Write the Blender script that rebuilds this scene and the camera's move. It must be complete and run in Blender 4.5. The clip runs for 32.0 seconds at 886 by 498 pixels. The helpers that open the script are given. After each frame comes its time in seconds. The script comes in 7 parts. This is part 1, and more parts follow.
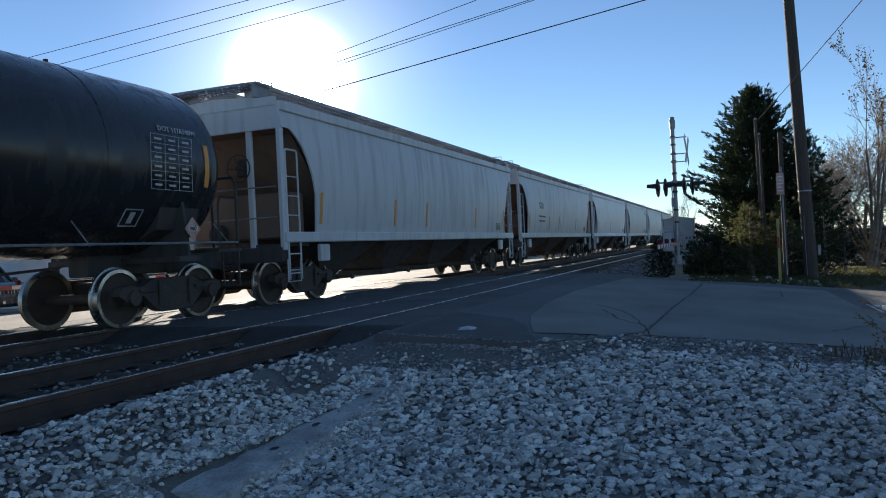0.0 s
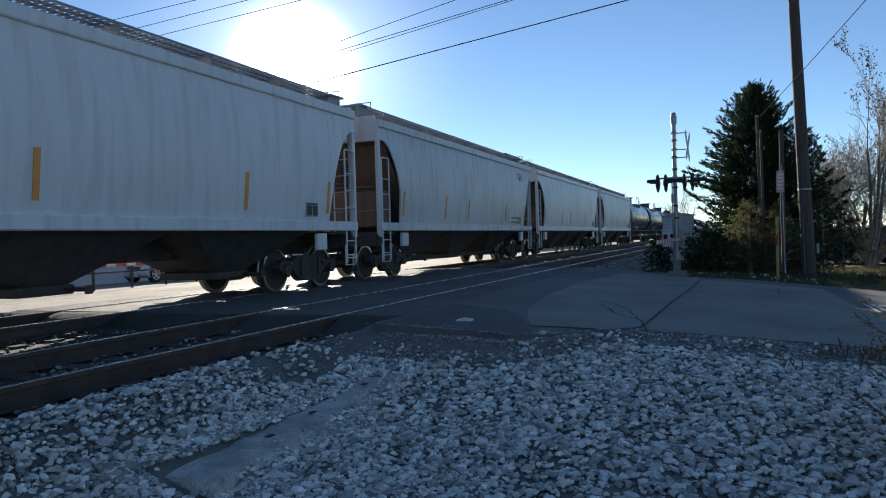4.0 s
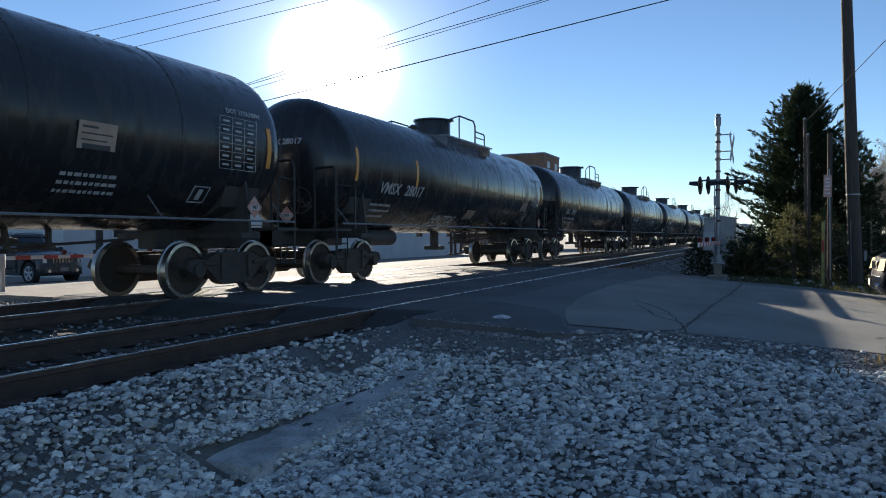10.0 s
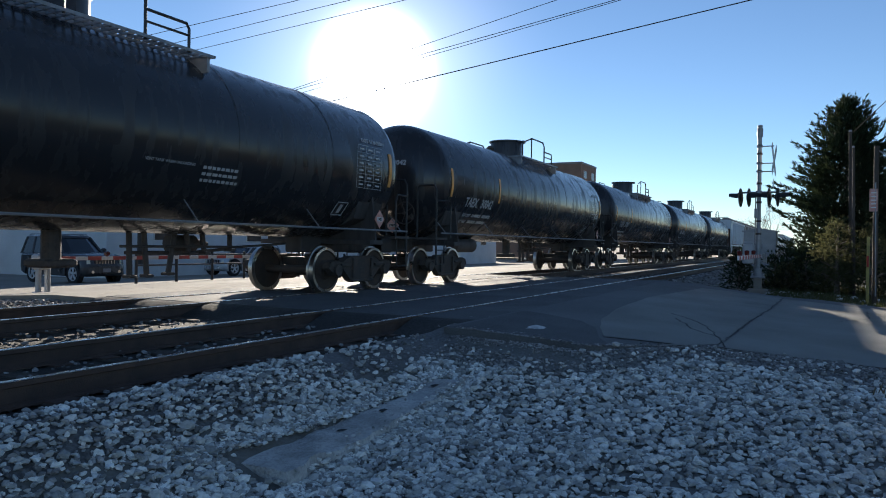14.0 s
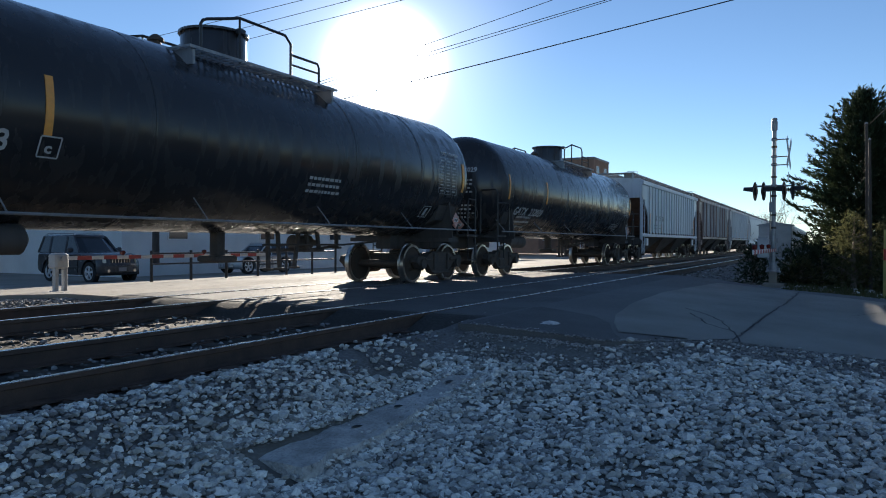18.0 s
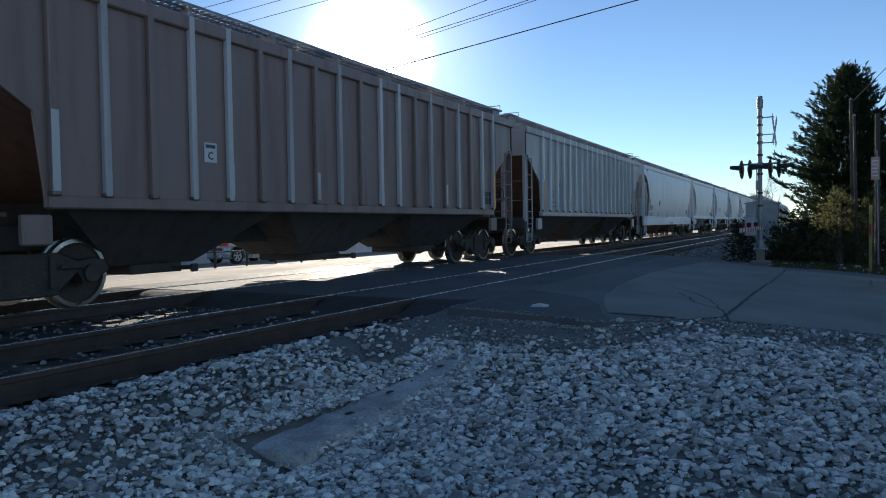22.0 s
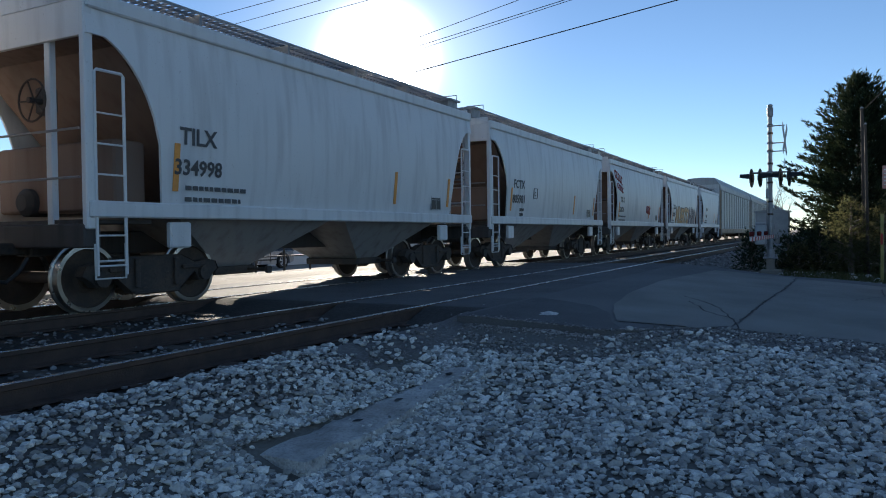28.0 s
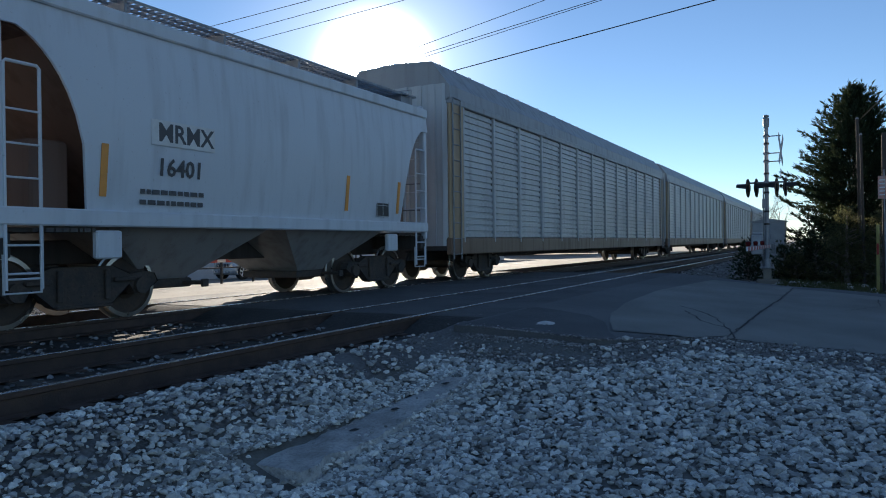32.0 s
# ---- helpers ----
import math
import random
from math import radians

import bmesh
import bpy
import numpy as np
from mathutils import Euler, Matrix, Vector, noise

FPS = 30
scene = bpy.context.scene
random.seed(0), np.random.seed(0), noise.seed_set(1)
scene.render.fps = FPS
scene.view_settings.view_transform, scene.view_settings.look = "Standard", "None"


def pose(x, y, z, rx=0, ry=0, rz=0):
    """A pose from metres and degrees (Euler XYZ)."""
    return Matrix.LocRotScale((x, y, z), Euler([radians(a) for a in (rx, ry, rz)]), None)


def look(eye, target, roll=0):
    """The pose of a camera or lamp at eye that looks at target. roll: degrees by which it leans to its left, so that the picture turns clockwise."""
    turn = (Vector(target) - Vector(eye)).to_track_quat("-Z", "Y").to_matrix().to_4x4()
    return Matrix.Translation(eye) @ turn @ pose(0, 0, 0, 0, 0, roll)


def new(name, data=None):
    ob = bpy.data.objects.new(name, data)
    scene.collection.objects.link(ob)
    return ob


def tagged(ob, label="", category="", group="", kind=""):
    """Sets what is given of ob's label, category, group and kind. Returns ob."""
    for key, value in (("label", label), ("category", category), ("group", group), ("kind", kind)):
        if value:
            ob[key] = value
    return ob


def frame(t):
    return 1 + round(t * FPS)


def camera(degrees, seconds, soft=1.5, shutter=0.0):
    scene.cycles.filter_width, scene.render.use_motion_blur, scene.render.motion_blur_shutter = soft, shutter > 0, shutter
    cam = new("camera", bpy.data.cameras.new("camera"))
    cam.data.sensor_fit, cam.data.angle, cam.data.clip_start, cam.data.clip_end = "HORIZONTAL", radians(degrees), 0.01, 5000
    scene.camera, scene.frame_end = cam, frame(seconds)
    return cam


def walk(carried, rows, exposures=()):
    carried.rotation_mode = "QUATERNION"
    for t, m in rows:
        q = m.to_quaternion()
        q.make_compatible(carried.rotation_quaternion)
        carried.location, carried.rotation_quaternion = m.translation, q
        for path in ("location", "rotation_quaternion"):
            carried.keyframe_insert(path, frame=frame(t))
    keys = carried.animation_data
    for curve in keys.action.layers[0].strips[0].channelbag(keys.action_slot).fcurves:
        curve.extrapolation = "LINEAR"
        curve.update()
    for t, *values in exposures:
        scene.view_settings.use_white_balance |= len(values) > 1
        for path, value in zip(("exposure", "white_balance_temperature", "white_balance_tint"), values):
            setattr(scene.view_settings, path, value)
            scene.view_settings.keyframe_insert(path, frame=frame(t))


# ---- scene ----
FOV = 62.2
cam = camera(FOV, 32.0, soft=1.0)
PATH = [
    (0.0, pose(0.013, -0.010, 1.002, 89.893, 2.724, -68.522)),
    (0.5, pose(0.017, -0.008, 1.005, 89.529, 1.869, -68.444)),
    (1.0, pose(0.015, -0.008, 1.007, 89.470, 1.586, -68.445)),
    (1.5, pose(0.018, -0.010, 1.000, 89.231, 1.819, -68.599)),
    (2.0, pose(0.014, -0.007, 0.998, 88.887, 1.959, -68.663)),
    (2.5, pose(0.017, -0.003, 1.001, 88.735, 1.716, -68.560)),
    (3.0, pose(0.016, -0.008, 0.999, 89.018, 1.491, -68.544)),
    (3.5, pose(0.010, -0.011, 1.002, 89.156, 1.583, -68.604)),
    (5.5, pose(0.010, -0.013, 0.999, 89.565, 1.550, -68.360)),
    (6.0, pose(0.010, -0.013, 1.005, 90.476, 1.444, -68.757)),
    (6.5, pose(0.015, -0.022, 0.999, 90.823, 1.757, -69.198)),
    (7.0, pose(0.009, -0.027, 1.000, 90.656, 1.985, -69.668)),
    (7.5, pose(0.012, -0.027, 0.997, 90.456, 2.116, -70.239)),
    (8.0, pose(0.019, -0.023, 0.998, 89.942, 1.704, -70.448)),
    (8.5, pose(0.009, -0.007, 0.987, 89.188, 1.319, -69.739)),
    (9.0, pose(0.000, -0.000, 0.980, 88.676, 1.203, -68.981)),
    (9.5, pose(-0.007, 0.015, 0.976, 89.011, 0.742, -67.503)),
    (10.0, pose(-0.003, 0.021, 0.978, 89.087, 0.209, -65.792)),
    (10.5, pose(-0.006, 0.031, 0.986, 89.275, -0.408, -64.911)),
    (11.0, pose(-0.008, 0.027, 0.988, 89.542, -0.712, -64.638)),
    (11.5, pose(-0.010, 0.026, 0.987, 89.563, -0.713, -64.989)),
    (12.0, pose(-0.007, 0.029, 0.985, 89.564, -0.628, -64.759)),
    (12.5, pose(-0.013, 0.035, 0.986, 89.659, -0.457, -63.770)),
    (13.0, pose(-0.013, 0.035, 0.988, 89.593, -0.557, -63.195)),
    (13.5, pose(-0.010, 0.034, 0.988, 89.519, -0.670, -63.021)),
    (14.0, pose(-0.018, 0.031, 0.989, 89.679, -0.793, -63.102)),
    (14.5, pose(-0.017, 0.038, 0.990, 89.611, -1.167, -63.518)),
    (15.0, pose(-0.018, 0.037, 0.984, 88.858, -1.377, -63.116)),
    (15.5, pose(-0.015, 0.037, 0.985, 88.593, -1.404, -62.224)),
    (17.5, pose(-0.021, 0.036, 0.984, 89.513, -0.239, -61.961)),
    (18.0, pose(-0.031, 0.033, 0.986, 89.405, -0.341, -62.123)),
    (18.5, pose(-0.025, 0.034, 0.985, 89.365, -0.137, -62.165)),
    (19.0, pose(-0.025, 0.036, 0.985, 89.370, -0.138, -62.072)),
    (19.5, pose(-0.030, 0.034, 0.987, 89.215, -0.116, -61.693)),
    (20.0, pose(-0.045, 0.033, 0.988, 88.849, -0.182, -61.496)),
    (20.5, pose(-0.039, 0.031, 0.989, 88.716, -0.023, -61.454)),
    (21.0, pose(-0.032, 0.030, 0.987, 88.660, 0.422, -61.791)),
    (21.5, pose(-0.028, 0.027, 0.985, 88.221, 1.055, -62.572)),
    (22.0, pose(-0.023, 0.026, 0.985, 88.244, 0.957, -62.966)),
    (22.5, pose(-0.024, 0.031, 0.987, 88.681, 0.618, -62.712)),
    (23.0, pose(-0.021, 0.036, 0.986, 88.757, 0.209, -62.210)),
    (23.5, pose(-0.026, 0.038, 0.982, 88.574, 0.590, -61.834)),
    (24.0, pose(-0.025, 0.035, 0.980, 88.565, 0.957, -61.987)),
    (24.5, pose(-0.031, 0.028, 0.984, 88.605, 0.839, -62.198)),
    (25.0, pose(-0.035, 0.032, 0.988, 88.496, 0.886, -62.089)),
    (25.5, pose(-0.036, 0.029, 0.987, 88.679, 1.150, -62.028)),
    (27.5, pose(-0.029, 0.033, 0.985, 88.819, 1.006, -62.208)),
    (28.0, pose(-0.023, 0.036, 0.983, 88.844, 0.746, -62.315)),
    (28.5, pose(-0.023, 0.035, 0.984, 88.974, 0.570, -62.594)),
    (29.0, pose(-0.028, 0.037, 0.980, 89.009, 0.683, -62.814)),
    (29.5, pose(-0.031, 0.035, 0.983, 88.984, 0.574, -62.903)),
    (30.0, pose(-0.029, 0.039, 0.985, 89.168, 0.469, -62.789)),
    (30.5, pose(-0.028, 0.038, 0.982, 89.217, 0.369, -62.599)),
    (31.0, pose(-0.035, 0.033, 0.984, 89.131, 0.677, -62.392)),
    (31.5, pose(-0.038, 0.028, 0.989, 89.259, 0.812, -62.364)),
    (32.0, pose(-0.042, 0.017, 0.990, 89.549, 0.653, -62.501)),
]
walk(cam, PATH)

# ---- light ----
SUN_DIR = Vector((0.820, 0.522, 0.228)).normalized()
world = bpy.data.worlds.new("sky")
scene.world = world
world.use_nodes = True
wn = world.node_tree.nodes
wl = world.node_tree.links
sky = wn.new("ShaderNodeTexSky")
sky.sky_type = "NISHITA"
sky.sun_disc = False
sky.sun_elevation = math.asin(SUN_DIR.z)
sky.sun_rotation = math.atan2(SUN_DIR.x, SUN_DIR.y)
sky.air_density, sky.dust_density, sky.ozone_density = 0.74, 0.02, 3.0
sky.altitude = 150.0
bg = wn["Background"]
bg.inputs["Strength"].default_value = 0.080
# white glow added to the sky round the sun, standing in for lens bloom
coord = wn.new("ShaderNodeTexCoord")
near_sun = wn.new("ShaderNodeVectorMath")
near_sun.operation = "DISTANCE"
near_sun.inputs[1].default_value = SUN_DIR
wl.new(coord.outputs["Generated"], near_sun.inputs[0])
def halo(reach, power, strength):
    r = wn.new("ShaderNodeMapRange")
    r.inputs["From Min"].default_value, r.inputs["From Max"].default_value = 0.0, reach
    r.inputs["To Min"].default_value, r.inputs["To Max"].default_value = 1.0, 0.0
    wl.new(near_sun.outputs["Value"], r.inputs["Value"])
    p = wn.new("ShaderNodeMath")
    p.operation, p.inputs[1].default_value = "POWER", power
    wl.new(r.outputs["Result"], p.inputs[0])
    k = wn.new("ShaderNodeMath")
    k.operation, k.inputs[1].default_value = "MULTIPLY", strength
    wl.new(p.outputs[0], k.inputs[0])
    return k.outputs[0]
total = wn.new("ShaderNodeMath")
total.operation = "ADD"
wl.new(halo(0.116, 4.5, 400.0), total.inputs[0])
wl.new(halo(0.30, 3.0, 8.0), total.inputs[1])
glow = wn.new("ShaderNodeMix")
glow.data_type, glow.blend_type = "RGBA", "ADD"
glow.inputs["Factor"].default_value = 1.0
wl.new(sky.outputs["Color"], glow.inputs["A"])
wl.new(total.outputs[0], glow.inputs["B"])
wl.new(glow.outputs["Result"], bg.inputs["Color"])
sun_data = bpy.data.lights.new("sun", "SUN")
sun_data.energy, sun_data.angle, sun_data.color = 5.0, radians(0.5), (1.0, 0.9, 0.76)
sun = new("sun", sun_data)
sun.matrix_world = look(SUN_DIR * 100, (0, 0, 0))
scene.view_settings.exposure = 0.92


# ---- mesh building ----
class MB:
    """Collects plain geometry for one mesh."""

    def __init__(self):
        self.v, self.f = [], []

    def add(self, vs, fs):
        o = len(self.v)
        self.v.extend(vs)
        self.f.extend([tuple(i + o for i in q) for q in fs])
        return self

    def box(self, cx, cy, cz, sx, sy, sz, bevel=0.0):
        x, y, z = sx / 2, sy / 2, sz / 2
        if bevel <= 0:
            vs = [(cx + a * x, cy + b * y, cz + c * z) for a in (-1, 1) for b in (-1, 1) for c in (-1, 1)]
            return self.add(vs, [(0, 1, 3, 2), (4, 6, 7, 5), (0, 4, 5, 1), (2, 3, 7, 6), (0, 2, 6, 4), (1, 5, 7, 3)])
        b = min(bevel, x * 0.9, y * 0.9, z * 0.9)
        prof = [(-x, -y + b), (-x + b, -y), (x - b, -y), (x, -y + b), (x, y - b), (x - b, y), (-x + b, y), (-x, y - b)]
        rings = []
        for zz, inset in ((-z, b), (-z + b, 0), (z - b, 0), (z, b)):
            k = lambda p, h: p - math.copysign(min(inset, abs(p)), p) if inset else p
            rings.append([(cx + k(px, x), cy + k(py, y), cz + zz) for px, py in prof])
        return self.loft(rings, True)

    def loft(self, rings, caps=True, closed=True):
        n = len(rings[0])
        vs = [p for r in rings for p in r]
        fs = []
        for i in range(len(rings) - 1):
            for j in range(n if closed else n - 1):
                k = (j + 1) % n
                fs.append((i * n + j, i * n + k, (i + 1) * n + k, (i + 1) * n + j))
        if caps:
            fs.append(tuple(reversed(range(n))))
            fs.append(tuple(range((len(rings) - 1) * n, len(rings) * n)))
        return self.add(vs, fs)

    def rod(self, a, b, r, seg=8, r2=None):
        a, b = Vector(a), Vector(b)
        d = (b - a).normalized()
        u = d.orthogonal().normalized()
        w = d.cross(u)
        r2 = r if r2 is None else r2
        ring = lambda c, q: [tuple(c + u * math.cos(2 * math.pi * k / seg) * q + w * math.sin(2 * math.pi * k / seg) * q) for k in range(seg)]
        return self.loft([ring(a, r), ring(b, r2)])

    def pipe(self, pts, r, seg=6):
        """One unbroken bent tube through the points."""
        P3 = [Vector(p) for p in pts]
        rings, u = [], None
        for i, p in enumerate(P3):
            d = (P3[min(i + 1, len(P3) - 1)] - P3[max(i - 1, 0)]).normalized()
            u = d.orthogonal().normalized() if u is None else (u - d * u.dot(d)).normalized()
            w = d.cross(u)
            rings.append([tuple(p + (u * math.cos(2 * math.pi * k / seg) + w * math.sin(2 * math.pi * k / seg)) * r) for k in range(seg)])
        return self.loft(rings)

    def lathe(self, prof, axis, seg=24, centre=(0, 0, 0), caps=True):
        """prof: (along, radius) rows; axis 0, 1 or 2."""
        rings = []
        for s, r in prof:
            ring = []
            for k in range(seg):
                c, d = r * math.cos(2 * math.pi * k / seg), r * math.sin(2 * math.pi * k / seg)
                p = [0, 0, 0]
                p[axis], p[(axis + 1) % 3], p[(axis + 2) % 3] = s, c, d
                ring.append((p[0] + centre[0], p[1] + centre[1], p[2] + centre[2]))
            rings.append(ring)
        return self.loft(rings, caps)

    def prism(self, prof, x0, x1, axis=0):
        """A flat outline drawn out along an axis: outline in the next two axes."""
        def at(s, p):
            q = [0, 0, 0]
            q[axis], q[(axis + 1) % 3], q[(axis + 2) % 3] = s, p[0], p[1]
            return tuple(q)
        return self.loft([[at(x0, p) for p in prof], [at(x1, p) for p in prof]])

    def quad(self, a, b, c, d):
        return self.add([a, b, c, d], [(0, 1, 2, 3)])

    def mesh(self, name, mat, smooth=False):
        me = bpy.data.meshes.new(name)
        me.from_pydata(self.v, [], self.f)
        bm = bmesh.new()
        bm.from_mesh(me)
        bmesh.ops.recalc_face_normals(bm, faces=bm.faces)
        bm.to_mesh(me)
        bm.free()
        for m in (mat if isinstance(mat, (list, tuple)) else [mat]):
            me.materials.append(m)
        if smooth:
            me.polygons.foreach_set("use_smooth", [True] * len(me.polygons))
            me.set_sharp_from_angle(angle=radians(smooth if smooth is not True else 35))
        return me


def part(name, mb, mat, parent=None, label="", smooth=False):
    ob = new(name, mb.mesh(name, mat, smooth) if isinstance(mb, MB) else mb)
    if parent is not None:
        ob.parent = parent
    return tagged(ob, label)


def thing(name, label, category, at=None, group="", kind=""):
    ob = new(name)
    ob.empty_display_size = 0.2
    if at is not None:
        ob.matrix_basis = at
    return tagged(ob, label, category, group, kind)


# ---- materials ----
def nodes_of(name):
    m = bpy.data.materials.new(name)
    m.use_nodes = True
    return m, m.node_tree.nodes, m.node_tree.links, m.node_tree.nodes["Principled BSDF"]


def mat(name, c, rough=0.6, metal=0.0, c2=None, scale=3.0, c3=None, scale2=25.0, bump=0.1, bscale=60.0, spec=0.5, object_random=0.0, contrast=(0.35, 0.65), stretch=(1, 1, 1)):
    """Two scales of colour change plus fine relief, in object space."""
    m, n, l, b = nodes_of(name)
    tc = n.new("ShaderNodeTexCoord")
    mp = n.new("ShaderNodeMapping")
    mp.inputs["Scale"].default_value = stretch
    l.new(tc.outputs["Object"], mp.inputs["Vector"])
    info = n.new("ShaderNodeObjectInfo")
    off = n.new("ShaderNodeVectorMath")
    off.operation = "ADD"
    mul = n.new("ShaderNodeMath")
    mul.operation = "MULTIPLY"
    mul.inputs[1].default_value = 40.0
    l.new(info.outputs["Random"], mul.inputs[0])
    l.new(mp.outputs["Vector"], off.inputs[0])
    l.new(mul.outputs[0], off.inputs[1])
    n1 = n.new("ShaderNodeTexNoise")
    n1.inputs["Scale"].default_value, n1.inputs["Detail"].default_value = scale, 6
    n2 = n.new("ShaderNodeTexNoise")
    n2.inputs["Scale"].default_value, n2.inputs["Detail"].default_value = scale2, 5
    for q in (n1, n2):
        l.new(off.outputs[0], q.inputs["Vector"])
    c2 = c2 or tuple(v * 0.75 for v in c)
    c3 = c3 or tuple(v * 0.8 for v in c)
    def ramp(src, lo, hi):
        r = n.new("ShaderNodeMapRange")
        r.inputs["From Min"].default_value, r.inputs["From Max"].default_value = lo, hi
        l.new(src, r.inputs["Value"])
        return r.outputs["Result"]
    def mix(f, a, bb):
        q = n.new("ShaderNodeMix")
        q.data_type = "RGBA"
        l.new(f, q.inputs["Factor"])
        for s, v in ((q.inputs["A"], a), (q.inputs["B"], bb)):
            if isinstance(v, tuple):
                s.default_value = (*v, 1)
            else:
                l.new(v, s)
        return q.outputs["Result"]
    col = mix(ramp(n1.outputs["Fac"], *contrast), c, c2)
    f2 = n.new("ShaderNodeMath")
    f2.operation = "MULTIPLY"
    f2.inputs[1].default_value = 0.6
    l.new(ramp(n2.outputs["Fac"], 0.45, 0.75), f2.inputs[0])
    col = mix(f2.outputs[0], col, c3)
    if object_random:
        hsv = n.new("ShaderNodeHueSaturation")
        r = n.new("ShaderNodeMapRange")
        r.inputs["To Min"].default_value, r.inputs["To Max"].default_value = 1 - object_random, 1 + object_random
        l.new(info.outputs["Random"], r.inputs["Value"])
        l.new(r.outputs["Result"], hsv.inputs["Value"])
        l.new(col, hsv.inputs["Color"])
        col = hsv.outputs["Color"]
    l.new(col, b.inputs["Base Color"])
    rr = n.new("ShaderNodeMapRange")
    rr.inputs["To Min"].default_value, rr.inputs["To Max"].default_value = max(0.02, rough - 0.12), min(1, rough + 0.12)
    l.new(n1.outputs["Fac"], rr.inputs["Value"])
    l.new(rr.outputs["Result"], b.inputs["Roughness"])
    b.inputs["Metallic"].default_value = metal
    b.inputs["Specular IOR Level"].default_value = spec
    if bump:
        nb = n.new("ShaderNodeTexNoise")
        nb.inputs["Scale"].default_value, nb.inputs["Detail"].default_value = bscale, 4
        l.new(off.outputs[0], nb.inputs["Vector"])
        bp = n.new("ShaderNodeBump")
        bp.inputs["Strength"].default_value = bump
        bp.inputs["Distance"].default_value = 0.02
        l.new(nb.outputs["Fac"], bp.inputs["Height"])
        l.new(bp.outputs["Normal"], b.inputs["Normal"])
    return m



M_GRAVEL = mat("limestone_dust", (0.17, 0.163, 0.145), 0.9, c2=(0.11, 0.105, 0.092), scale=1.2, c3=(0.24, 0.23, 0.20), scale2=30, bump=0.5, bscale=40)
M_STONE = mat("crushed_limestone", (0.77, 0.763, 0.72), 0.88, c2=(0.65, 0.643, 0.60), scale=2.0, c3=(0.36, 0.345, 0.30), scale2=45, bump=0.35, bscale=70)
M_BALLAST = mat("dirty_ballast", (0.16, 0.15, 0.14), 0.95, c2=(0.08, 0.075, 0.07), scale=1.5, c3=(0.30, 0.29, 0.27), scale2=30, bump=0.6, bscale=45)
M_DARKBED = mat("blackish_ballast", (0.05, 0.045, 0.04), 0.95, c2=(0.032, 0.029, 0.026), scale=1.5, c3=(0.10, 0.093, 0.085), scale2=30, bump=0.6, bscale=45)
M_ASPHALT = mat("worn_asphalt", (0.14, 0.139, 0.135), 0.88, c2=(0.10, 0.10, 0.099), scale=0.45, c3=(0.21, 0.205, 0.2), scale2=70, bump=0.35, bscale=140)
M_PATCH = mat("pale_asphalt", (0.27, 0.262, 0.235), 0.9, c2=(0.20, 0.194, 0.175), scale=0.7, c3=(0.11, 0.11, 0.107), scale2=80, bump=0.35, bscale=140)
M_DARKASPH = mat("dark_asphalt", (0.10, 0.10, 0.10), 0.85, c2=(0.065, 0.065, 0.066), scale=0.8, c3=(0.16, 0.16, 0.155), scale2=80, bump=0.35, bscale=140)
M_LOT = mat("lot_concrete", (0.30, 0.265, 0.215), 0.95, c2=(0.22, 0.195, 0.16), scale=0.3, c3=(0.20, 0.19, 0.18), scale2=40, bump=0.3, bscale=90)
M_CRACK = mat("crack_tar", (0.03, 0.03, 0.03), 0.9, bump=0)
M_CONC = mat("old_concrete", (0.60, 0.59, 0.56), 0.92, c2=(0.36, 0.35, 0.33), scale=4.5, c3=(0.20, 0.19, 0.18), scale2=38, bump=0.9, bscale=55)
M_SOIL = mat("verge_soil", (0.12, 0.10, 0.065), 0.95, c2=(0.07, 0.075, 0.04), scale=1.2, c3=(0.20, 0.17, 0.11), scale2=35, bump=0.6, bscale=50)
M_LINE = mat("road_paint", (0.72, 0.71, 0.68), 0.8, c2=(0.50, 0.49, 0.47), scale=6, c3=(0.3, 0.3, 0.29), scale2=70, bump=0.2)
M_RAIL = mat("rusty_rail", (0.11, 0.065, 0.045), 0.75, c2=(0.07, 0.045, 0.035), scale=5, bump=0.3)
M_RAILTOP = mat("worn_railhead", (0.88, 0.87, 0.85), 0.27, 1.0, c2=(0.45, 0.42, 0.38), scale=6, bump=0.05)
M_TIE = mat("creosote_timber", (0.055, 0.043, 0.035), 0.9, c2=(0.10, 0.085, 0.07), scale=4, c3=(0.03, 0.025, 0.02), scale2=40, bump=0.6, bscale=30, object_random=0.35, stretch=(6, 1, 6))
M_WOOD = mat("pole_timber", (0.085, 0.066, 0.052), 0.9, c2=(0.05, 0.04, 0.032), scale=3, c3=(0.13, 0.11, 0.095), scale2=20, bump=0.6, bscale=25, stretch=(5, 5, 0.4))
M_GALV = mat("galvanised_steel", (0.33, 0.335, 0.345), 0.5, 0.5, c2=(0.24, 0.245, 0.25), scale=5, bump=0.08)
M_ALU = mat("aluminium_cabinet", (0.42, 0.43, 0.44), 0.5, 0.3, c2=(0.34, 0.35, 0.36), scale=3, bump=0.05)
M_BLACK = mat("black_enamel", (0.012, 0.012, 0.013), 0.45, c2=(0.022, 0.022, 0.022), scale=4, bump=0.05)
M_WHITE = mat("white_enamel", (0.75, 0.75, 0.73), 0.55, c2=(0.62, 0.61, 0.58), scale=4, bump=0.05)
M_RED = mat("red_reflective", (0.45, 0.03, 0.02), 0.5, c2=(0.33, 0.025, 0.02), scale=6, bump=0.05)
M_GATE = mat("dull_gate_white", (0.6, 0.6, 0.59), 0.6, c2=(0.5, 0.5, 0.49), scale=5, bump=0.05)
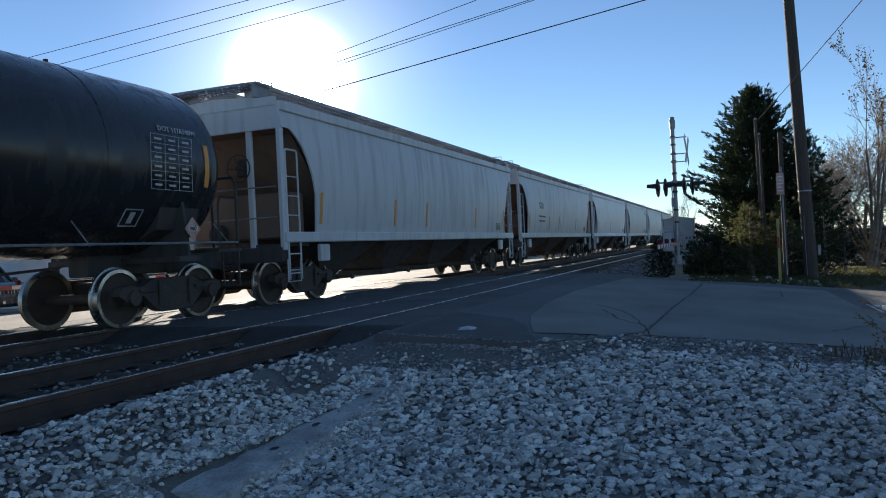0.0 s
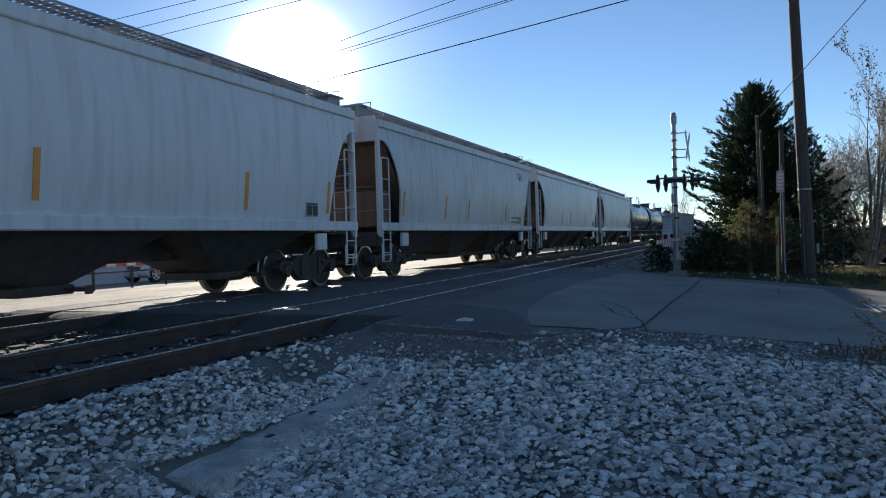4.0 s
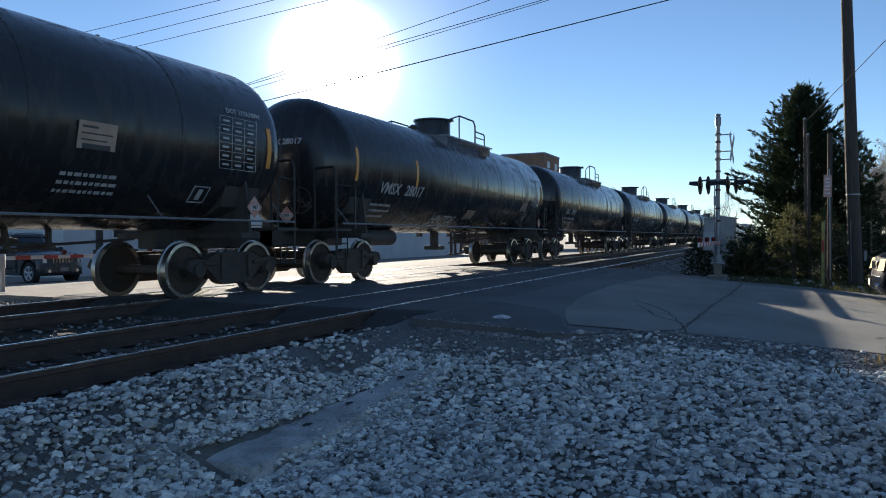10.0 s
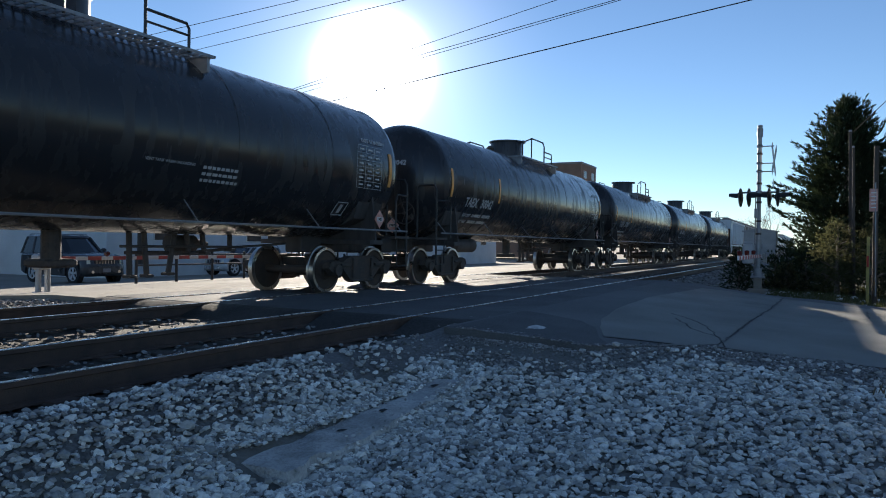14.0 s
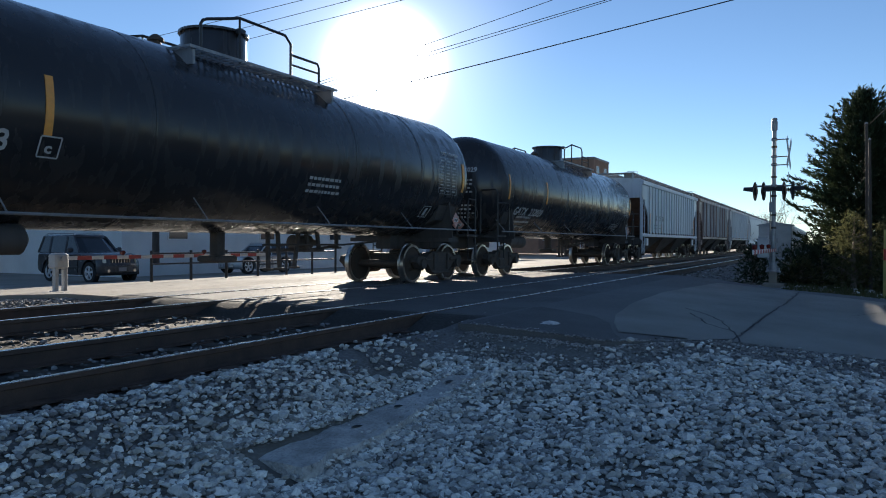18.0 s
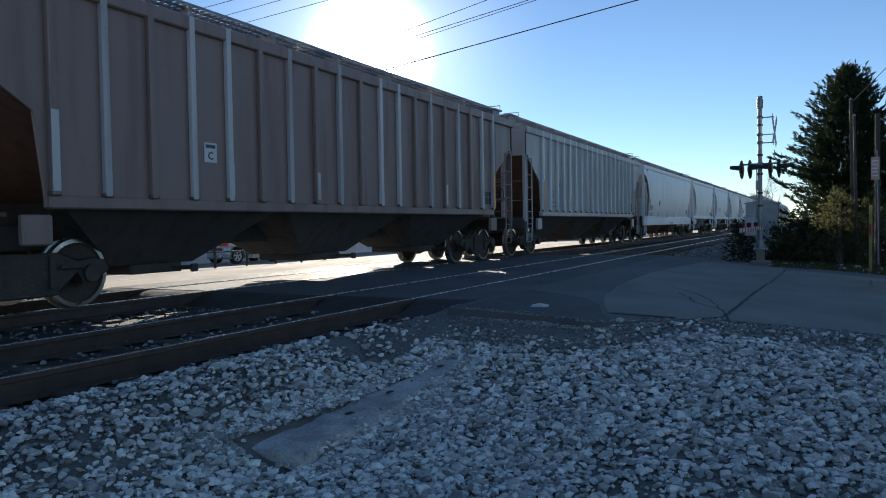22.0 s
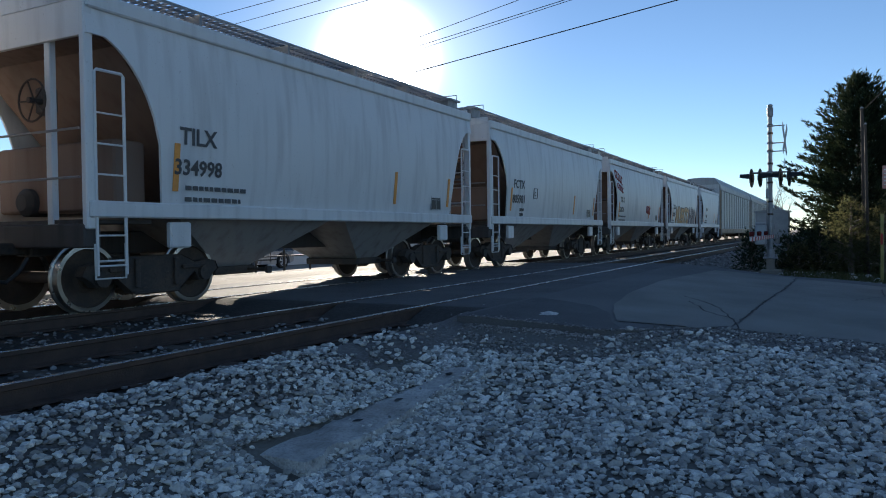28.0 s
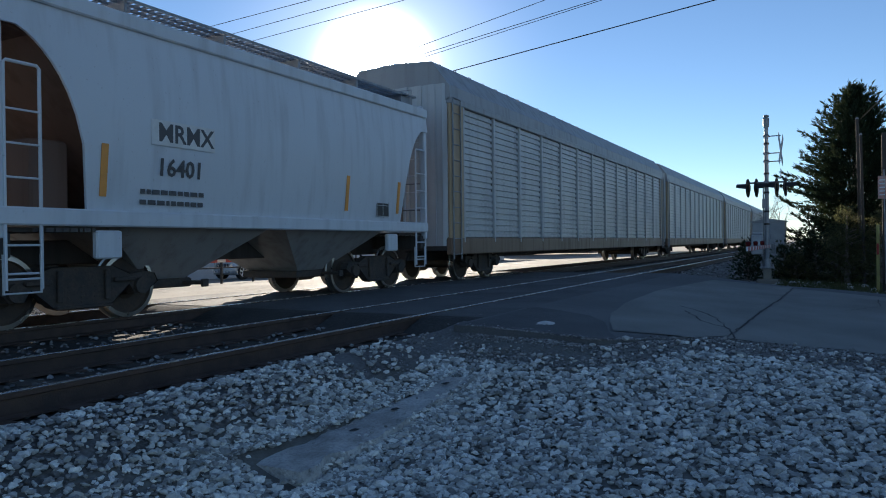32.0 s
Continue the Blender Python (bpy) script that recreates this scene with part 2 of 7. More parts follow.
M_GATERED = mat("dull_gate_red", (0.40, 0.06, 0.05), 0.55, c2=(0.24, 0.05, 0.045), scale=5, bump=0.05)
M_SIGNRED = mat("faded_red_sign", (0.55, 0.22, 0.16), 0.6, c2=(0.66, 0.42, 0.36), scale=5, bump=0.05)
M_YELLOW = mat("yellow_post_paint", (0.44, 0.35, 0.10), 0.6, c2=(0.32, 0.25, 0.08), scale=5, bump=0.1)
M_NOTICE = mat("buff_notice_paper", (0.55, 0.40, 0.30), 0.6, c2=(0.45, 0.31, 0.23), scale=6, bump=0.05)
M_REFL = mat("amber_reflector", (0.90, 0.37, 0.07), 0.4, c2=(0.78, 0.33, 0.08), scale=5, bump=0.05)
M_WIRE = mat("cable_black", (0.03, 0.03, 0.03), 0.6, bump=0)
M_GLASSRED = mat("dark_red_lens", (0.10, 0.008, 0.008), 0.12, bump=0)
M_CAST = mat("cast_steel", (0.055, 0.047, 0.042), 0.75, c2=(0.10, 0.075, 0.058), scale=4, c3=(0.03, 0.027, 0.025), scale2=25, bump=0.35, bscale=35)
M_WHEEL = mat("wheel_plate", (0.06, 0.045, 0.037), 0.8, c2=(0.10, 0.07, 0.05), scale=4, bump=0.2)
M_TREAD = mat("polished_tread", (0.55, 0.53, 0.50), 0.3, 1.0, c2=(0.42, 0.4, 0.37), scale=6, bump=0.03)
M_LEAF = mat("cedar_foliage", (0.032, 0.052, 0.026), 0.75, c2=(0.05, 0.062, 0.028), scale=1.5, c3=(0.02, 0.035, 0.018), scale2=12, bump=0, spec=0.3)
M_LEAF3 = mat("dry_juniper_foliage", (0.12, 0.088, 0.04), 0.8, c2=(0.075, 0.08, 0.035), scale=2.5, c3=(0.07, 0.06, 0.025), scale2=12, bump=0, spec=0.3)
M_LEAF2 = mat("juniper_foliage", (0.115, 0.125, 0.055), 0.8, c2=(0.135, 0.125, 0.06), scale=1.8, c3=(0.06, 0.066, 0.03), scale2=12, bump=0, spec=0.3)
M_DRYLEAF = mat("dry_foliage", (0.20, 0.15, 0.085), 0.85, c2=(0.13, 0.10, 0.055), scale=3, c3=(0.27, 0.21, 0.13), scale2=20, bump=0, spec=0.2)
M_BARK = mat("pale_bark", (0.17, 0.13, 0.10), 0.9, c2=(0.26, 0.21, 0.17), scale=3, bump=0.3, bscale=30)
M_GRASS = mat("winter_grass", (0.11, 0.105, 0.04), 0.9, c2=(0.07, 0.09, 0.03), scale=1.5, c3=(0.20, 0.16, 0.08), scale2=8, bump=0)
M_WALLW = mat("white_siding", (0.70, 0.70, 0.68), 0.7, c2=(0.60, 0.60, 0.58), scale=0.8, bump=0.1)
M_BRICK = mat("red_brick_far", (0.24, 0.15, 0.11), 0.9, c2=(0.18, 0.12, 0.09), scale=1.0, bump=0.2)
M_ROOF = mat("roof_metal", (0.20, 0.20, 0.21), 0.6, c2=(0.15, 0.15, 0.155), scale=1, bump=0.1)
M_GLASS = mat("window_glass", (0.03, 0.035, 0.04), 0.08, c2=(0.04, 0.045, 0.05), scale=2, bump=0)
M_CARNAVY = mat("navy_car_paint", (0.006, 0.008, 0.014), 0.25, c2=(0.008, 0.010, 0.018), scale=2, bump=0, spec=0.22)
M_CARGREY = mat("grey_car_paint", (0.05, 0.05, 0.052), 0.25, c2=(0.06, 0.06, 0.062), scale=2, bump=0)
M_CARSILV = mat("silver_car_paint", (0.45, 0.46, 0.47), 0.3, 0.4, c2=(0.4, 0.41, 0.42), scale=2, bump=0)
M_CARRED = mat("red_car_paint", (0.30, 0.02, 0.018), 0.25, c2=(0.25, 0.02, 0.018), scale=2, bump=0)
M_RUBBER = mat("tyre_rubber", (0.018, 0.018, 0.018), 0.85, bump=0.1)
M_ALLOY = mat("alloy_rim", (0.7, 0.71, 0.72), 0.35, 0.25, bump=0.02)
M_CHROME = mat("chrome_trim", (0.75, 0.76, 0.77), 0.12, 1.0, bump=0)
M_LAMP = mat("headlamp_plastic", (0.75, 0.70, 0.58), 0.15, c2=(0.7, 0.6, 0.4), scale=5, bump=0)
M_GLOW = bpy.data.materials.new("lit_headlamp")
M_GLOW.use_nodes = True
M_GLOW.node_tree.nodes["Principled BSDF"].inputs["Base Color"].default_value = (0.9, 0.75, 0.5, 1)
M_GLOW.node_tree.nodes["Principled BSDF"].inputs["Emission Color"].default_value = (1.0, 0.72, 0.38, 1)
M_GLOW.node_tree.nodes["Principled BSDF"].inputs["Emission Strength"].default_value = 0.9


def paint(name, c, dirt=(0.16, 0.13, 0.11), amount=0.5, rough=0.5, streak=True):
    """Weathered rail-car paint: streaks that run down, blotches of grime and rust specks."""
    m, n, l, b = nodes_of(name)
    tc = n.new("ShaderNodeTexCoord")
    info = n.new("ShaderNodeObjectInfo")
    add = n.new("ShaderNodeVectorMath")
    add.operation = "ADD"
    mul = n.new("ShaderNodeMath")
    mul.operation, mul.inputs[1].default_value = "MULTIPLY", 60.0
    l.new(info.outputs["Random"], mul.inputs[0])
    l.new(tc.outputs["Object"], add.inputs[0])
    l.new(mul.outputs[0], add.inputs[1])
    mp = n.new("ShaderNodeMapping")
    mp.inputs["Scale"].default_value = (1.0, 1.0, 0.09)
    l.new(add.outputs[0], mp.inputs["Vector"])
    def noise_at(vec, scale, detail, lo, hi):
        q = n.new("ShaderNodeTexNoise")
        q.inputs["Scale"].default_value, q.inputs["Detail"].default_value = scale, detail
        l.new(vec, q.inputs["Vector"])
        r = n.new("ShaderNodeMapRange")
        r.inputs["From Min"].default_value, r.inputs["From Max"].default_value = lo, hi
        l.new(q.outputs["Fac"], r.inputs["Value"])
        return r.outputs["Result"]
    streaks = noise_at(mp.outputs["Vector"], 5.0, 6, 0.48, 0.78)
    blotch = noise_at(add.outputs[0], 0.55, 5, 0.42, 0.72)
    specks = noise_at(add.outputs[0], 26.0, 3, 0.66, 0.74)
    def scaled(f, k):
        q = n.new("ShaderNodeMath")
        q.operation, q.inputs[1].default_value = "MULTIPLY", k
        l.new(f, q.inputs[0])
        return q.outputs[0]
    def mix(f, a, c2):
        q = n.new("ShaderNodeMix")
        q.data_type = "RGBA"
        l.new(f, q.inputs["Factor"])
        if isinstance(a, tuple):
            q.inputs["A"].default_value = (*a, 1)
        else:
            l.new(a, q.inputs["A"])
        q.inputs["B"].default_value = (*c2, 1)
        return q.outputs["Result"]
    col = mix(scaled(blotch, 0.55 * amount), c, tuple(0.6 * v + 0.4 * d for v, d in zip(c, dirt)))
    col = mix(scaled(streaks, 0.8 * amount), col, dirt)
    col = mix(scaled(specks, 0.7 * amount), col, (0.14, 0.07, 0.04))
    l.new(col, b.inputs["Base Color"])
    r = n.new("ShaderNodeMapRange")
    r.inputs["To Min"].default_value, r.inputs["To Max"].default_value = rough - 0.1, min(1, rough + 0.25)
    l.new(streaks, r.inputs["Value"])
    l.new(r.outputs["Result"], b.inputs["Roughness"])
    nb = n.new("ShaderNodeTexNoise")
    nb.inputs["Scale"].default_value = 1.6
    l.new(add.outputs[0], nb.inputs["Vector"])
    bp = n.new("ShaderNodeBump")
    bp.inputs["Strength"].default_value, bp.inputs["Distance"].default_value = 0.25, 0.03
    l.new(nb.outputs["Fac"], bp.inputs["Height"])
    l.new(bp.outputs["Normal"], b.inputs["Normal"])
    return m


PAINT = {
    "grey": paint("grey_hopper_paint", (0.62, 0.62, 0.615), amount=0.42),
    "dull": paint("dull_hopper_paint", (0.33, 0.32, 0.31), amount=0.7),
    "pale": paint("pale_hopper_paint", (0.74, 0.74, 0.73), amount=0.32),
    "white": paint("white_hopper_paint", (0.80, 0.80, 0.79), amount=0.25),
    "bluish": paint("bluish_hopper_paint", (0.64, 0.67, 0.70), amount=0.3),
    "brown": paint("oxide_hopper_paint", (0.29, 0.20, 0.175), (0.16, 0.10, 0.085), amount=0.6),
    "streaked": paint("streaked_post_paint", (0.60, 0.58, 0.56), (0.25, 0.18, 0.15), amount=0.7),
    "greybrown": paint("greybrown_hopper_paint", (0.47, 0.43, 0.42), (0.2, 0.15, 0.13), amount=0.6),
    "tan": paint("dusty_slope_sheet", (0.20, 0.13, 0.095), (0.16, 0.10, 0.07), amount=0.6, rough=0.75),
    "rust": paint("rusty_slope_sheet", (0.17, 0.095, 0.066), (0.09, 0.055, 0.04), amount=0.7, rough=0.8),
    "black": paint("black_tank_paint", (0.024, 0.024, 0.026), (0.06, 0.055, 0.05), amount=0.45, rough=0.3),
    "under": paint("grimy_underframe", (0.07, 0.062, 0.057), (0.035, 0.03, 0.028), amount=0.7, rough=0.8),
    "rack": paint("galvanised_rack_panel", (0.52, 0.53, 0.53), (0.22, 0.20, 0.18), amount=0.5, rough=0.5),
    "rackroof": paint("rack_roof_steel", (0.34, 0.345, 0.35), (0.2, 0.19, 0.18), amount=0.5, rough=0.55),
    "racktan": paint("tan_rack_column", (0.46, 0.33, 0.20), (0.2, 0.15, 0.11), amount=0.5, rough=0.6),
    "rackbrown": paint("brown_rack_frame", (0.22, 0.14, 0.09), (0.10, 0.07, 0.05), amount=0.5, rough=0.6),
    "letter_white": paint("white_stencil", (0.50, 0.50, 0.49), (0.4, 0.38, 0.36), amount=0.3),
    "letter_dark": paint("dark_stencil", (0.06, 0.06, 0.065), (0.2, 0.19, 0.18), amount=0.3),
    "letter_faded": paint("faded_stencil", (0.20, 0.205, 0.22), (0.3, 0.29, 0.28), amount=0.4),
    "halo_white": paint("white_spray_outline", (0.6, 0.6, 0.6), amount=0.2),
    "halo_dark": paint("dark_spray_outline", (0.08, 0.07, 0.07), amount=0.2),
    "letter_black": paint("black_spray", (0.02, 0.02, 0.022), amount=0.2),
    "red_spray": paint("red_spray_paint", (0.45, 0.06, 0.05), amount=0.3),
    "violet": paint("dark_violet_spray_paint", (0.09, 0.06, 0.10), (0.05, 0.04, 0.05), amount=0.4),
    "orange": paint("orange_spray_paint", (0.62, 0.36, 0.14), (0.5, 0.2, 0.1), amount=0.5),
}

# ---- lettering, made first ----
LETTERS = {}


def lettering(words, size, bold=0.0):
    key = (words, size, bold)
    if key not in LETTERS:
        cu = bpy.data.curves.new("lettering", "FONT")
        cu.body, cu.size, cu.extrude, cu.offset = words, size, 0.002, bold
        cu.resolution_u = 5 if size >= 1.0 else 2
        ob = new("lettering", cu)
        dg = bpy.context.evaluated_depsgraph_get()
        me = bpy.data.meshes.new_from_object(ob.evaluated_get(dg))
        me.name = "lettering"
        bpy.data.objects.remove(ob)
        bpy.data.curves.remove(cu)
        LETTERS[key] = me
    return LETTERS[key]


def letters(parent, words, size, m, mat_, label="", bold=0.0, name="lettering"):
    me = lettering(words, size, bold).copy()
    me.materials.clear()
    me.materials.append(mat_)
    ob = part(name, me, None, parent, label)
    ob.matrix_basis = m
    return tagged(ob, kind="stuff")


# ---- ground ----
def sstep(a, b, v):
    t = max(0.0, min(1.0, (v - a) / (b - a)))
    return t * t * (3 - 2 * t)


def road_z(y):
    if y >= 4.2:
        return 0.0
    if y >= 0:
        return -0.28 * sstep(4.4, -0.6, y) / sstep(4.4, -0.6, 0.0) if y < 4.2 else 0.0
    if y >= -4.5:
        return -0.28 - 0.34 * (-y / 4.5)
    return -0.62 - 0.1 * sstep(-4.5, -12, y)


def far_z(y):
    """The ground falls away gently beyond the tracks."""
    return -0.14 - 0.044 * min(max(y - 12.5, 0.0), 18.0)


def ground_z(x, y):
    if y > 11.2:
        return far_z(y) + 0.02 * noise.noise((x * 0.2, y * 0.2, 0))
    if y > 4.35:
        z = -0.205
    else:
        near = -0.63 + 0.02 * noise.noise((x * 0.8, y * 0.8, 3.0))
        far = road_z(min(y, 4.1)) - 0.012
        z = near + (far - near) * sstep(3.2, 9.3, x)
        if x > 21.5:
            z = -0.30 - 0.13 * sstep(3.6, 1.0, y) - 0.2 * sstep(1, -6, y)
        bank = -0.09 - 0.07 * sstep(4.3, 3.0, y) * 4.2
        if y > 2.6:
            z = z + (max(z, bank) - z) * sstep(2.6, 4.2, y)
        z += 0.012 * noise.noise((x * 2.1, y * 2.1, 7.0)) * (1 if x < 9 else 0.3)
    if 10.35 < x < 21.6 and -40 < y < 11.2:
        z = min(z, road_z(y) - 0.12)
    return z


def axis(parts):
    out = []
    for a, b, s in parts:
        k = max(1, int(round((b - a) / s)))
        out += [a + (b - a) * i / k for i in range(k)]
    return out + [parts[-1][1]]


GX = axis([(-3000, -300, 900), (-300, -40, 65), (-40, -4, 6), (-4, 14, 0.25), (14, 32, 0.5), (32, 80, 6), (80, 300, 55), (300, 3000, 900)])
GY = axis([(-3000, -300, 900), (-300, -40, 65), (-40, -6, 4), (-6, 5, 0.25), (5, 12, 0.5), (12, 60, 3), (60, 300, 60), (300, 3000, 900)])
g = MB()
g.v = [(x, y, ground_z(x, y)) for x in GX for y in GY]
ny = len(GY)
g.f = [(i * ny + j, (i + 1) * ny + j, (i + 1) * ny + j + 1, i * ny + j + 1) for i in range(len(GX) - 1) for j in range(ny - 1)]
me = g.mesh("ground", [M_GRAVEL, M_BALLAST, M_SOIL, M_LOT, M_DARKBED], smooth=True)
mids = [(sum(me.vertices[v].co.x for v in p.vertices) / 4, sum(me.vertices[v].co.y for v in p.vertices) / 4) for p in me.polygons]
# unseen ground south of y = -8 is made pale to bounce light at the train
me.polygons.foreach_set("material_index", [3 if y > 11.3 or y < -8 and x < 21 else 4 if 4.6 < y < 10.9 and x < 9 else 1 if y > 4.3 or (y > 3.85 and x < 9.0) or (8.45 < x < 9.9 and y < 4.4 and y > -1.8) else 2 if (x > 21.6 and y < 3.2) or (y < -8 and x > 21) else 1 if x > 21 else 0 for x, y in mids])
tagged(part("ground", me, None), "pale crushed gravel, ballast and bare soil", "ground", kind="structure")

# ---- road and crossing ----
XN, XF = 9.36, 21.2
def edge_near(y):
    return XN + 0.12 * noise.noise((y * 0.9, 1.3, 0)) + 0.06 * noise.noise((y * 3.1, 4.3, 0)) - 1.38 * sstep(1.15, 2.5, y)
def edge_far(y):
    return XF + 0.12 * noise.noise((y * 0.9, 9.3, 0)) + 1.6 * sstep(1.0, 4.0, y) - 1.0 * sstep(0, -4, y)
rd = MB()
ys = [-40 + 2 * i for i in range(18)] + [-4 + 0.2 * i for i in range(42)]
ys = [y for y in ys if y < 4.06] + [4.06]
cols = 20
for y in ys:
    a, b = edge_near(y), edge_far(y)
    for k in range(cols + 1):
        x = a + (b - a) * k / cols
        rd.v.append((x, y, road_z(y) - (0.006 if k in (0, cols) else 0) + 0.003 * noise.noise((x * 0.6, y * 0.6, 2))))
for i in range(len(ys) - 1):
    for k in range(cols):
        o = i * (cols + 1) + k
        rd.f.append((o, o + 1, o + cols + 2, o + cols + 1))
n0 = len(rd.v)
for i, y in enumerate(ys):
    for k in (0, cols):
        v = rd.v[i * (cols + 1) + k]
        rd.v.append((v[0], v[1], v[2] - 0.16))
for i in range(len(ys) - 1):
    for s, k in enumerate((0, cols)):
        o = i * (cols + 1) + k
        rd.f.append((o, o + cols + 1, n0 + 2 * (i + 1) + s, n0 + 2 * i + s))
road = tagged(part("road", rd, M_ASPHALT, smooth=True), "worn grey asphalt road that rises to the crossing", "road", kind="structure")
# asphalt between and beside the rails
tagged(part("road", MB().loft([[(8.7, y, far_z(y) + lift), (23.1, y, far_z(y) + lift), (23.1, y, far_z(y) - 0.1), (8.7, y, far_z(y) - 0.1)] for y, lift in ((11.28, 0.12), (12.5, 0.12), (14, 0.1), (17, 0.05), (22, 0.04), (30.5, 0.04), (48, 0.04))]), M_LOT), "sunlit pale road beyond the tracks", "road", kind="structure")
for a, b in ((4.04, 4.93), (5.06, 6.37), (6.50, 8.76), (8.89, 10.19), (10.32, 11.27)):
    tagged(part("crossing_panel", MB().box(16.0, (a + b) / 2, -0.09, 14.2, b - a, 0.176, 0.012), M_DARKASPH, road), kind="")
    # the asphalt runs out in a ragged slope of dirt at its end
    rake = MB()
    n0 = max(3, round((b - a) / 0.2))
    rake.loft([[(8.893, y, -0.215), (8.893, y, -0.010), (8.72, y, -0.022 - 0.012 * noise.noise((y * 3, 1, 0))), (8.5 + 0.1 * noise.noise((y * 2.3, 4, 0)), y, -0.085 + 0.02 * noise.noise((y * 3, 7, 0))), (8.05 + 0.2 * noise.noise((y * 1.7, 9, 0)), y, -0.215)] for y in [a + (b - a) * k / n0 for k in range(n0 + 1)]])
    part("apron", rake, M_DARKBED, road, "dark dirt slope at the end of the asphalt", smooth=40)
def slab(name, outline, mat_, lift, label=""):
    bm = bmesh.new()
    vs = [bm.verts.new((x, y, 0)) for x, y in outline]
    f = bm.faces.new(vs)
    bmesh.ops.triangulate(bm, faces=[f])
    bmesh.ops.subdivide_edges(bm, edges=bm.edges, cuts=5, use_grid_fill=True)
    bmesh.ops.triangulate(bm, faces=bm.faces)
    for v in bm.verts:
        v.co.z = road_z(v.co.y) + lift
    bmesh.ops.recalc_face_normals(bm, faces=bm.faces)
    for fc in bm.faces:
        if fc.normal.z < 0:
            fc.normal_flip()
    me = bpy.data.meshes.new(name)
    bm.to_mesh(me)
    bm.free()
    me.materials.append(mat_)
    return part(name, me, None, road, label)
def wobble(outline, amp=0.05, step=0.25):
    out = []
    for (a, b), (c, d) in zip(outline, outline[1:] + outline[:1]):
        k = max(1, int(math.hypot(c - a, d - b) / step))
        for i in range(k):
            x, y = a + (c - a) * i / k, b + (d - b) * i / k
            out.append((x + amp * noise.noise((x * 3, y * 3, 1)), y + amp * noise.noise((x * 3, y * 3, 5))))
    return out
rim = [(edge_near(y) + 0.04, y) for y in (1.1, 1.3, 1.5, 1.7, 1.9, 2.05)]
slab("asphalt_patch", wobble(list(reversed(rim)) + [(8.9, 2.32), (9.7, 2.58), (10.6, 2.8), (12.8, 3.05), (15.8, 3.1), (20.6, 2.7), (20.5, 0.75), (16.5, 0.85), (13.2, 1.0), (11.4, 1.05), (9.72, 1.1)]), M_PATCH, 0.008, "paler cracked asphalt patch")
slab("asphalt_patch", wobble([(9.5, 1.07), (11.4, 1.02), (13.2, 0.97), (16.5, 0.82), (20.1, 0.72), (19.2, -2.0), (14.8, -2.1), (14.5, -6), (9.85, -6)]), M_PATCH, 0.007, "paler asphalt patch by the verge")
slab("asphalt_patch", wobble([(edge_near(y) + 0.04, y) for y in (3.95, 3.4, 2.9, 2.5, 2.3, 2.12)] + [(8.8, 2.36), (9.6, 2.62), (10.1, 2.95), (10.6, 4.0)], 0.04), M_DARKASPH, 0.006, "dark stained asphalt edge")
def crack(pts, w=0.014):
    m = MB()
    P3 = []
    for (a, b), (c, d) in zip(pts, pts[1:]):
        k = max(1, int(math.hypot(c - a, d - b) / 0.12))
        P3 += [(a + (c - a) * i / k + random.uniform(-.03, .03), b + (d - b) * i / k + random.uniform(-.03, .03)) for i in range(k)]
    P3.append(pts[-1])
    for i, (x, y) in enumerate(P3):
        q = P3[min(i + 1, len(P3) - 1)]
        o = P3[max(i - 1, 0)]
        d = Vector((q[0] - o[0], q[1] - o[1])).normalized()
        ww = w * random.uniform(0.35, 1.0)
        m.v += [(x - d.y * ww, y + d.x * ww, road_z(y) + 0.012), (x + d.y * ww, y - d.x * ww, road_z(y) + 0.012)]
    m.f = [(2 * i, 2 * i + 1, 2 * i + 3, 2 * i + 2) for i in range(len(P3) - 1)]
    part("crack", m, M_CRACK, road)
for pts in ([(9.45, 1.0), (10.2, 1.12), (11.4, 1.42), (12.2, 1.75), (12.8, 2.2)], [(9.72, 1.085), (11.4, 1.035), (13.2, 0.985), (16.5, 0.835), (20.3, 0.735)], [(10.4, 1.15), (11.0, 1.6), (12.1, 2.0)],
            [(11.0, -1.2), (12.3, -1.9), (13.6, -2.0)], [(12.3, -1.9), (12.8, -2.6), (13.1, -3.6)], [(14.9, -0.3), (16.4, -0.9), (18.5, -1.0)], [(12.6, -2.9), (13.4, -3.2)]):
    crack(pts)
stop = MB()
for k in range(3):
    x = 14.3 + 0.5 * k
    for y0, y1 in ((-2.3, -2.48), (-2.48, -2.66)):
        stop.quad((x, y1, road_z(y1) + 0.012), (x + 0.5, y1, road_z(y1) + 0.012), (x + 0.5, y0, road_z(y0) + 0.012), (x, y0, road_z(y0) + 0.012))
part("stop_line", stop, M_LINE, road, "worn white stop line")
mk = MB()
mk.v = [(8.8 + 0.2 * math.cos(a) * (1 + .2 * math.sin(3 * a)), 3.17 + 0.13 * math.sin(a), -0.055 + (0.02 if i % 2 else 0.0)) for i, a in enumerate([k * 0.5236 for k in range(12)])] + [(8.8, 3.17, -0.005)]
mk.f = [(i, (i + 1) % 12, 12) for i in range(12)]
tagged(part("stone", mk, M_LINE), "flat white stone at the road's edge", "stone")

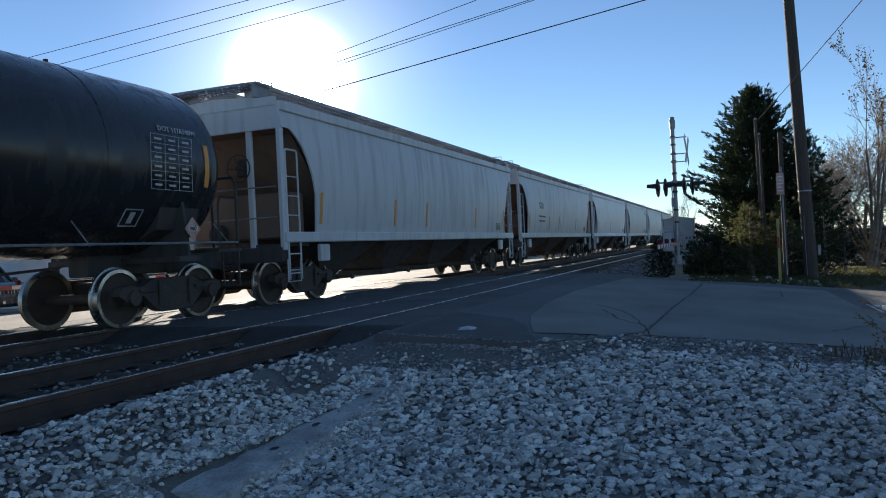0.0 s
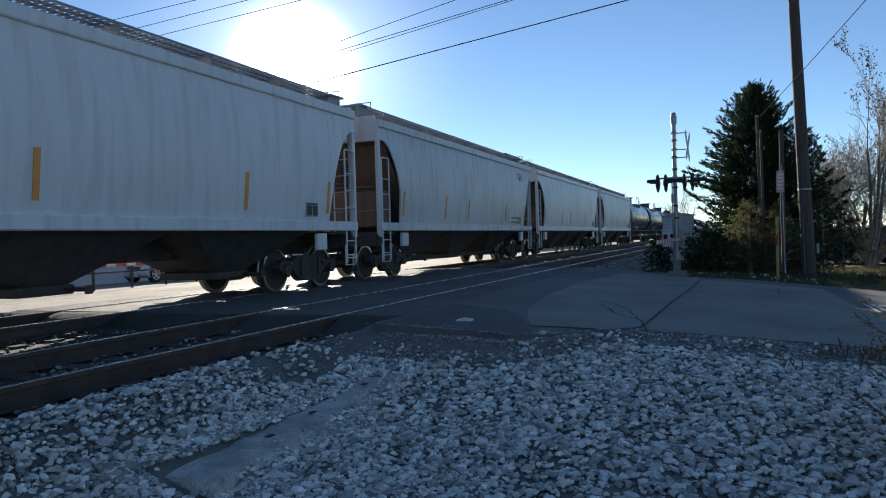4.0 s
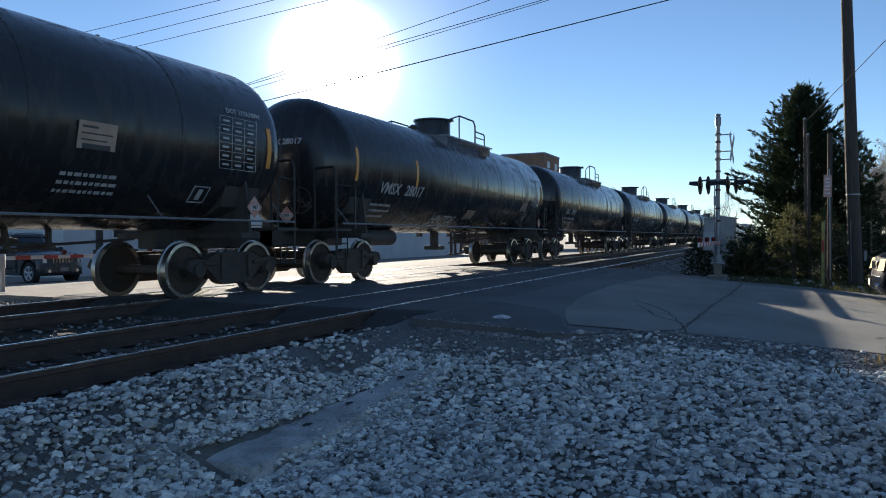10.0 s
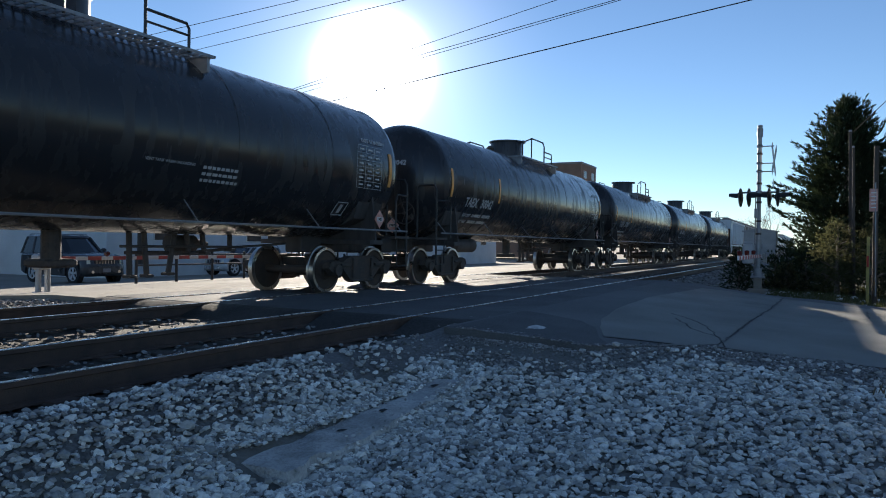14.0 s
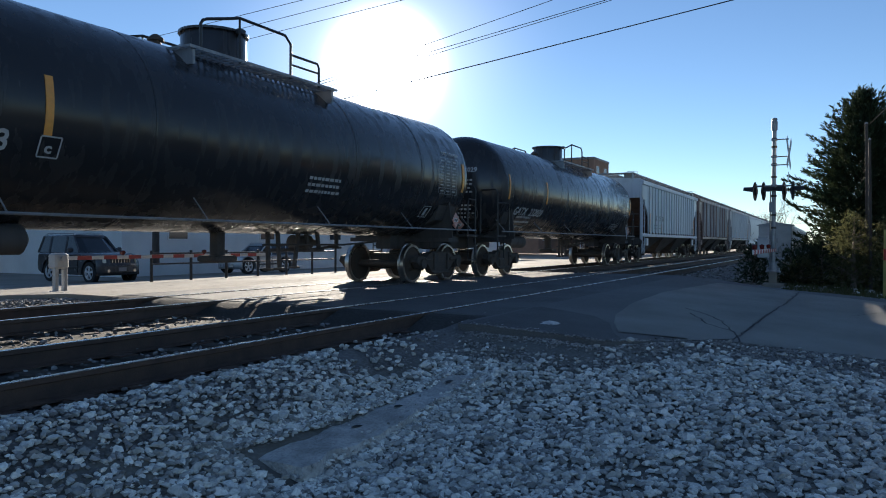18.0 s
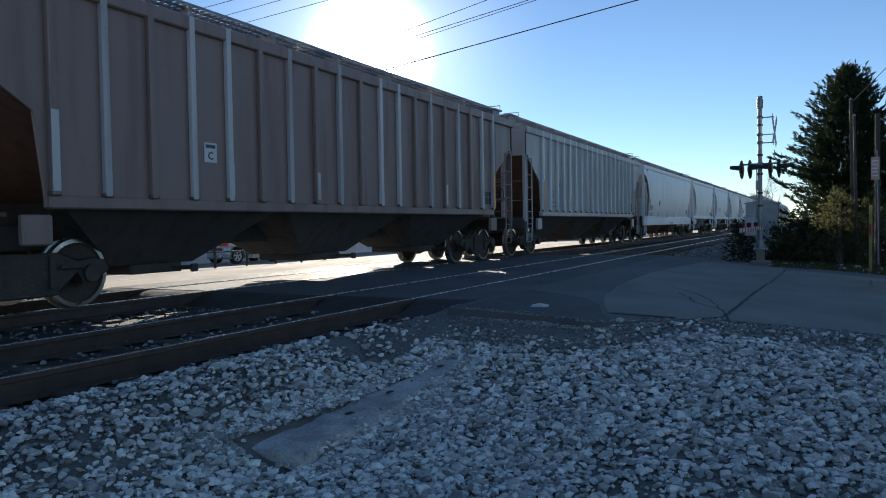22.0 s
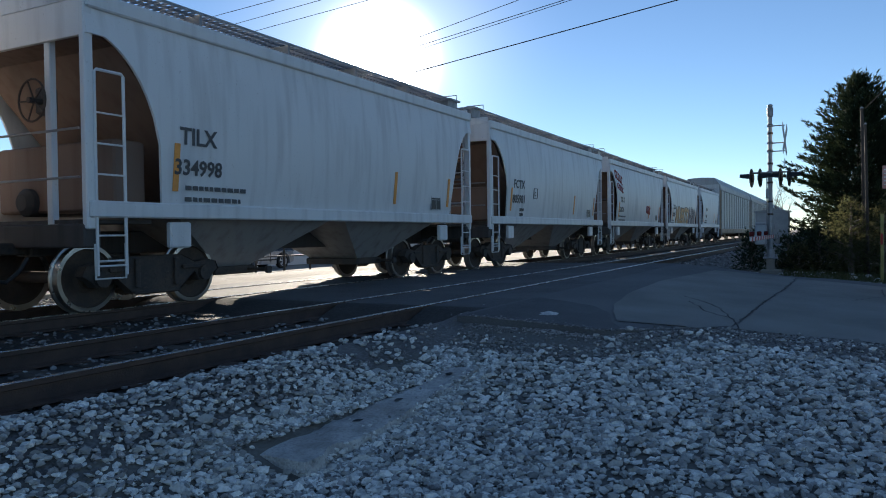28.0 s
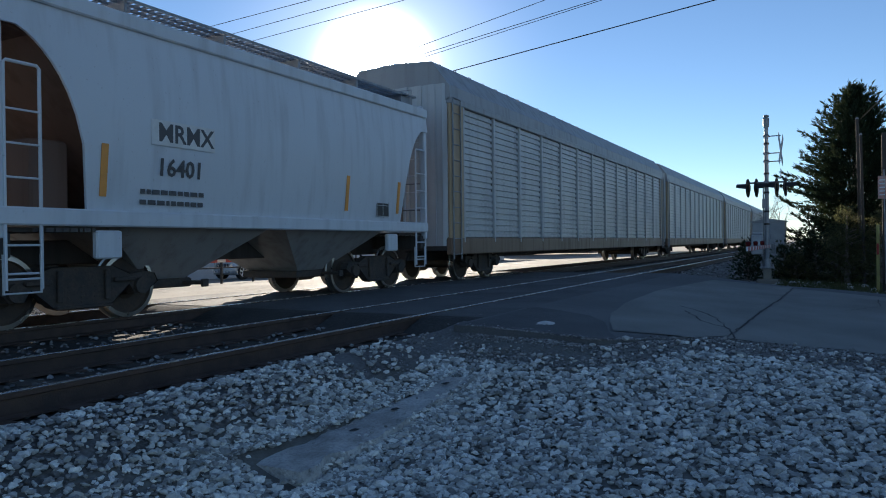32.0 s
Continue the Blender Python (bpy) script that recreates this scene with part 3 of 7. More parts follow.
# ---- railway tracks ----
def rail_mesh(x0, x1):
    m = MB()
    m.prism([(-0.07, -0.185), (0.07, -0.185), (0.07, -0.170), (0.012, -0.155), (0.012, -0.05), (0.036, -0.04), (0.036, -0.006), (-0.036, -0.006), (-0.036, -0.04), (-0.012, -0.05), (-0.012, -0.155), (-0.07, -0.170)], x0, x1)
    me = m.mesh("rail", [M_RAIL, M_RAILTOP])
    return me
for k, (ya, yb, lab) in enumerate(((4.99, 6.44, "empty nearer track on dark timber ties"), (8.82, 10.26, "track that carries the train, on dark timber ties"))):
    tr = tagged(thing("railway_track", lab, "railway track", kind="structure"))
    for y in (ya, yb):
        r = part("rail", rail_mesh(-60, 420), None, tr, "rusty steel rail with a worn bright head")
        r.location = (0, y, 0.004)
        h = part("rail_head", MB().box(180, 0, -0.001, 480, 0.052, 0.010, 0.003), M_RAILTOP, r)
    tie = MB().box(0, 0, 0, 0.23, 2.6, 0.18, 0.012).mesh("tie", M_TIE)
    plate = MB().box(0, 0, 0.097, 0.2, 0.34, 0.016).mesh("tie_plate", M_RAIL)
    for i in range(150):
        x = -8 + 0.52 * i
        if 9.2 < x < 23:
            continue
        t = part("tie", tie, None, tr)
        if -3 < x < 9.2:
            for y in (-0.75, 0.75):
                part("tie_plate", plate, None, t).location = (0, y, -0.002)
        t.matrix_basis = pose(x + random.uniform(-.03, .03), (ya + yb) / 2 + random.uniform(-.06, .06), -0.275 + random.uniform(-.012, .008), 0, 0, random.uniform(-1.2, 1.2))


# ---- loose stones ----
def stones(name, spots, mat_, label, low=False):
    """Crushed stones of uneven shape; one mesh of stuff."""
    ico = bmesh.new()
    bmesh.ops.create_icosphere(ico, subdivisions=1, radius=1.0)
    base = np.array([v.co for v in ico.verts])
    tri = np.array([[v.index for v in f.verts] for f in ico.faces])
    ico.free()
    rng = np.random.default_rng(5)
    kinds = []
    for _ in range(24):
        q = base.copy()
        for _c in range(8):
            nrm = rng.normal(size=3)
            nrm /= np.linalg.norm(nrm)
            d = q @ nrm
            lim = rng.uniform(0.34, 0.72)
            q -= np.outer(np.maximum(d - lim, 0), nrm)
        kinds.append(q * np.array([1, rng.uniform(.6, .95), rng.uniform(.45, .7)]) * 1.25)
    n = len(spots)
    V = np.zeros((n, len(base), 3))
    for i, (x, y, z, s) in enumerate(spots):
        a, b2 = rng.uniform(0, 6.283), rng.uniform(-.5, .5)
        ca, sa, cb, sb = math.cos(a), math.sin(a), math.cos(b2), math.sin(b2)
        R = np.array([[ca, -sa, 0], [sa, ca, 0], [0, 0, 1]]) @ np.array([[1, 0, 0], [0, cb, -sb], [0, sb, cb]])
        V[i] = kinds[rng.integers(24)] @ R.T * s + (x, y, z)
    F = (tri[None] + np.arange(n)[:, None, None] * len(base)).reshape(-1, 3)
    me = bpy.data.meshes.new(name)
    me.vertices.add(n * len(base))
    me.vertices.foreach_set("co", V.reshape(-1))
    me.loops.add(len(F) * 3)
    me.loops.foreach_set("vertex_index", F.reshape(-1).astype(np.int32))
    me.polygons.add(len(F))
    me.polygons.foreach_set("loop_start", np.arange(0, len(F) * 3, 3, dtype=np.int32))
    me.update(calc_edges=True)
    me.shade_flat()
    me.materials.append(mat_)
    return tagged(part(name, me, None), label, "gravel", kind="stuff")


def island_tint(m, lo, hi):
    """Each stone a little lighter or darker."""
    n, l = m.node_tree.nodes, m.node_tree.links
    b = n["Principled BSDF"]
    src = b.inputs["Base Color"].links[0].from_socket
    geo = n.new("ShaderNodeNewGeometry")
    r = n.new("ShaderNodeMapRange")
    r.inputs["To Min"].default_value, r.inputs["To Max"].default_value = lo, hi
    l.new(geo.outputs["Random Per Island"], r.inputs["Value"])
    h = n.new("ShaderNodeHueSaturation")
    l.new(r.outputs["Result"], h.inputs["Value"])
    l.new(src, h.inputs["Color"])
    l.new(h.outputs["Color"], b.inputs["Base Color"])
island_tint(M_STONE, 0.36, 1.28)
M_BSTONE = mat("ballast_stone", (0.30, 0.29, 0.28), 0.9, c2=(0.18, 0.17, 0.16), scale=2, c3=(0.42, 0.41, 0.39), scale2=30, bump=0.3)
island_tint(M_BSTONE, 0.4, 1.5)
island_tint(M_LEAF, 0.55, 1.5)
island_tint(M_LEAF2, 0.55, 1.5)

def let_through(m, share):
    """Thin leaves let some of the light behind them through."""
    n, l = m.node_tree.nodes, m.node_tree.links
    b = n["Principled BSDF"]
    out = n["Material Output"]
    t = n.new("ShaderNodeBsdfTranslucent")
    l.new(b.inputs["Base Color"].links[0].from_socket, t.inputs["Color"])
    mix = n.new("ShaderNodeMixShader")
    mix.inputs[0].default_value = share
    l.new(b.outputs[0], mix.inputs[1])
    l.new(t.outputs[0], mix.inputs[2])
    l.new(mix.outputs[0], out.inputs["Surface"])
for m_, share in ((M_LEAF, 0.2), (M_LEAF2, 0.45), (M_LEAF3, 0.25), (M_DRYLEAF, 0.5), (M_GRASS, 0.4)):
    let_through(m_, share)

rng = np.random.default_rng(11)
spots = []
def in_strip(x, y):
    return 3.62 < x < 6.35 and abs(y - 3.2 + 0.045 * (x - 5)) < 0.25 - 0.04 * (x - 3.62)
N_TRY = 36000
fine = []
for _ in range(N_TRY):
    x, y = rng.uniform(1.6, 10.2), rng.uniform(-4.2, 4.6)
    if x > edge_near(y) + abs(rng.normal(0, 0.10)) - 0.05 and y < 4.0:
        continue
    if in_strip(x, y) or (y > 3.72 + 0.3 * noise.noise((x * 0.9, 2.0, 0)) and rng.uniform() < 0.8):
        continue
    # a band of small dark stones lines the asphalt
    off = edge_near(y) - x + 0.35 * noise.noise((x * 1.3, y * 0.8, 4))
    rest = max(ground_z(x, y), road_z(y) - 0.01 if x > edge_near(y) and y < 4 else -9)
    if y > 2.2 and x > 7.55 + 0.35 * noise.noise((x * 0.9, y * 1.1, 6)) and rng.uniform() < 0.86:
        continue
    if off < 1.1 and rng.uniform() < 0.9:
        s = rng.uniform(0.012, 0.03)
        fine.append((x, y, rest + s * 0.25, s))
        continue
    s = rng.uniform(0.022, 0.047) * (1.0 if rng.uniform() < 0.93 else 1.35)
    if noise.noise((x * 0.6, y * 0.6, 11)) > 0.34 and rng.uniform() < 0.5:
        s *= 0.6
    spots.append((x, y, rest + s * 0.28 + rng.uniform(0, 0.012), s))
for _ in range(3500):
    x = rng.uniform(3.4, 6.6)
    y = 3.2 - 0.045 * (x - 5) + rng.choice((-1, 1)) * (abs(rng.normal(0.30, 0.05)) - 0.04 * (x - 3.7))
    s = rng.uniform(0.01, 0.034)
    (spots if s > 0.02 else fine).append((x, y, ground_z(x, y) + (0.05 if in_strip(x, y) else 0.012), s))
for _ in range(9000):
    x, y = rng.uniform(2.2, 9.8), rng.uniform(-3.6, 4.0)
    if x < edge_near(y) and not in_strip(x, y):
        s = rng.uniform(0.008, 0.017)
        fine.append((x, y, ground_z(x, y) + s * 0.3, s))
for _ in range(9000):
    x, y = rng.uniform(1.7, 5.6), rng.uniform(1.4, 4.5)
    if in_strip(x, y):
        continue
    s = rng.uniform(0.016, 0.036)
    (fine if rng.uniform() < 0.35 else spots).append((x, y, ground_z(x, y) + s * 0.35 + rng.uniform(0, 0.008), s))
for _ in range(11000):
    x, y = rng.uniform(-9.0, 1.7), rng.uniform(-5.5, 4.2)
    s = rng.uniform(0.03, 0.055)
    spots.append((x, y, ground_z(x, y) + s * 0.25, s))
# fine crushed stone spilled over the ragged edge of the asphalt
for _ in range(5200):
    y = rng.uniform(-4.0, 3.9)
    x = edge_near(y) + rng.normal(-0.05, 0.11)
    s = rng.uniform(0.006, 0.02)
    fine.append((x, y, (road_z(y) - 0.004 if x > edge_near(y) else ground_z(x, y)) + s * 0.35, s))
stones("gravel", spots, M_STONE, "loose white crushed limestone gravel")
spots = []
for _ in range(9000):
    x, y = rng.uniform(-3, 34), rng.uniform(4.25, 11.6)
    if 8.9 < x < 23.1 or rng.uniform() > (1.0 if x < 9 else 0.45):
        continue
    s = rng.uniform(0.02, 0.042)
    spots.append((x, y, -0.2 + rng.uniform(-0.005, 0.035), s))
for _ in range(3200):
    x, y = rng.uniform(3.0, 8.9), rng.uniform(11.2, 14.2)
    s = rng.uniform(0.025, 0.06)
    spots.append((x, y, ground_z(x, y) + s * 0.25, s))
for _ in range(2500):
    x, y = rng.uniform(21.2, 40), rng.uniform(0.2, 4.4)
    s = rng.uniform(0.02, 0.06)
    spots.append((x, y, ground_z(x, y) + s * 0.2, s))
stones("fine_gravel", fine, M_BSTONE, "small dark stones along the asphalt")
stones("ballast", spots, M_BSTONE, "dusty grey track ballast between the ties")

# concrete strip with drilled holes
st = MB()
X0, X1 = 3.7, 6.25
prof = []
for i in range(27):
    x = X0 + (X1 - X0) * i / 26
    yc = 3.2 - 0.045 * (x - 5)
    j = lambda k: 0.06 * noise.noise((x * 5, k, 0.5))
    w = 0.27 - 0.045 * (x - X0)
    z = ground_z(x, yc)
    prof.append([(x, yc - w + j(1), z - 0.05), (x, yc - w + 0.02 + j(1), z + 0.045 + j(4) * .4), (x, yc - w * 0.3, z + 0.06 + j(5) * .4), (x, yc + w * 0.4, z + 0.06 + j(6) * .4), (x, yc + w - 0.02 + j(2), z + 0.05 + j(7) * .4), (x, yc + w + j(2), z - 0.05)])
st.loft(prof, True, True)
strip = tagged(part("concrete_kerb", st, M_CONC, smooth=50), "broken old concrete kerb bedded in the gravel", "kerb")
crumbs = []
for _ in range(130):
    x = rng.uniform(3.7, 6.28)
    y = 3.2 - 0.045 * (x - 5) + rng.choice((-1, 1)) * min(0.25, abs(rng.normal(0.2, 0.07)))
    s = rng.uniform(0.006, 0.026)
    crumbs.append((x, y, ground_z(x, 3.2) + 0.058, s))
stones("kerb_gravel", crumbs, M_STONE, "small stones strewn over the kerb")
for x in (4.62, 5.18, 6.02):
    y = 3.21 - 0.045 * (x - 5)
    m = MB()
    m.v = [(x + 0.055 * math.cos(a) * random.uniform(.7, 1.3), y + 0.03 * math.sin(a), ground_z(x, 3.2) + 0.066) for a in [k * 0.6283 for k in range(10)]]
    m.f = [tuple(range(10))]
    part("bolt_hole", m, M_CRACK, strip, "dark bolt hole")

# ---- the train ----
CACHE = {}


def cached(key, make):
    if key not in CACHE:
        CACHE[key] = make()
    return CACHE[key]


WHEEL_R = 0.457


def wheelset_mesh():
    m = MB()
    for s in (-1, 1):
        y = 0.75 * s
        prof = [(y - s * 0.075, 0.13), (y - s * 0.075, 0.40), (y - s * 0.07, 0.485), (y - s * 0.035, 0.485), (y - s * 0.028, WHEEL_R), (y + s * 0.065, WHEEL_R - 0.008), (y + s * 0.068, 0.395), (y + s * 0.03, 0.375), (y + s * 0.015, 0.2), (y + s * 0.05, 0.15), (y + s * 0.10, 0.14), (y + s * 0.10, 0.085)]
        m.lathe(prof, 1, 32)
        m.lathe([(y + s * 0.13, 0.105), (y + s * 0.33, 0.105), (y + s * 0.35, 0.07)], 1, 12)
        for k in range(3):
            a = 2.094 * k
            m.rod((0.05 * math.cos(a), y + s * 0.34, 0.05 * math.sin(a)), (0.05 * math.cos(a), y + s * 0.37, 0.05 * math.sin(a)), 0.017, 6)
    m.lathe([(-0.9, 0.08), (0.9, 0.08)], 1, 12)
    me = m.mesh("wheelset", [M_WHEEL, M_TREAD], smooth=40)
    idx = []
    for p in me.polygons:
        rs = [math.hypot(me.vertices[v].co.x, me.vertices[v].co.z) for v in p.vertices]
        idx.append(1 if min(rs) > 0.39 else 0)
    me.polygons.foreach_set("material_index", idx)
    return me


def side_frame_mesh():
    top = [(-1.18, 0.50), (-1.12, 0.62), (-0.95, 0.66), (-0.72, 0.62), (-0.45, 0.74), (0.45, 0.74), (0.72, 0.62), (0.95, 0.66), (1.12, 0.62), (1.18, 0.50)]
    low = [(1.05, 0.42), (0.98, 0.34), (0.78, 0.34), (0.70, 0.48), (0.42, 0.24), (0.30, 0.20), (-0.30, 0.20), (-0.42, 0.24), (-0.70, 0.48), (-0.78, 0.34), (-0.98, 0.34), (-1.05, 0.42)]
    m = MB()
    o = top + low
    m.loft([[(x, -0.07, z) for x, z in o], [(x, -0.09, z) for x, z in o], [(x, 0.07, z) for x, z in o]])
    for s in (-1, 1):
        m.box(s * 0.62, -0.1, 0.56, 0.34, 0.05, 0.06, 0.01)
        m.rod((s * 0.89, -0.13, 0.457), (s * 0.89, -0.05, 0.457), 0.115, 14)
        m.box(s * 0.34, -0.1, 0.5, 0.07, 0.05, 0.4, 0.012)
    m.box(0, -0.1, 0.235, 0.8, 0.05, 0.05, 0.012)
    return m.mesh("side_frame", M_CAST)


def coil_mesh():
    m = MB()
    r, turns, seg = 0.065, 4, 10
    pts = [(r * math.cos(6.283 * k / seg), r * math.sin(6.283 * k / seg), 0.26 * k / (seg * turns)) for k in range(seg * turns + 1)]
    m.pipe(pts, 0.017, 5)
    return m.mesh("spring", M_CAST)


def truck(car, x):
    """A two-axle truck as a part of its car."""
    t = part("truck", cached("bolster", lambda: MB().box(0, 0, 0.56, 0.36, 2.1, 0.26, 0.03).box(0, 0, 0.72, 0.5, 0.5, 0.08, 0.02).mesh("truck", M_CAST)), None, car, "cast steel truck with coil springs")
    t.location = (x, 0, 0)
    for s in (-1, 1):
        f = part("side_frame", cached("sf", side_frame_mesh), None, t)
        f.matrix_basis = pose(0, s * 1.0, 0, 0, 0, 0 if s < 0 else 180)
        for k in (-0.19, 0, 0.19):
            c = part("spring", cached("coil", coil_mesh), None, t)
            c.location = (k, s * 1.0, 0.245)
    for dx in (-0.89, 0.89):
        w = part("wheelset", cached("ws", wheelset_mesh), None, t, "rusty wheelset with polished treads")
        w.location = (dx, 0, WHEEL_R)
        WHEELS.append((w, dx, car))
    for dx in (-0.36, 0.36):
        b = part("brake_beam", cached("bb", lambda: MB().box(0, 0, 0.36, 0.08, 1.5, 0.1, 0.01).box(0, -0.75, 0.42, 0.06, 0.12, 0.28, 0.02).box(0, 0.75, 0.42, 0.06, 0.12, 0.28, 0.02).mesh("brake_beam", M_CAST)), None, t)
        b.location = (dx, 0, 0)


def coupler(car, L):
    for s in (-1, 1):
        def make():
            m = MB().box(0, 0, 0, 0.8, 0.14, 0.16, 0.02)
            m.box(0.47, 0.04, 0, 0.22, 0.26, 0.28, 0.04)
            m.box(0.55, -0.13, 0, 0.12, 0.1, 0.28, 0.03)
            return m.mesh("coupler", M_CAST)
        c = part("coupler", cached("coupler", make), None, car)
        c.matrix_basis = pose(s * (L / 2 - 0.52), 0, 0.86, 0, 0, 0 if s > 0 else 180)
        h = MB()
        h.pipe([(0, 0, 0), (0.14, 0, -0.18), (0.3, 0, -0.3), (0.48, 0, -0.26)], 0.028, 6)
        ho = part("brake_hose", cached("hose", lambda: h.mesh("brake_hose", M_BLACK)), None, car)
        ho.matrix_basis = pose(s * (L / 2 - 0.62), 0.3 * s, 0.74, 0, 0, 0 if s > 0 else 180)


def ladder_mesh(h, w=0.42):
    return MB().pipe([(-w / 2, 0, 0), (-w / 2, 0, h - 0.03), (-w / 2 + 0.03, 0, h), (w / 2 - 0.03, 0, h), (w / 2, 0, h - 0.03), (w / 2, 0, 0)], 0.021, 6)


def rungs(la, h, material, step=0.38):
    for i in range(int(h / step)):
        part("rung", cached(("rung", material.name), lambda: MB().rod((-0.21, 0, 0), (0.21, 0, 0), 0.013, 6).mesh("rung", material)), None, la).location = (0, -0.004, 0.12 + i * step)


def brake_wheel(car, x, z, sgn):
    def make():
        m = MB()
        seg = 20
        m.pipe([(0, 0.27 * math.cos(6.283 * k / seg), 0.27 * math.sin(6.283 * k / seg)) for k in range(seg + 1)], 0.014, 6)
        for k in range(5):
            a = 6.283 * k / 5
            m.rod((0.03, 0, 0), (0, 0.27 * math.cos(a), 0.27 * math.sin(a)), 0.011, 5)
        m.rod((-0.05, 0, 0), (0.2, 0, 0), 0.04, 8)
        m.box(0.2, 0, 0.02, 0.14, 0.3, 0.36, 0.03)
        return m.mesh("brake_wheel", M_CAST)
    b = part("brake_wheel", cached("bw", make), None, car)
    b.matrix_basis = pose(x, -0.55, z, 0, 0, 0 if sgn < 0 else 180)


def running_board_mesh(length):
    m = MB()
    for y in (-0.28, -0.09, 0.09, 0.28):
        m.box(0, y, 0, length, 0.012, 0.045)
    k = int(length / 0.13)
    for i in range(k + 1):
        m.box(-length / 2 + i * length / k, 0, 0.004, 0.02, 0.58, 0.035)
    k = int(length / 1.9)
    for i in range(k + 1):
        m.box(-length / 2 + 0.1 + i * (length - 0.2) / k, 0, -0.13, 0.05, 0.5, 0.24)
    return m


def curve_low(x, xb, xt, style):
    """Height of the side sheet's lower edge at x."""
    a = abs(x)
    if a <= xb:
        return 1.34
    u = min(1.0, (a - xb) / (xt - xb))
    if style == "round":
        q = math.acos(1 - u * (1 - math.cos(1.35)))
        return 1.34 + 2.15 * math.sin(q) / math.sin(1.35)
    return 2.3 + 0.77 * u if u > 0.005 else 1.34


def bulge(z, style):
    if style == "round":
        return 1.46 + 0.14 * math.sin(math.pi * max(0, min(1, (z - 1.2) / 2.95)))
    return 1.52


def bold_of(kind, colour, size=1.0):
    if size < 0.08:
        return 0.0005
    return {"halo_white": 0.022, "halo_dark": 0.018}.get(colour, 0.008 if kind == "t" else 0.007)


def hopper(S0, S1, style="round", body="grey", slope="tan", post=None, bays=3, roof=3.98, label="", marks=(), reach=None, end_marks=(), fascia=False):
    L = S1 - S0
    car = thing("hopper_car", label, "hopper car", group="cars of the freight train")
    P_, SL = PAINT[body], PAINT[slope]
    flat = style == "flat"
    xe = L / 2 - (0.55 if flat else 0.6)
    reach = reach or (1.18 if flat else 0.9 if L < 14 else 0.97)
    xt, xb = xe - 0.27, xe - 0.27 - reach
    z_end = 3.15 if flat else 3.49
    # side sheets
    xs = [-xe + 0.008, -xt - 0.001] + [-xb - (xt - xb) * (1 - k / 9) for k in range(10)] + [xb * q for q in (-0.6, -0.2, 0.2, 0.6)] + [xb + (xt - xb) * k / 9 for k in range(10)] + [xt + 0.001, xe - 0.008]
    for s in (-1, 1):
        m = MB()
        rings = []
        for x in xs:
            lo = z_end if abs(x) > xt else curve_low(x, xb, xt, style)
            zz = [lo + (roof - lo) * j / 8 for j in range(9)]
            rings.append([(x, s * bulge(z, style), z) for z in zz] + [(x, s * (bulge(z, style) - 0.04), z) for z in reversed(zz)])
        m.loft(rings)
        part("side_sheet", m, P_, car, smooth=30)
        if fascia:
            part("side_sill", MB().box(0, s * 1.45, 1.29, 2 * xe - 0.04, 0.07, 0.12, 0.01), P_, car)
        else:
            part("side_sill", MB().box(0, s * 1.49, 1.35, 2 * (xb if flat and body != "bluish" else xe) - 0.04, 0.14, 0.16 if flat else 0.21, 0.02), P_, car)
        if fascia:
            part("sill_fascia", MB().box(0, s * 1.48, 1.05, 2 * xe + 0.1, 0.1, 0.36, 0.015), P_, car, "deep white sill below the side sheet")
        part("top_chord", MB().box(0, s * (bulge(roof, style) + 0.03), roof - 0.07, 2 * xe - 0.03, 0.09, 0.2, 0.02), P_, car)
        for e in (-1, 1):
            part("corner_post", MB().box(e * (xe - 0.06), s * 1.47, 2.55, 0.13, 0.1, 2.9, 0.015), P_, car)
            la = part("ladder", cached(("lad", 2.55), lambda: ladder_mesh(2.55).mesh("ladder", M_GALV)), None, car)
            la.matrix_basis = pose(e * (xe - 0.33), s * 1.53, 0.52, 0, 0, 0 if s < 0 else 180)
            la.data = cached(("lad", 2.55, body), lambda: ladder_mesh(2.55).mesh("ladder", P_))
            rungs(la, 2.55, P_)
            jack = part("jacking_pad", MB().box(e * (xb + (0.1 if flat else -0.3)), s * 1.46, 1.02, 0.38, 0.1, 0.36, 0.02), P_, car)
            part("sill_step", cached(("step", body), lambda: MB().pipe([(-0.22, 0, 0.5), (-0.22, 0, 0.06), (0.22, 0, 0.06), (0.22, 0, 0.5)], 0.016, 6).rod((-0.22, 0, 0.28), (0.22, 0, 0.28), 0.014).mesh("sill_step", P_)), None, car).matrix_basis = pose(e * (xe - 0.33), s * 1.5, 0.42)
    # slope sheets, bulkheads and end frames
    for e in (-1, 1):
        m = MB()
        xk = xb - (1.45 if flat else 1.2)
        za, zb_ = (3.18, 2.93) if flat else (3.5, 3.44)
        m.loft([[(e * (xe - 0.07), y, za), (e * (xe - 0.5), y, zb_), (e * xk, y, 1.35), (e * xk, y, 1.40), (e * (xe - 0.52), y, zb_ + 0.05), (e * (xe - 0.07), y, za + 0.05)] for y in (-1.43, 1.43)])
        part("slope_sheet", m, SL, car)
        part("end_panel", MB().box(e * (xe - 0.03), 0, (z_end + roof) / 2 + 0.05, 0.06, 2.9, roof - z_end + 0.14, 0.01), P_, car)
        part("bulkhead", MB().box(e * (xb - 1.7 if flat else xb + 0.32), 0, 1.62 if flat else 1.82, 0.3 if flat else 0.5, 2.5, 0.5 if flat else 0.94, 0.03), SL, car)
        for y in (-0.75, 0.75):
            part("end_post", MB().box(e * (xe - 0.08), y, 2.3, 0.09, 0.12, 2.5, 0.012), P_, car)
        part("end_sill", MB().box(e * (xe - 0.1), 0, 1.02, 0.24, 2.95, 0.3, 0.02), PAINT["under"], car)
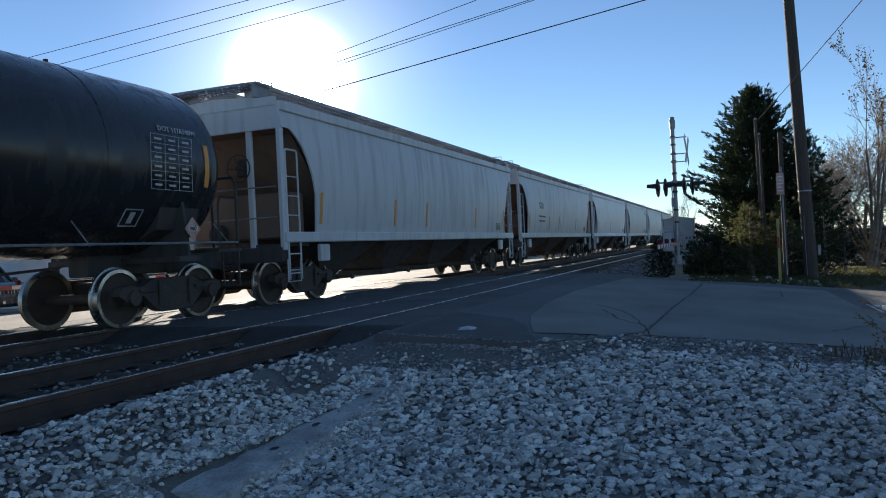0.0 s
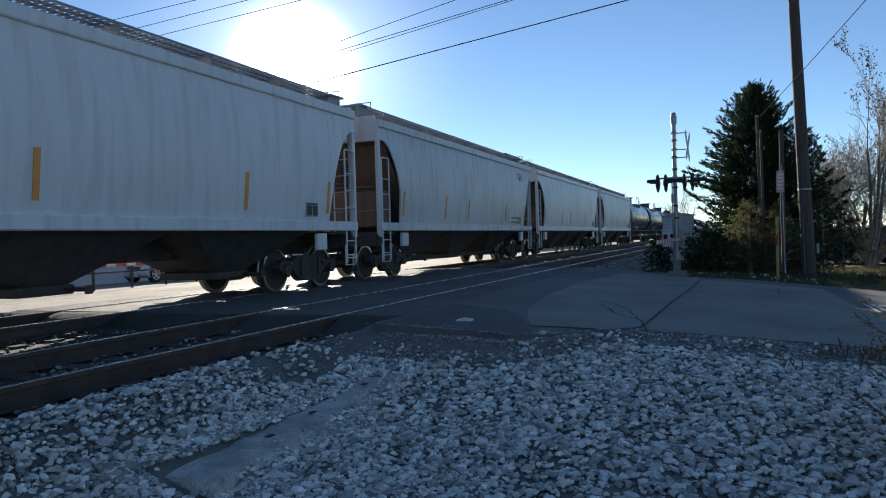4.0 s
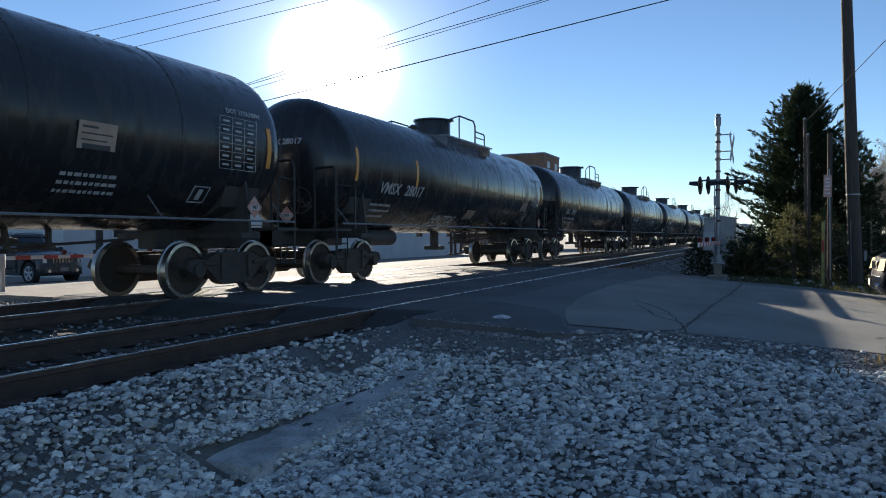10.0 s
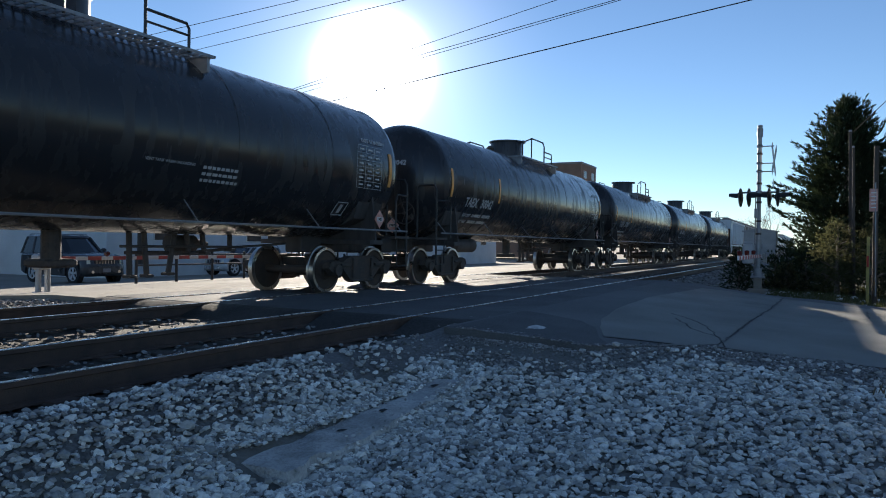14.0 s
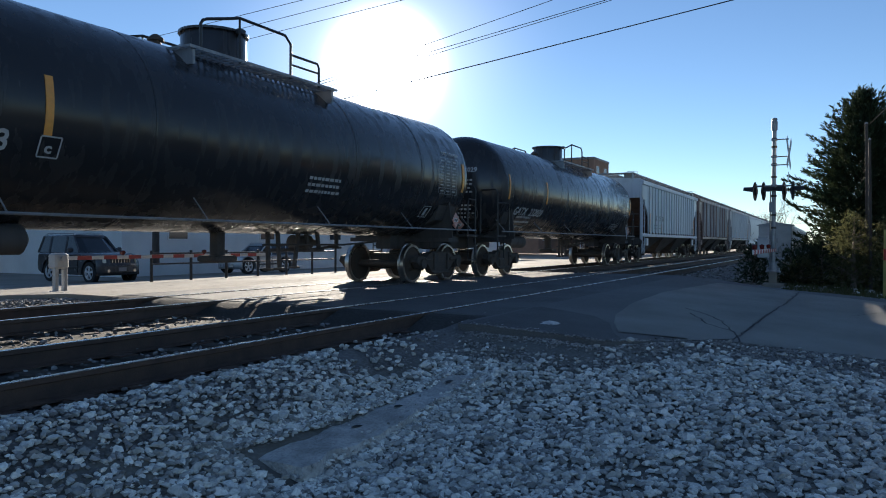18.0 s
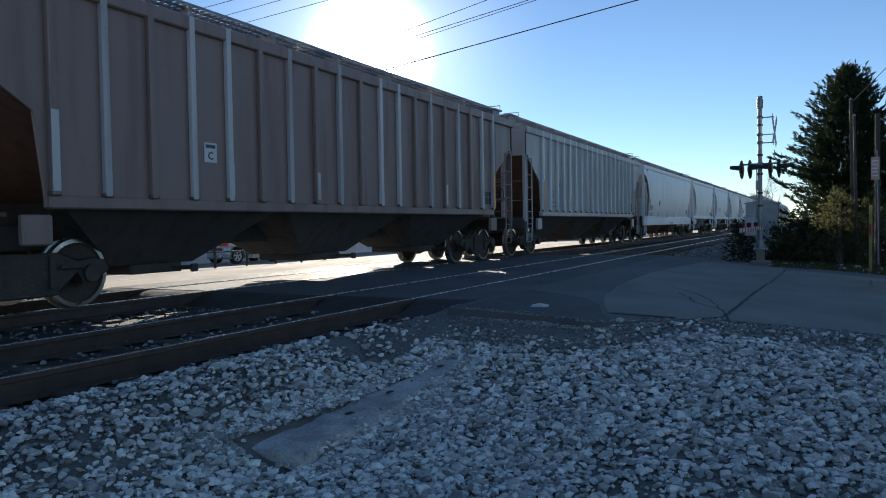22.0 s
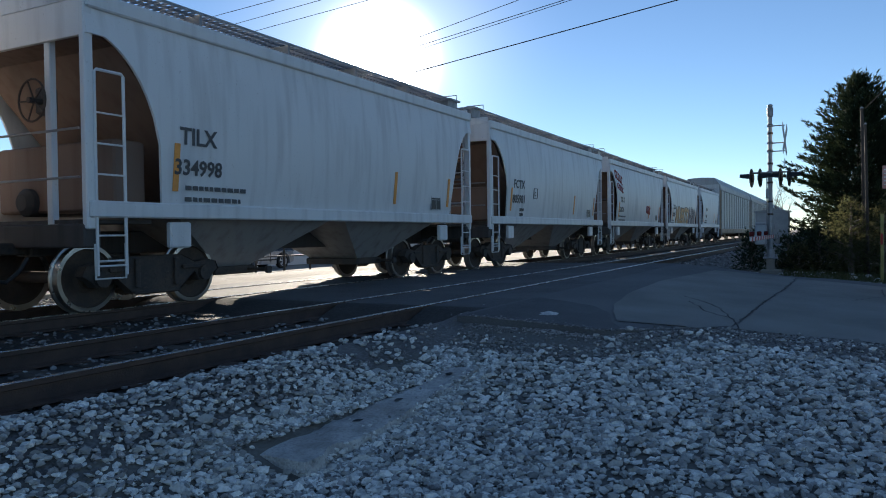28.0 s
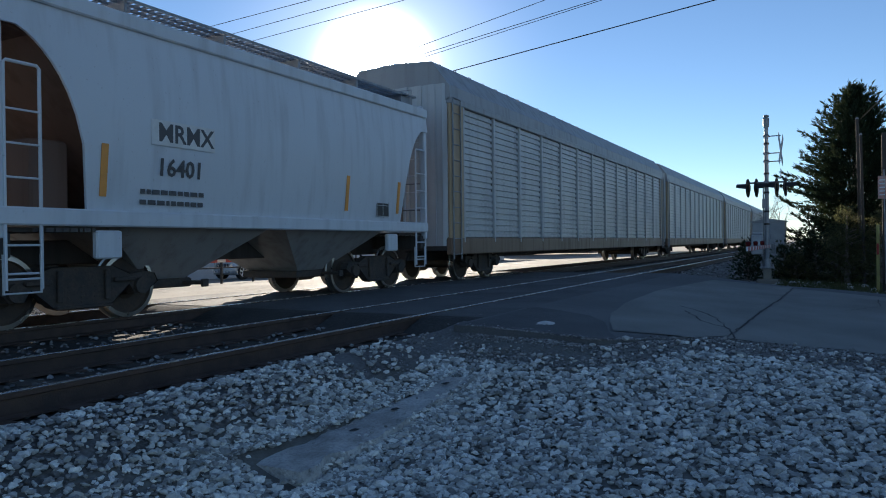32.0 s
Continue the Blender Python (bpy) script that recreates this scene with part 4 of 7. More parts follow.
        part("end_platform", MB().box(e * (xe - 0.55), 0, 1.2, 1.0, 2.8, 0.05), PAINT["under"], car)
        el = part("ladder", cached(("elad", body), lambda: ladder_mesh(3.0).mesh("ladder", P_)), None, car)
        el.matrix_basis = pose(e * (xe + 0.03), -e * 1.12, 0.9, 0, 0, 90 * e)
        rungs(el, 3.0, P_)
        for z in (1.75, 2.35):
            part("handrail", cached("grab", lambda: MB().rod((0, -1.35, 0), (0, 1.35, 0), 0.016, 6).mesh("handrail", M_GALV)), None, car).location = (e * (xe - 0.03), 0, z)
    brake_wheel(car, -xe - 0.04, 1.95 if flat else 2.75, -1)
    if not flat:
        part("air_reservoir", MB().lathe([(-0.75, 0.12), (-0.68, 0.2), (0.5, 0.2), (0.57, 0.12)], 0, 14, (-xe + 1.2, 0.5, 1.5)), PAINT["under"], car, smooth=True)
    # roof, hatches and boards
    w = bulge(roof, style)
    part("roof", MB().prism([(-w - 0.02, roof - 0.02), (-w * 0.6, roof + 0.14), (0, roof + 0.2), (w * 0.6, roof + 0.14), (w + 0.02, roof - 0.02), (w, roof - 0.06), (-w, roof - 0.06)], -xe - 0.015, xe + 0.015), P_, car)
    nh = 6 if L > 14 else 4
    for i in range(nh):
        x = -xe + (i + 0.5) * 2 * xe / nh
        part("hatch", cached(("hatch", round(2 * xe / nh, 1)), lambda: MB().box(0, 0, 0.07, 2 * xe / nh - 0.5, 0.7, 0.14, 0.04).mesh("hatch", PAINT["dull"])), None, car).location = (x, 0, roof + 0.2)
    for s in (-1, 1):
        rb = part("running_board", cached(("rb", round(L, 1)), lambda: running_board_mesh(2 * xe - 0.3).mesh("running_board", M_GALV)), None, car, "galvanised grating running board")
        rb.location = (0, s * 0.83, roof + 0.38)
    for e in (-1, 1):
        cb = part("running_board", cached("rbx", lambda: running_board_mesh(2.3).mesh("running_board", M_GALV)), None, car, "galvanised crossover board")
        cb.matrix_basis = pose(e * (xe - 0.1), 0, roof + 0.38, 0, 0, 90)
        part("handrail", cached("roofgrab", lambda: MB().pipe([(0, -1.25, -0.3), (0, -1.25, 0.12), (0, -0.75, 0.12), (0, -0.75, 0)], 0.014, 6).mesh("handrail", M_GALV)), None, car).location = (e * (xe - 0.2), 0, roof + 0.36)
    # hopper bays and centre sill
    span = 2 * xb - 0.4
    for i in range(bays):
        c = -span / 2 + (i + 0.5) * span / bays
        hw = span / bays / 2 - 0.05
        gw = 0.75 if flat else 0.38
        m = MB().loft([[(c - hw, -1.4, 1.36), (c + hw, -1.4, 1.36), (c + hw, 1.4, 1.36), (c - hw, 1.4, 1.36)], [(c - gw, -0.62, 0.5), (c + gw, -0.62, 0.5), (c + gw, 0.62, 0.5), (c - gw, 0.62, 0.5)]])
        part("hopper_bay", m, PAINT["dull"] if bays == 2 else PAINT["under"] if style == "round" and body != "white" else PAINT["rust"] if body == "white" else PAINT["under"], car)
        part("outlet_gate", cached("gate", lambda: MB().box(0, 0, 0.43, 0.95, 1.35, 0.14, 0.02).rod((0.3, -1.1, 0.43), (0.3, 1.1, 0.43), 0.03).box(0.3, -1.12, 0.43, 0.12, 0.06, 0.12, 0.01).mesh("outlet_gate", M_CAST)), None, car).location = (c, 0, 0)
    part("centre_sill", MB().box(0, 0, 0.92, L - 1.5, 0.34, 0.34, 0.02), PAINT["under"], car)
    if post:
        # upright posts, each on a small rusty foot
        wide, deep = (0.07, 0.05) if post == "bluish" else (0.1, 0.085)
        for s in (-1, 1):
            for i in range(19):
                x = (xb - 0.08) * (i / 9 - 1)
                tint = post if post != "greybrown" else ("brown", "greybrown", "brown", "streaked", "streaked", "brown", "greybrown")[i % 7]
                part("side_post", cached(("post", post, tint, roof), lambda: MB().box(0, 0, (1.45 + roof) / 2, wide, deep, roof - 1.4, 0.012).mesh("side_post", PAINT[tint])), None, car).location = (x, s * (1.52 + deep / 2), 0)
                if s < 0:
                    part("post_foot", cached("pfoot", lambda: MB().box(0, 0, 0, 0.15, 0.07, 0.05, 0.012).box(0, 0, 0.03, 0.07, 0.05, 0.06, 0.01).mesh("post_foot", PAINT["rust"])), None, car).location = (x, -1.56, 1.445)
    coupler(car, L)
    lean = math.degrees(math.atan((bulge(2.25, style) - bulge(1.65, style)) / 0.6))
    for e in (-1, 1):
        truck(car, e * (L / 2 - 2.0))
        if flat:
            strip = part("reflector", cached(("frefl", post, e), lambda: MB().box(0, 0, 0, 0.1, 0.006, 0.95).mesh("reflector", PAINT["streaked"] if post == "greybrown" and e < 0 else M_REFL)), None, car, "faded reflective strip" if post == "greybrown" and e < 0 else "amber reflective strip")
            strip.location = (e * (xb - 0.08), -1.52 - deep - 0.007, 1.95)
        else:
            strip = part("reflector", cached("refl", lambda: MB().box(0, 0, 0, 0.1, 0.006, 0.66).mesh("reflector", M_REFL)), None, car, "amber reflective strip")
            strip.matrix_basis = pose(e * (L / 2 - 1.95), -bulge(1.95, style) - 0.008, 1.95, lean)
    if flat:
        for k in (4,) if body == "bluish" else (4, 7, 14):
            part("reflector", cached(("srefl", post), lambda: MB().box(0, 0, 0, 0.08, 0.006, 0.48).mesh("reflector", PAINT["streaked"] if post == "greybrown" else M_REFL)), None, car, "short reflective strip").location = ((xb - 0.08) * (k / 9 - 1), -1.52 - deep - 0.007, 1.74)
    for x in (-4.1, -1.28, 1.03) if fascia else ():
        part("reflector", cached("lowrefl", lambda: MB().box(0, 0, 0, 0.1, 0.006, 0.4).mesh("reflector", M_REFL)), None, car, "short amber reflective strip").matrix_basis = pose(x, -bulge(1.48, style) - 0.012, 1.47, 7)
    for x in () if flat or fascia else (1.7,) if L < 14 else (-2.95, -0.85, 3.4):
        part("reflector", CACHE["refl"], None, car, "amber reflective strip").matrix_basis = pose(x, -bulge(1.95, style) - 0.008, 1.95, lean)
    for row, (x, z, size, words, colour) in enumerate(marks):
        out = (lambda h: 1.53) if fascia and z < 1.2 else lambda h: bulge(h, style)
        y = -out(z + size * 0.35) - 0.012
        if words == "[]":
            y0, y1 = [-bulge(q, style) - 0.01 for q in (z, z + size)]
            m = MB().box(x + size / 2, y0, z, size, 0.008, 0.018).box(x + size / 2, y1, z + size, size, 0.008, 0.018)
            m.rod((x, y0, z), (x, y1, z + size), 0.009, 6).rod((x + size, y0, z), (x + size, y1, z + size), 0.009, 6)
            part("outlined_box", m, PAINT[colour], car, "small dark outlined box")
        elif words == "%":
            part("notice_plate", MB().box(x, y, z, 0.25, 0.006, 0.29), M_WHITE, car, "small white notice plate lettered C")
            part("notice_bar", MB().box(x, y - 0.005, z + 0.09, 0.19, 0.004, 0.05), PAINT["letter_dark"], car)
            letters(car, "C", 0.16, pose(x - 0.06, y - 0.006, z - 0.1, 90, 0, 0), PAINT["letter_dark"], "dark stencilled letter", 0.003)
        elif words == "@":
            part("plate", MB().box(x + 0.56, y + 0.006, z + 0.09, 1.14, 0.006, 0.34), M_WHITE, car, "white painted panel behind the lettering")
        elif words == "#":
            m = MB()
            random.seed(int(z * 100))
            xx = 0
            while xx < size * 12:
                ww = random.uniform(0.5, 1.4) * size
                m.box(xx + ww / 2, 0, 0, ww, 0.005, size * 0.7)
                xx += ww + size * 0.35
            tagged(part("stencil", m, PAINT[colour], car, "faint stencilled data"), kind="stuff").location = (x, y, z)
        else:
            lift = 0.03 + 0.006 * row if size > 0.8 else 0.012
            ob = letters(car, words, size, pose(x, 0, z, 90, 0, 0), PAINT[colour], "stencilled lettering", bold_of("h", colour, size))
            for v in ob.data.vertices:
                v.co.z += out(z + v.co.y) + lift
    for k, word in enumerate(end_marks):
        letters(car, word, 0.17, pose(-xe - 0.006, 0.9, 3.78 - 0.2 * k, 90, 0, -90), PAINT["letter_dark"], "small stencilled end lettering")
    dp = part("data_plate", cached("dplate", lambda: MB().box(0, 0, 0, 0.46, 0.006, 0.36).mesh("data_plate", M_BLACK)), None, car, "small black data panel")
    dp.location = (xb - (0.36 if post == "greybrown" else 0.45 if flat else 0.75), -bulge(1.7, style) - 0.01, 1.72)
    part("data_frame", cached("dframe", lambda: MB().box(0, -0.005, 0.05, 0.36, 0.004, 0.01).box(0, -0.005, -0.17, 0.46, 0.004, 0.014).box(-0.22, -0.005, 0, 0.014, 0.004, 0.36).box(0.22, -0.005, 0, 0.014, 0.004, 0.36).box(0, -0.005, 0, 0.012, 0.004, 0.34).mesh("data_frame", PAINT["letter_white"])), None, dp, "pale ruled lines")
    return car, L


def tank(S0, S1, label="", r=1.46, zc=2.57, marks=(), dome_x=0.1):
    L = S1 - S0
    car = thing("tank_car", label, "tank car", group="cars of the freight train")
    B = PAINT["black"]
    xe = L / 2 - 0.58
    prof = []
    d = 0.8
    for k in range(9):
        a = math.pi / 2 * (1 - k / 8)
        prof.append((-xe + d - d * math.sin(a), max(0.02, r * math.cos(a))))
    full = prof + [(-x, q) for x, q in reversed(prof)]
    part("shell", MB().lathe(full, 0, 56, (0, 0, zc)), B, car, smooth=35)
    for x in (-xe * 0.62, -xe * 0.3, xe * 0.3, xe * 0.62):
        part("weld_seam", cached(("seam", r), lambda: MB().lathe([(-0.02, r - 0.02), (-0.012, r + 0.006), (0.012, r + 0.006), (0.02, r - 0.02)], 0, 48, (0, 0, zc), False).mesh("weld_seam", B)), None, car).location = (x, 0, 0)
    # manway housing, platform and rails
    top = zc + r
    dome = part("manway_housing", MB().lathe([(top - 0.2, 0.55), (top + 0.46, 0.55), (top + 0.50, 0.53), (top + 0.52, 0.46), (top + 0.54, 0.1)], 2, 24, (dome_x, 0, 0)), B, car, "round manway housing", smooth=40)
    part("lid", MB().lathe([(top + 0.48, 0.59), (top + 0.52, 0.59)], 2, 24, (dome_x, 0, 0)).box(dome_x, -0.62, top + 0.48, 0.16, 0.12, 0.1, 0.02).box(dome_x + 0.6, 0, top + 0.47, 0.12, 0.16, 0.12, 0.02), B, dome)
    for x in (-0.4, 1.55, 1.85):
        part("valve", cached("valve", lambda: MB().lathe([(-0.1, 0.09), (0.12, 0.09), (0.14, 0.13), (0.18, 0.13), (0.24, 0.05)], 2, 10).mesh("valve", M_CAST)), None, car).location = (x + dome_x - 0.75, 0.1, top)
    for s in (-1, 1):
        pl = part("platform", cached("tplat", lambda: running_board_mesh(3.6).mesh("platform", M_GALV)), None, car, "galvanised grating platform")
        pl.matrix_basis = pose(dome_x + 0.15, s * 0.92, top - 0.2)
        rl = MB()
        z0, z1 = top - 0.22, top + 0.5
        y = s * 1.12
        rl.pipe([(-0.62, y, z0 + 0.05), (-0.62, y, z1 - 0.3), (-0.58, y, z1 - 0.24), (-0.5, y, z1 - 0.2), (0.0, y, z1 - 0.06), (0.2, y, z1), (1.3, y, z1), (1.45, y, z1 - 0.12), (1.45, y, z0)], 0.024, 8)
        rl.pipe([(0.2, y, z0), (0.2, y, z1)], 0.02, 6)
        rl.pipe([(1.45, y, z1 - 0.3), (2.2, y, z1 - 0.3), (2.25, y, z1 - 0.37), (2.25, y, z0)], 0.022, 6).pipe([(1.45, y, z0 + 0.25), (2.25, y, z0 + 0.25)], 0.018, 6)
        part("safety_rail", cached(("trail", s), lambda: rl.mesh("safety_rail", M_BLACK)), None, car).location = (dome_x - 0.75, 0, 0)
        side = MB()
        side.pipe([(-xe + 0.25, s * 1.5, 1.27), (xe - 0.25, s * 1.5, 1.27)], 0.019, 6)
        for k in range(6):
            x = -xe + 0.5 + k * (2 * xe - 1.0) / 5
            side.rod((x, s * 1.5, 1.27), (x, s * 1.2, zc - 0.66 * r), 0.011, 5)
        part("side_handrail", side, M_GALV, car)
    for e in (-1, 1):
        # stub sill, bolster web and end platform
        part("stub_sill", MB().box(e * (xe - 0.75), 0, 0.98, 3.1, 0.42, 0.36, 0.02), PAINT["under"], car)
        m = MB()
        bx = e * (L / 2 - 1.96)
        m.loft([[(bx - 0.03, -1.42, 1.0), (bx - 0.03, -1.3, 2.1), (bx - 0.03, -0.7, 1.5), (bx - 0.03, 0.7, 1.5), (bx - 0.03, 1.3, 2.1), (bx - 0.03, 1.42, 1.0)],
                [(bx + 0.03, -1.42, 1.0), (bx + 0.03, -1.3, 2.1), (bx + 0.03, -0.7, 1.5), (bx + 0.03, 0.7, 1.5), (bx + 0.03, 1.3, 2.1), (bx + 0.03, 1.42, 1.0)]])
        m.box(bx, 0, 1.02, 0.5, 2.85, 0.1, 0.01)
        part("bolster_web", m, PAINT["under"], car)
        part("saddle", MB().prism([(-1.15, 1.5), (-0.7, 1.3), (0.7, 1.3), (1.15, 1.5), (1.3, 1.95), (1.0, 1.62), (0.5, 1.30), (-0.5, 1.30), (-1.0, 1.62), (-1.3, 1.95)], bx - 0.45, bx + 0.45), PAINT["under"], car)
        part("end_platform", MB().box(e * (L / 2 - 0.95), 0, 1.14, 0.6, 2.9, 0.05), PAINT["under"], car)
        x = e * (L / 2 - 0.72)
        for s in (-1, 1):
            rail = MB()
            rail.pipe([(x, s * 1.42, 0.5), (x, s * 1.42, 2.3), (x, s * 1.36, 2.42), (x, s * 0.95, 2.42), (x, s * 0.9, 2.34), (x, s * 0.9, 1.15)], 0.024, 8)
            part("end_rail", rail, M_BLACK, car, "bent pipe end rail")
            grab = MB()
            grab.pipe([(x, s * 1.42, 2.05), (x - e * 0.55, s * 1.5, 2.05), (x - e * 0.6, s * 1.5, 1.9), (x - e * 0.6, s * 1.5, 1.15)], 0.02, 6)
            part("side_rail", grab, M_BLACK, car, "bent pipe grab rail")
            step = MB()
            step.pipe([(x, s * 1.42, 0.52), (x - e * 0.40, s * 1.42, 0.52), (x - e * 0.42, s * 1.42, 0.54), (x - e * 0.42, s * 1.42, 1.15)], 0.016, 6)
            step.rod((x, s * 1.42, 0.86), (x - e * 0.42, s * 1.42, 0.86), 0.014, 6)
            part("sill_step", step, M_BLACK, car)
        truck(car, e * (L / 2 - 1.96))
    part("outlet_valve", MB().rod((0.2, 0, 0.62), (0.2, 0, 1.3), 0.13, 14).box(0.2, 0, 0.66, 0.5, 0.5, 0.12, 0.03), M_CAST, car)
    part("air_reservoir", MB().lathe([(-0.7, 0.1), (-0.62, 0.2), (0.62, 0.2), (0.7, 0.1)], 0, 14, (-xe + 3.6, -0.45, 0.98)), PAINT["under"], car, smooth=True)
    # brake cylinder, levers and pipes slung under the belly
    for x0, x1, z0 in ((1.5, 1.52, 0.43), (1.78, 1.85, 0.43), (2.42, 2.28, 0.45), (2.66, 2.72, 0.78), (3.02, 3.08, 0.8), (3.7, 3.7, 0.84)):
        part("hanger", MB().rod((x0, 0, 1.16), (x1, 0, z0), 0.045, 8).box(x1, 0, z0, 0.13, 0.2, 0.05, 0.01), M_CAST, car)
    part("brake_pipe", MB().pipe([(1.3, -0.05, 0.9), (3.9, -0.05, 0.9), (5.2, -0.05, 0.97), (L / 2 - 3.2, -0.05, 1.0)], 0.022, 6).pipe([(1.5, 0.08, 0.8), (2.9, 0.08, 0.8), (3.7, 0.08, 0.86)], 0.03, 6), M_CAST, car)
    part("brake_cylinder", MB().lathe([(2.5, 0.05), (2.52, 0.15), (3.05, 0.15), (3.08, 0.09), (3.4, 0.03)], 0, 14, (0, 0.25, 0.95)), M_CAST, car, smooth=40)
    brake_wheel(car, -L / 2 + 0.7, 1.75, -1)
    coupler(car, L)
    # bands and lettering lie on the curved shell
    def skin(x, z):
        a = math.asin(max(-0.95, min(0.95, (z - zc) / r)))
        return pose(x, -(r + 0.014) * math.cos(a), zc + (r + 0.014) * math.sin(a), 90 - math.degrees(a), 0, 0)
    for x in (1.5 - L / 2, -3.9, L / 2 - 1.5):
        part("reflector", cached("trefl", lambda: MB().loft([[(-0.05, -q * math.cos(a), zc + q * math.sin(a)), (0.05, -q * math.cos(a), zc + q * math.sin(a)), (0.05, -r * math.cos(a), zc + r * math.sin(a)), (-0.05, -r * math.cos(a), zc + r * math.sin(a))] for q in (r + 0.012,) for a in [-0.26 + 0.06 * k for k in range(9)]]).mesh("reflector", M_REFL)), None, car, "amber reflective strip").location = (x, 0, 0)
    def head(y, z):
        """How far the domed end stands out at that height."""
        q = math.sqrt(max(0.0, 1 - (y * y + (z - zc) ** 2) / (r * r)))
        return xe - d + d * q + 0.012
    for x, z, size, words, colour in marks:
        if words == "@":
            part("notice_plate", MB().box(0.3, 0.04, 0, 0.6, 0.36, 0.006), M_NOTICE, car, "buff notice plate with unreadable print").matrix_basis = skin(x, z)
            m = MB()
            for row, (x0, x1, hh) in enumerate(((0.05, 0.3, 0.03), (0.05, 0.54, 0.02), (0.05, 0.46, 0.02), (0.08, 0.52, 0.07))):
                m.box((x0 + x1) / 2, 0.15 - 0.085 * row, 0.004, x1 - x0, hh, 0.004)
            part("print", m, PAINT["letter_dark"], car, "unreadable dark print").matrix_basis = skin(x, z)
        elif words == "[]":
            m = MB()
            for k in (0, 1):
                m.box(size / 2, k * size, 0, size, 0.018, 0.004).box(k * size, size / 2, 0, 0.018, size - 0.02, 0.004)
            part("outlined_box", m, PAINT[colour], car, "white outlined box").matrix_basis = skin(x, z)
        elif words == "#" and x < 1.9 - L / 2:
            for row in range(4):
                m = MB()
                random.seed(int(z * 100) + row)
                yy = -0.05
                while yy > -0.6:
                    ww = random.uniform(0.04, 0.1)
                    zz = min(z, 2.7) - row * 0.11
                    m.box(-head(yy - ww / 2, zz), yy - ww / 2, zz, 0.006, ww, 0.045)
                    yy -= ww + 0.035
                tagged(part("stencil", m, PAINT[colour], car, "faint stencilled data on the tank head"), kind="stuff")
        elif words == "#":
            for row in range(3):
                m = MB()
                random.seed(int(x * 10) + row)
                xx = 0
                while xx < size * 10:
                    ww = random.uniform(0.5, 1.4) * size
                    m.box(xx + ww / 2, 0, 0, ww, size * 0.62, 0.004)
                    xx += ww + size * 0.35
                tagged(part("stencil", m, PAINT[colour], car, "faint stencilled data"), kind="stuff").matrix_basis = skin(x, z - row * size * 1.25)
        elif x < 1.9 - L / 2 and z > 2.5:
            ob = letters(car, words, size, pose(0, 0.3, 2.93, 90, 0, -90), PAINT[colour], "white stencilled lettering on the tank head", 0.006)
            for v in ob.data.vertices:
                v.co.z += head(0.3 - v.co.x, 2.93 + v.co.y)
        else:
            for word in words.split("  "):
                ob = letters(car, word.strip(), size, skin(x, z), PAINT[colour], "white stencilled lettering", bold_of("t", colour, size))
                wide = 0.88 if words.startswith("TAEX  ") else 1.15 if words.startswith(("LD ", "LT ")) else 1.0
                for v in ob.data.vertices:
                    v.co.x *= wide
                x += max(v.co.x for v in ob.data.vertices) + size * 0.7 * wide
    m = MB()
    for i in range(7):
        m.box(0, -0.42 + i * 0.14, 0, 0.9, 0.007, 0.004)
    for i in range(4):
        m.box(-0.45 + i * 0.3, 0, 0, 0.007, 0.84, 0.004)
    for i in range(6):
        for k in range(3):
            m.box(-0.3 + k * 0.3, -0.35 + i * 0.14, 0, 0.15, 0.032, 0.004)
    part("data_panel", cached("dpanel", lambda: m.mesh("data_panel", PAINT["letter_white"])), None, car, "white ruled test data panel").matrix_basis = skin(xe - 1.75, zc - 0.05)
    bx = part("outlined_box", cached("obox", lambda: MB().box(0, 0.15, 0, 0.36, 0.02, 0.004).box(0, -0.15, 0, 0.36, 0.02, 0.004).box(-0.17, 0, 0, 0.02, 0.3, 0.004).box(0.17, 0, 0, 0.02, 0.3, 0.004).box(0, 0, 0, 0.1, 0.2, 0.004).mesh("outlined_box", PAINT["letter_white"])), None, car, "small white outlined box")
    bx.matrix_basis = skin(xe - 2.35, 1.68)
    pl = part("placard", cached("plac", lambda: MB().prism([(-0.19, 0), (0, -0.19), (0.19, 0), (0, 0.19)], 0, 0.006, 2).mesh("placard", M_SIGNRED)), None, car, "red diamond placard")
    pl.matrix_basis = pose(xe - 1.35, -1.47, 1.5, 90, 0, 0)
    pl = part("placard", CACHE["plac"], None, car, "red diamond placard")
    pl.matrix_basis = pose(-L / 2 + 0.64, -0.25, 1.45, 90, 0, -90)
    for k, at in enumerate((pose(xe - 1.35, -1.48, 1.5, 90, 0, 0), pose(-L / 2 + 0.63, -0.25, 1.45, 90, 0, -90))):
        pb = part("placard_bar", cached("plbar", lambda: MB().box(0, 0, 0, 0.21, 0.085, 0.004).mesh("placard_bar", M_WHITE)), None, car, "white bar across the placard")
        pb.matrix_basis = at
        letters(car, "1987", 0.09, at @ pose(-0.1, -0.03, 0.004), PAINT["letter_black"], "black placard number", 0.003)
    letters(car, "DOT 117A100W", 0.12, skin(xe - 1.95, zc + 0.45), PAINT["letter_white"], "white stencilled tank class", 0.003)
    return car, L


